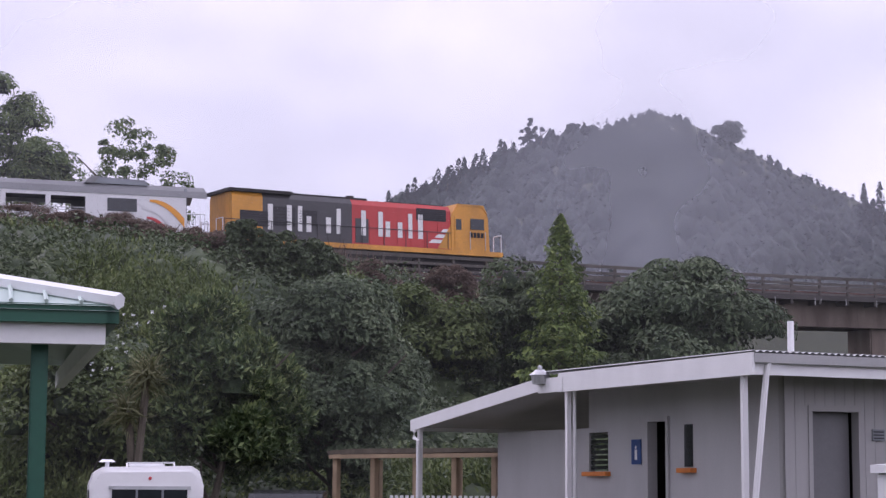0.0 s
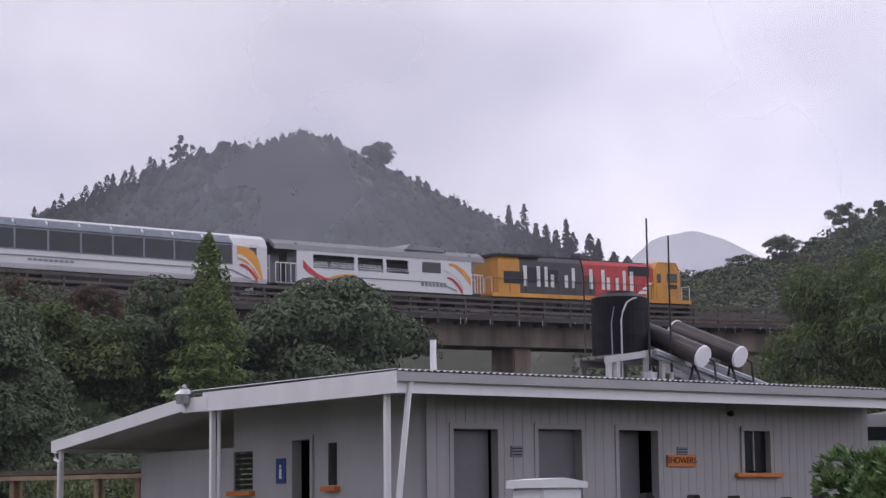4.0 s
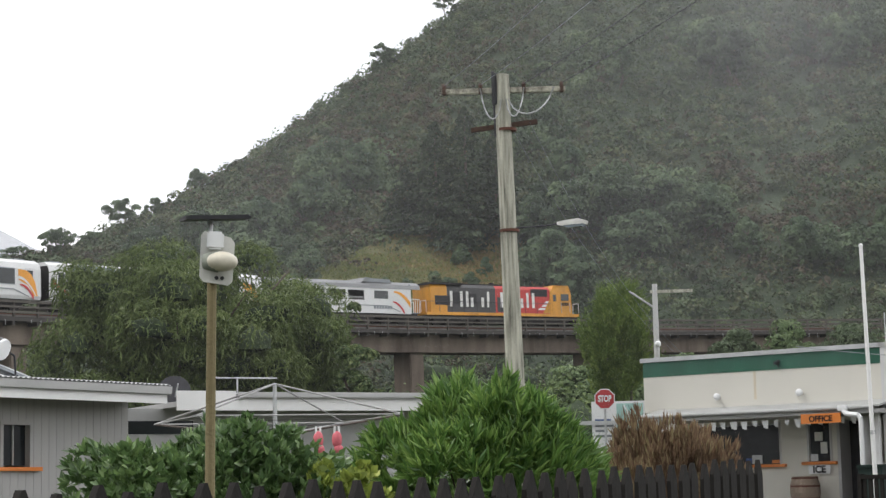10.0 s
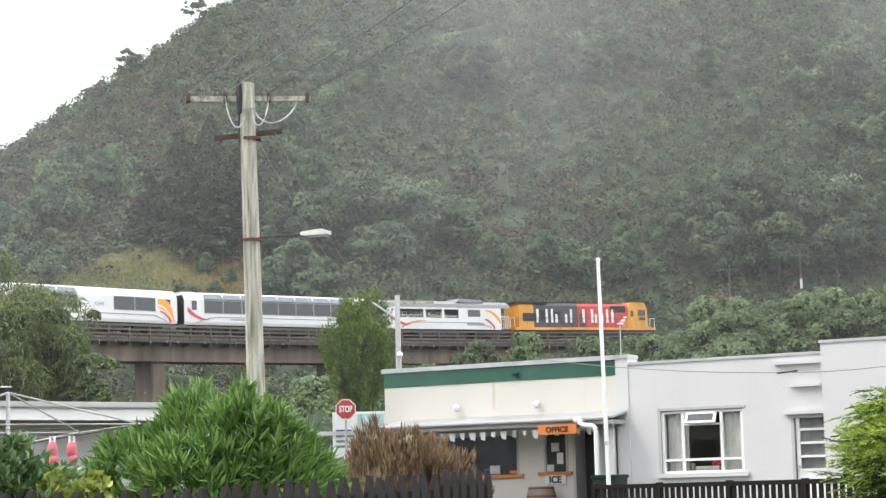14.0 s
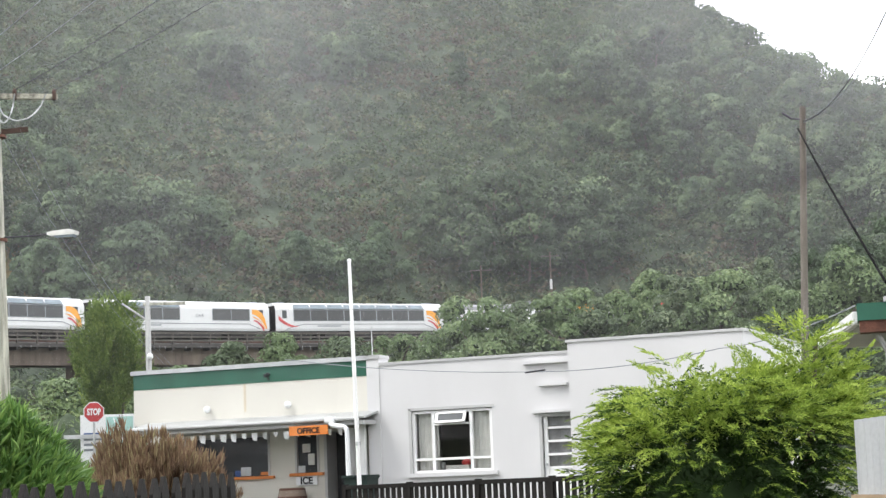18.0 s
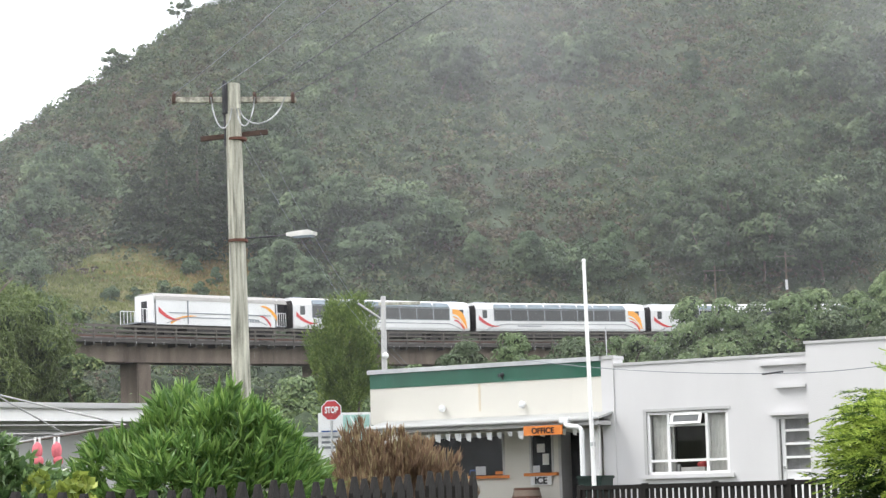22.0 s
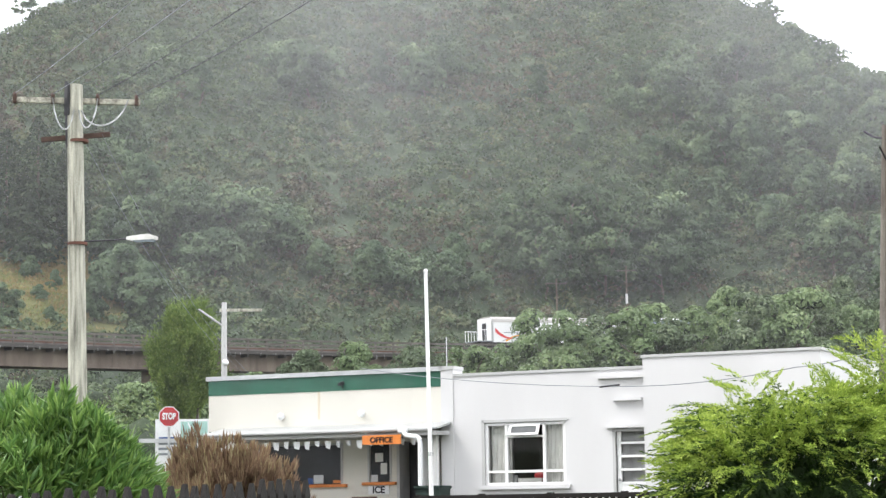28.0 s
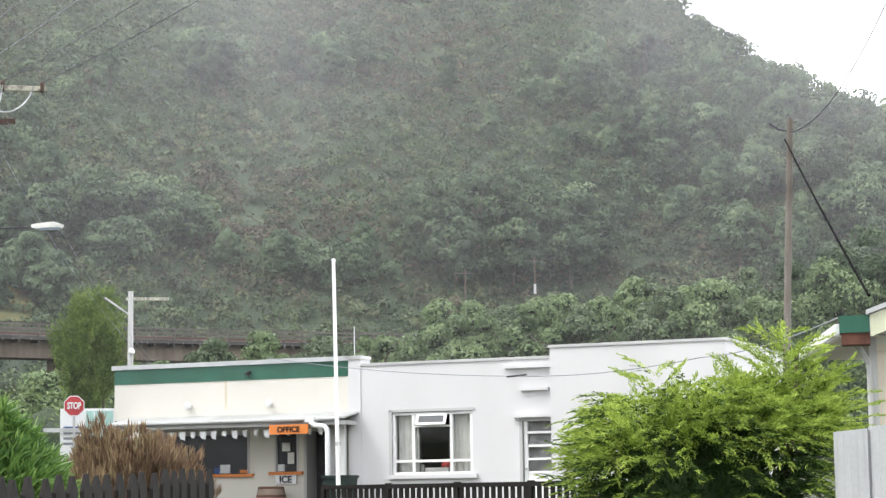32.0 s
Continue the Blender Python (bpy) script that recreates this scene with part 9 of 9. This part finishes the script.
def valley_growth():
    """Trees and scrub under and beyond the viaduct."""
    rng = np.random.default_rng(54)
    n = 1800
    az = rng.uniform(-66, -12, n)
    a = np.radians(np.clip(az, -62, 14))
    u = -a / 0.8
    dt = 103.16 + 47.9 * u + 64.5 * u * u - 21.8 * u ** 3
    d = 82 + (dt + 22 - 82) * rng.random(n)
    z = land(az, d)
    r = 1.2 + 1.8 * rng.random(n)
    lim = np.interp(az, [-66, -55, -50, -46, -44, -42, -38, -30, -20, -12], [5.6, 5.2, 4.7, 4.6, 4.3, 3.7, 3.4, 3.6, 3.6, 4.2])
    behind = d > dt + 5
    cap = EYE + d * np.tan(np.radians(np.where(behind, lim + np.where((az < -28.5) & (az > -38.5), 1.25, 0.8), lim)))
    keep = (z + r * 1.5 < cap) & (np.abs(d - dt) > 4.5)
    az, d, z, r = az[keep], d[keep], z[keep], r[keep]
    x, y = -d * np.sin(np.radians(az)), d * np.cos(np.radians(az))
    b = np.stack([x, y, z + r * 0.6, r * 1.15, r * 1.15, r], 1)
    # dark lumps, gap shade in their colour, behind the scrub leaves
    g = foliage("valley_shade", np.zeros((0, 3)), LEAF_SHADE, solid=lumps(b, rng, 0.5))
    tagged(g, "dark clumps for the shade inside the valley scrub", "thicket", kind="stuff")
    g = foliage("valley_scrub", shell(b, 80, 0.30, rng, 0.5, 0.75, lift=0.1, jitter=0.25), LEAF_MID)
    tagged(g, "green trees and scrub filling the valley below the viaduct", "scrub", kind="stuff")


valley_growth()
LEAF_ROAD = leafy("pale_roadside_leaf", (0.060, 0.096, 0.042), (0.140, 0.200, 0.088), (0.255, 0.325, 0.155), 0.55, 0.55, 0.35, 0.15)
BACK = [(-38.4, 3.70, 96, 3.0), (-41.2, 3.90, 108, 2.6), (-42.9, 4.75, 112, 2.4), (-44.4, 4.70, 118, 3.0), (-46.2, 4.69, 112, 3.4), (-48.0, 4.98, 116, 3.2), (-49.9, 5.62, 114, 3.4),
        (-51.5, 5.85, 118, 3.4), (-53.4, 5.70, 112, 3.6), (-53.9, 5.42, 108, 2.6), (-55.3, 6.45, 116, 3.0), (-57.0, 6.00, 114, 3.6), (-58.9, 6.35, 118, 3.4), (-61.2, 6.60, 116, 4.6), (-64.4, 6.80, 118, 5.5), (-50.7, 5.72, 106, 2.8), (-52.6, 5.75, 107, 2.8), (-57.8, 5.62, 113, 3.2), (-59.1, 5.76, 111, 3.0), (-56.2, 6.05, 110, 3.0), (-57.6, 6.4, 109, 3.4), (-57.9, 6.15, 117, 3.0), (-58.3, 6.0, 112, 2.6), (-54.4, 5.85, 112, 2.8)]
for j, (a, e, d, hw) in enumerate(BACK):
    p = spot(a, d)
    z0 = max(height(p.x, p.y), 1.5)
    broad_tree("roadside_tree", (p.x, p.y, z0), (hw * 1.05, hw * 0.95, (up(d, e) - z0) * 1.02), 0.26, (LEAF_ROAD, LEAF_ROAD, LEAF_SAGE, LEAF_ROAD, LEAF_SAGE)[j % 5], "rounded green broadleaf tree behind the buildings", 60 + j, 60, 170, group="trees behind the buildings", grow=(0.16, 0.32), low=0.02, inner=0.78, jitter=0.2, lift=0.05)


for j, (a, e, d, hw) in enumerate(((-60.4, 7.2, 122, 3.8), (-62.0, 7.9, 124, 4.6), (-63.9, 8.1, 126, 5.0))):
    p = spot(a, d)
    z0 = max(height(p.x, p.y), 1.5)
    broad_tree("dark_tree", (p.x, p.y, z0), (hw, hw * 0.95, up(d, e) - z0), 0.28, LEAF_GROVE, "tall dark broadleaf tree behind the thin pole", 85 + j, 80, 170, group="dark trees behind the house", grow=(0.16, 0.30), low=0.02, inner=0.78, jitter=0.2, lift=0.05)

# trees that stand out on the hill and on the skylines
def hill_spot(az, el):
    d = np.linspace(130, 420, 600)
    e = np.degrees(np.arctan2(land(np.full(600, az), d) - EYE, d))
    a = radians(max(az, -62))
    ok = (e >= el) & (d > track_radius(a) + 10)
    k = int(np.argmax(ok)) if ok.any() else int(np.argmax(np.where(d > track_radius(a) + 10, e, -9)))
    p = spot(az, d[k])
    return Vector((p.x, p.y, height(p.x, p.y))), float(d[k])


# az, foot, top, half width in metres
GROVE_TREES = [
    (-49.8, 6.5, 8.4, 4.2), (-51.0, 6.5, 8.95, 4.6), (-52.4, 6.4, 8.9, 4.8), (-53.6, 6.3, 8.3, 4.0), (-54.4, 6.2, 7.6, 3.4), (-38.2, 7.2, 8.4, 3.6),
    (-50.3, 5.7, 7.3, 3.6), (-52.0, 5.7, 7.4, 3.8), (-53.6, 5.7, 7.1, 3.4), (-39.5, 7.1, 8.8, 4.0), (-41.0, 7.1, 8.6, 4.0), (-42.2, 7.0, 8.1, 3.2), (-37.2, 6.6, 7.9, 2.6), (-40.2, 6.4, 7.5, 3.4),
]
SHOULDER_TREES = [
    (-54.13, 10.89, 12.15, 2.05), (-55.28, 10.43, 11.66, 2.37), (-53.36, 9.27, 10.27, 1.74), (-56.24, 9.45, 10.6, 2.37), (-57.59, 9.7, 10.85, 2.21), (-58.8, 10.44, 11.59, 2.21),
    (-60.09, 9.86, 11.17, 2.37), (-61.2, 9.29, 10.59, 2.37), (-57.98, 7.85, 9.01, 2.21), (-56.78, 7.25, 8.25, 1.9), (-61.54, 6.64, 8.44, 3.16), (-60.19, 5.9, 7.54, 2.84),
    (-42.6, 11.79, 13.11, 2.05), (-45.31, 12.07, 12.9, 1.74), (-39.92, 11.49, 12.63, 1.9), (-51.36, 10.03, 10.86, 1.58), (-50.06, 11.58, 12.41, 1.58), (-38.22, 8.54, 9.69, 2.37),
    (-39.19, 7.54, 8.69, 2.69), (-37.39, 7.24, 8.38, 2.37), (-47.49, 6.5, 7.33, 1.74), (-43.46, 6.35, 7.12, 1.58),
]
SCATTERED_TREES = [
    (-43.1, 11.6, 12.9, 4.0), (-54.3, 11.3, 12.5, 4.0), (-46.6, 11.8, 12.7, 3.4), (-55.9, 11.8, 13.0, 3.6), (-45.0, 6.0, 7.2, 2.2), (-47.2, 5.9, 6.8, 2.6),
    (-56.6, 8.6, 9.7, 3.0), (-57.8, 9.4, 10.7, 3.6), (-59.2, 8.0, 9.3, 3.8), (-60.8, 8.2, 9.5, 4.2), (-62.4, 6.5, 8.6, 5.0), (-58.6, 6.2, 7.6, 3.6),
    (-55.6, 9.6, 10.6, 3.0), (-29.0, 7.0, 8.1, 3.2), (-30.6, 7.6, 8.7, 3.2), (-27.4, 6.8, 7.7, 3.0), (-37.6, 5.6, 6.9, 3.0), (-38.4, 5.2, 6.4, 2.8),
    (-36.9, 5.2, 5.9, 1.8), (-32.0, 8.6, 9.6, 2.6), (-33.6, 7.6, 8.9, 2.8), (-25.8, 6.3, 7.2, 3.0),
]
for j, (a, e0, e1, hw) in enumerate(GROVE_TREES + SHOULDER_TREES + SCATTERED_TREES):
    p, d = hill_spot(a, e0)
    hw = hw * (1.2 if j < len(GROVE_TREES) else 1.0)
    broad_tree("hill_tree", p, (hw * 1.15, hw * 1.05, max(3.0, up(d, e1) - p.z) * 1.1 + 2.6), 0.50, LEAF_HILLTREE if j % 3 and a > -49 or j > 14 and j % 3 else LEAF_GROVE, "rounded broadleaf tree on the steep hillside", 90 + j, 50, 80, group="trees on the hillside", grow=(0.20, 0.36), low=0.10, inner=0.84, jitter=0.14, lift=0.0, aspect=0.66)
for j, (a, e0, e1, r) in enumerate(((-34.3, 7.3, 10.9, 6.2), (-35.2, 7.2, 11.3, 6.8), (-36.1, 7.4, 10.6, 6.2), (-33.4, 7.5, 9.6, 4.6), (-35.0, 6.9, 9.2, 5.0))):
    p, d = hill_spot(a, e0)
    conifer("dark_pine", p, up(d, e1) - p.z, r, LEAF_CONIFER, "dark pine standing in a gully of the hill", 130 + j, 0.9, 2200, "pines in the gully")
for j, (a, e0, e1, hw) in enumerate(((-35.01, 6.39, 7.21, 1.21), (-34.37, 5.26, 6.52, 2.12), (-32.67, 5.68, 6.31, 1.09), (-33.38, 5.7, 6.27, 0.97), (-30.45, 5.69, 7.29, 2.73), (-35.28, 5.85, 6.39, 0.97), (-35.64, 5.21, 5.84, 1.09), (-34.08, 5.04, 5.58, 1.82), (-33.01, 5.09, 5.59, 1.58), (-35.71, 6.12, 6.84, 1.09), (-30.88, 5.33, 6.04, 1.46))):
    p, d = hill_spot(a, e0)
    broad_tree("clearing_shrub", p, (hw, hw, max(1.6, (up(d, e1) - p.z) * 1.1)), 0.36, LEAF_HILLTREE, "green shrub standing on the grassy clearing", 140 + j, 24, 90, low=0.0, group="shrubs on the clearing")
for j, (a, top, hw, low) in enumerate(((-21.9, 7.35, 3.4, 0.1), (-23.1, 8.0, 2.6, 0.5), (-24.2, 7.7, 2.0, 0.4), (-25.0, 8.75, 3.0, 0.45), (-26.0, 8.75, 1.6, 0.3), (-27.2, 9.65, 1.8, 0.4), (-32.8, 13.3, 2.6, 0.2), (-34.7, 14.9, 2.6, 0.5), (-57.0, 14.6, 3.0, 0.1), (-58.6, 13.1, 2.6, 0.1), (-60.0, 12.2, 3.0, 0.1))):
    el = float(np.interp(a, SKY_AZ, SKY_EL))
    d = 233 + (el - 6.8) * 13
    p = spot(a, d)
    z0 = height(p.x, p.y)
    broad_tree("skyline_tree", (p.x, p.y, z0), (hw, hw, max(2.5, up(d, top) - z0)), 0.34, LEAF_HILLTREE, "open-crowned tree on the ridge against the sky", 150 + j, 34, 70, low=low * 0.6, group="trees on the ridge", grow=(0.12, 0.26), inner=0.2, dense=low < 0.3)
rng = np.random.default_rng(77)
for j in range(46):
    a = 2.0 - 9.0 * (j + rng.random() * 0.8) / 46
    top = float(np.interp(-a, [-2.0, -1.2, 0.4, 1.0, 2.2, 2.7, 3.7, 4.2, 5.0, 5.9, 7.0], [7.9, 8.1, 8.6, 8.95, 9.4, 9.75, 10.0, 10.45, 10.4, 10.7, 10.5])) - rng.random() ** 1.5 * 0.7
    p = spot(a, 560 + rng.random() * 55)
    z0 = height(p.x, p.y) - 3
    d = math.hypot(p.x, p.y)
    h = max(9, up(d, top) - z0)
    conifer("distant_pine", (p.x, p.y, z0), h, min(h * (0.30 + 0.16 * rng.random()), 7.5), LEAF_FAR, "distant pine on the flank of the wooded hill", 170 + j, 1.5, 420, "pines on the far flank", 0.4)
for j, (a, top, r) in enumerate(((-5.15, 10.85, 4.0), (-5.4, 11.2, 4.6), (-6.65, 11.0, 4.2), (-7.0, 10.8, 3.6), (-5.9, 10.75, 3.4))):
    p = spot(a, 600)
    z0 = height(p.x, p.y) - 6
    broad_tree("distant_crown_pine", (p.x, p.y, z0), (r, r, max(8, up(600, top) - z0)), 0.8, LEAF_FAR, "distant ragged pine on the hill shoulder", 190 + j, 40, 70, low=0.0, group="trees on the far shoulder", grow=(0.12, 0.24), inner=0.5, dense=False)
# greyed pale leaves: distance haze put into the lone tree's colour
LEAF_HAZE = leafy("haze_pale_leaf", (0.12, 0.13, 0.125), (0.18, 0.195, 0.185), (0.25, 0.27, 0.25), 0.8, 0.3, 0.1)
p = spot(-11.2, 612)
broad_tree("lone_round_tree", (p.x, p.y, height(p.x, p.y) - 1), (6.2, 5.8, up(612, 11.05) - height(p.x, p.y)), 0.7, LEAF_HAZE, "single round tree on the far hill shoulder", 197, 80, 80, low=0.0, grow=(0.14, 0.28), inner=0.4, dense=False)
for j, (a, top) in enumerate(((-15.1, 8.95), (-15.55, 9.0), (-15.35, 8.5), (-15.9, 8.4), (-16.2, 8.35), (-16.5, 8.2), (-16.8, 8.5), (-17.0, 8.1), (-17.5, 8.05), (-17.75, 7.9), (-18.2, 7.5), (-18.6, 7.35))):
    p = spot(a, 470 + (j * 53 % 70))
    d = math.hypot(p.x, p.y)
    z0 = min(height(p.x, p.y), up(d, 6.3))
    conifer("spire_pine", (p.x, p.y, z0), up(d, top) - z0, 3.6 + j % 3 * 1.2, LEAF_FAR, "tall spired pine at the end of the far ridge", 200 + j, 2.0, 500, "spired pines")

# the far mountain in the cloud, rain haze put into its base colour
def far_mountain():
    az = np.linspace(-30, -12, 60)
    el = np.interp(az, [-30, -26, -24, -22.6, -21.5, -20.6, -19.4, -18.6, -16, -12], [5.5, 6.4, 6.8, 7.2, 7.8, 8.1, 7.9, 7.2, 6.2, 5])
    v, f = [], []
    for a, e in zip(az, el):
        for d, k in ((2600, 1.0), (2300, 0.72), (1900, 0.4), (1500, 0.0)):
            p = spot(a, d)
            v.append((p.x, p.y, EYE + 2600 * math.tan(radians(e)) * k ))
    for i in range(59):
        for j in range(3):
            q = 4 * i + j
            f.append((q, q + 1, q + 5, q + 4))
    m = part("backdrop", (v, f), mat("haze_grey_mountain", (0.44, 0.45, 0.47), 0.95, 0, 0.10, 0.004), smooth=True)
    tagged(m, "far mountain with rain haze in its pale blue-grey colour", "mountain", kind="structure")


far_mountain()

motions()
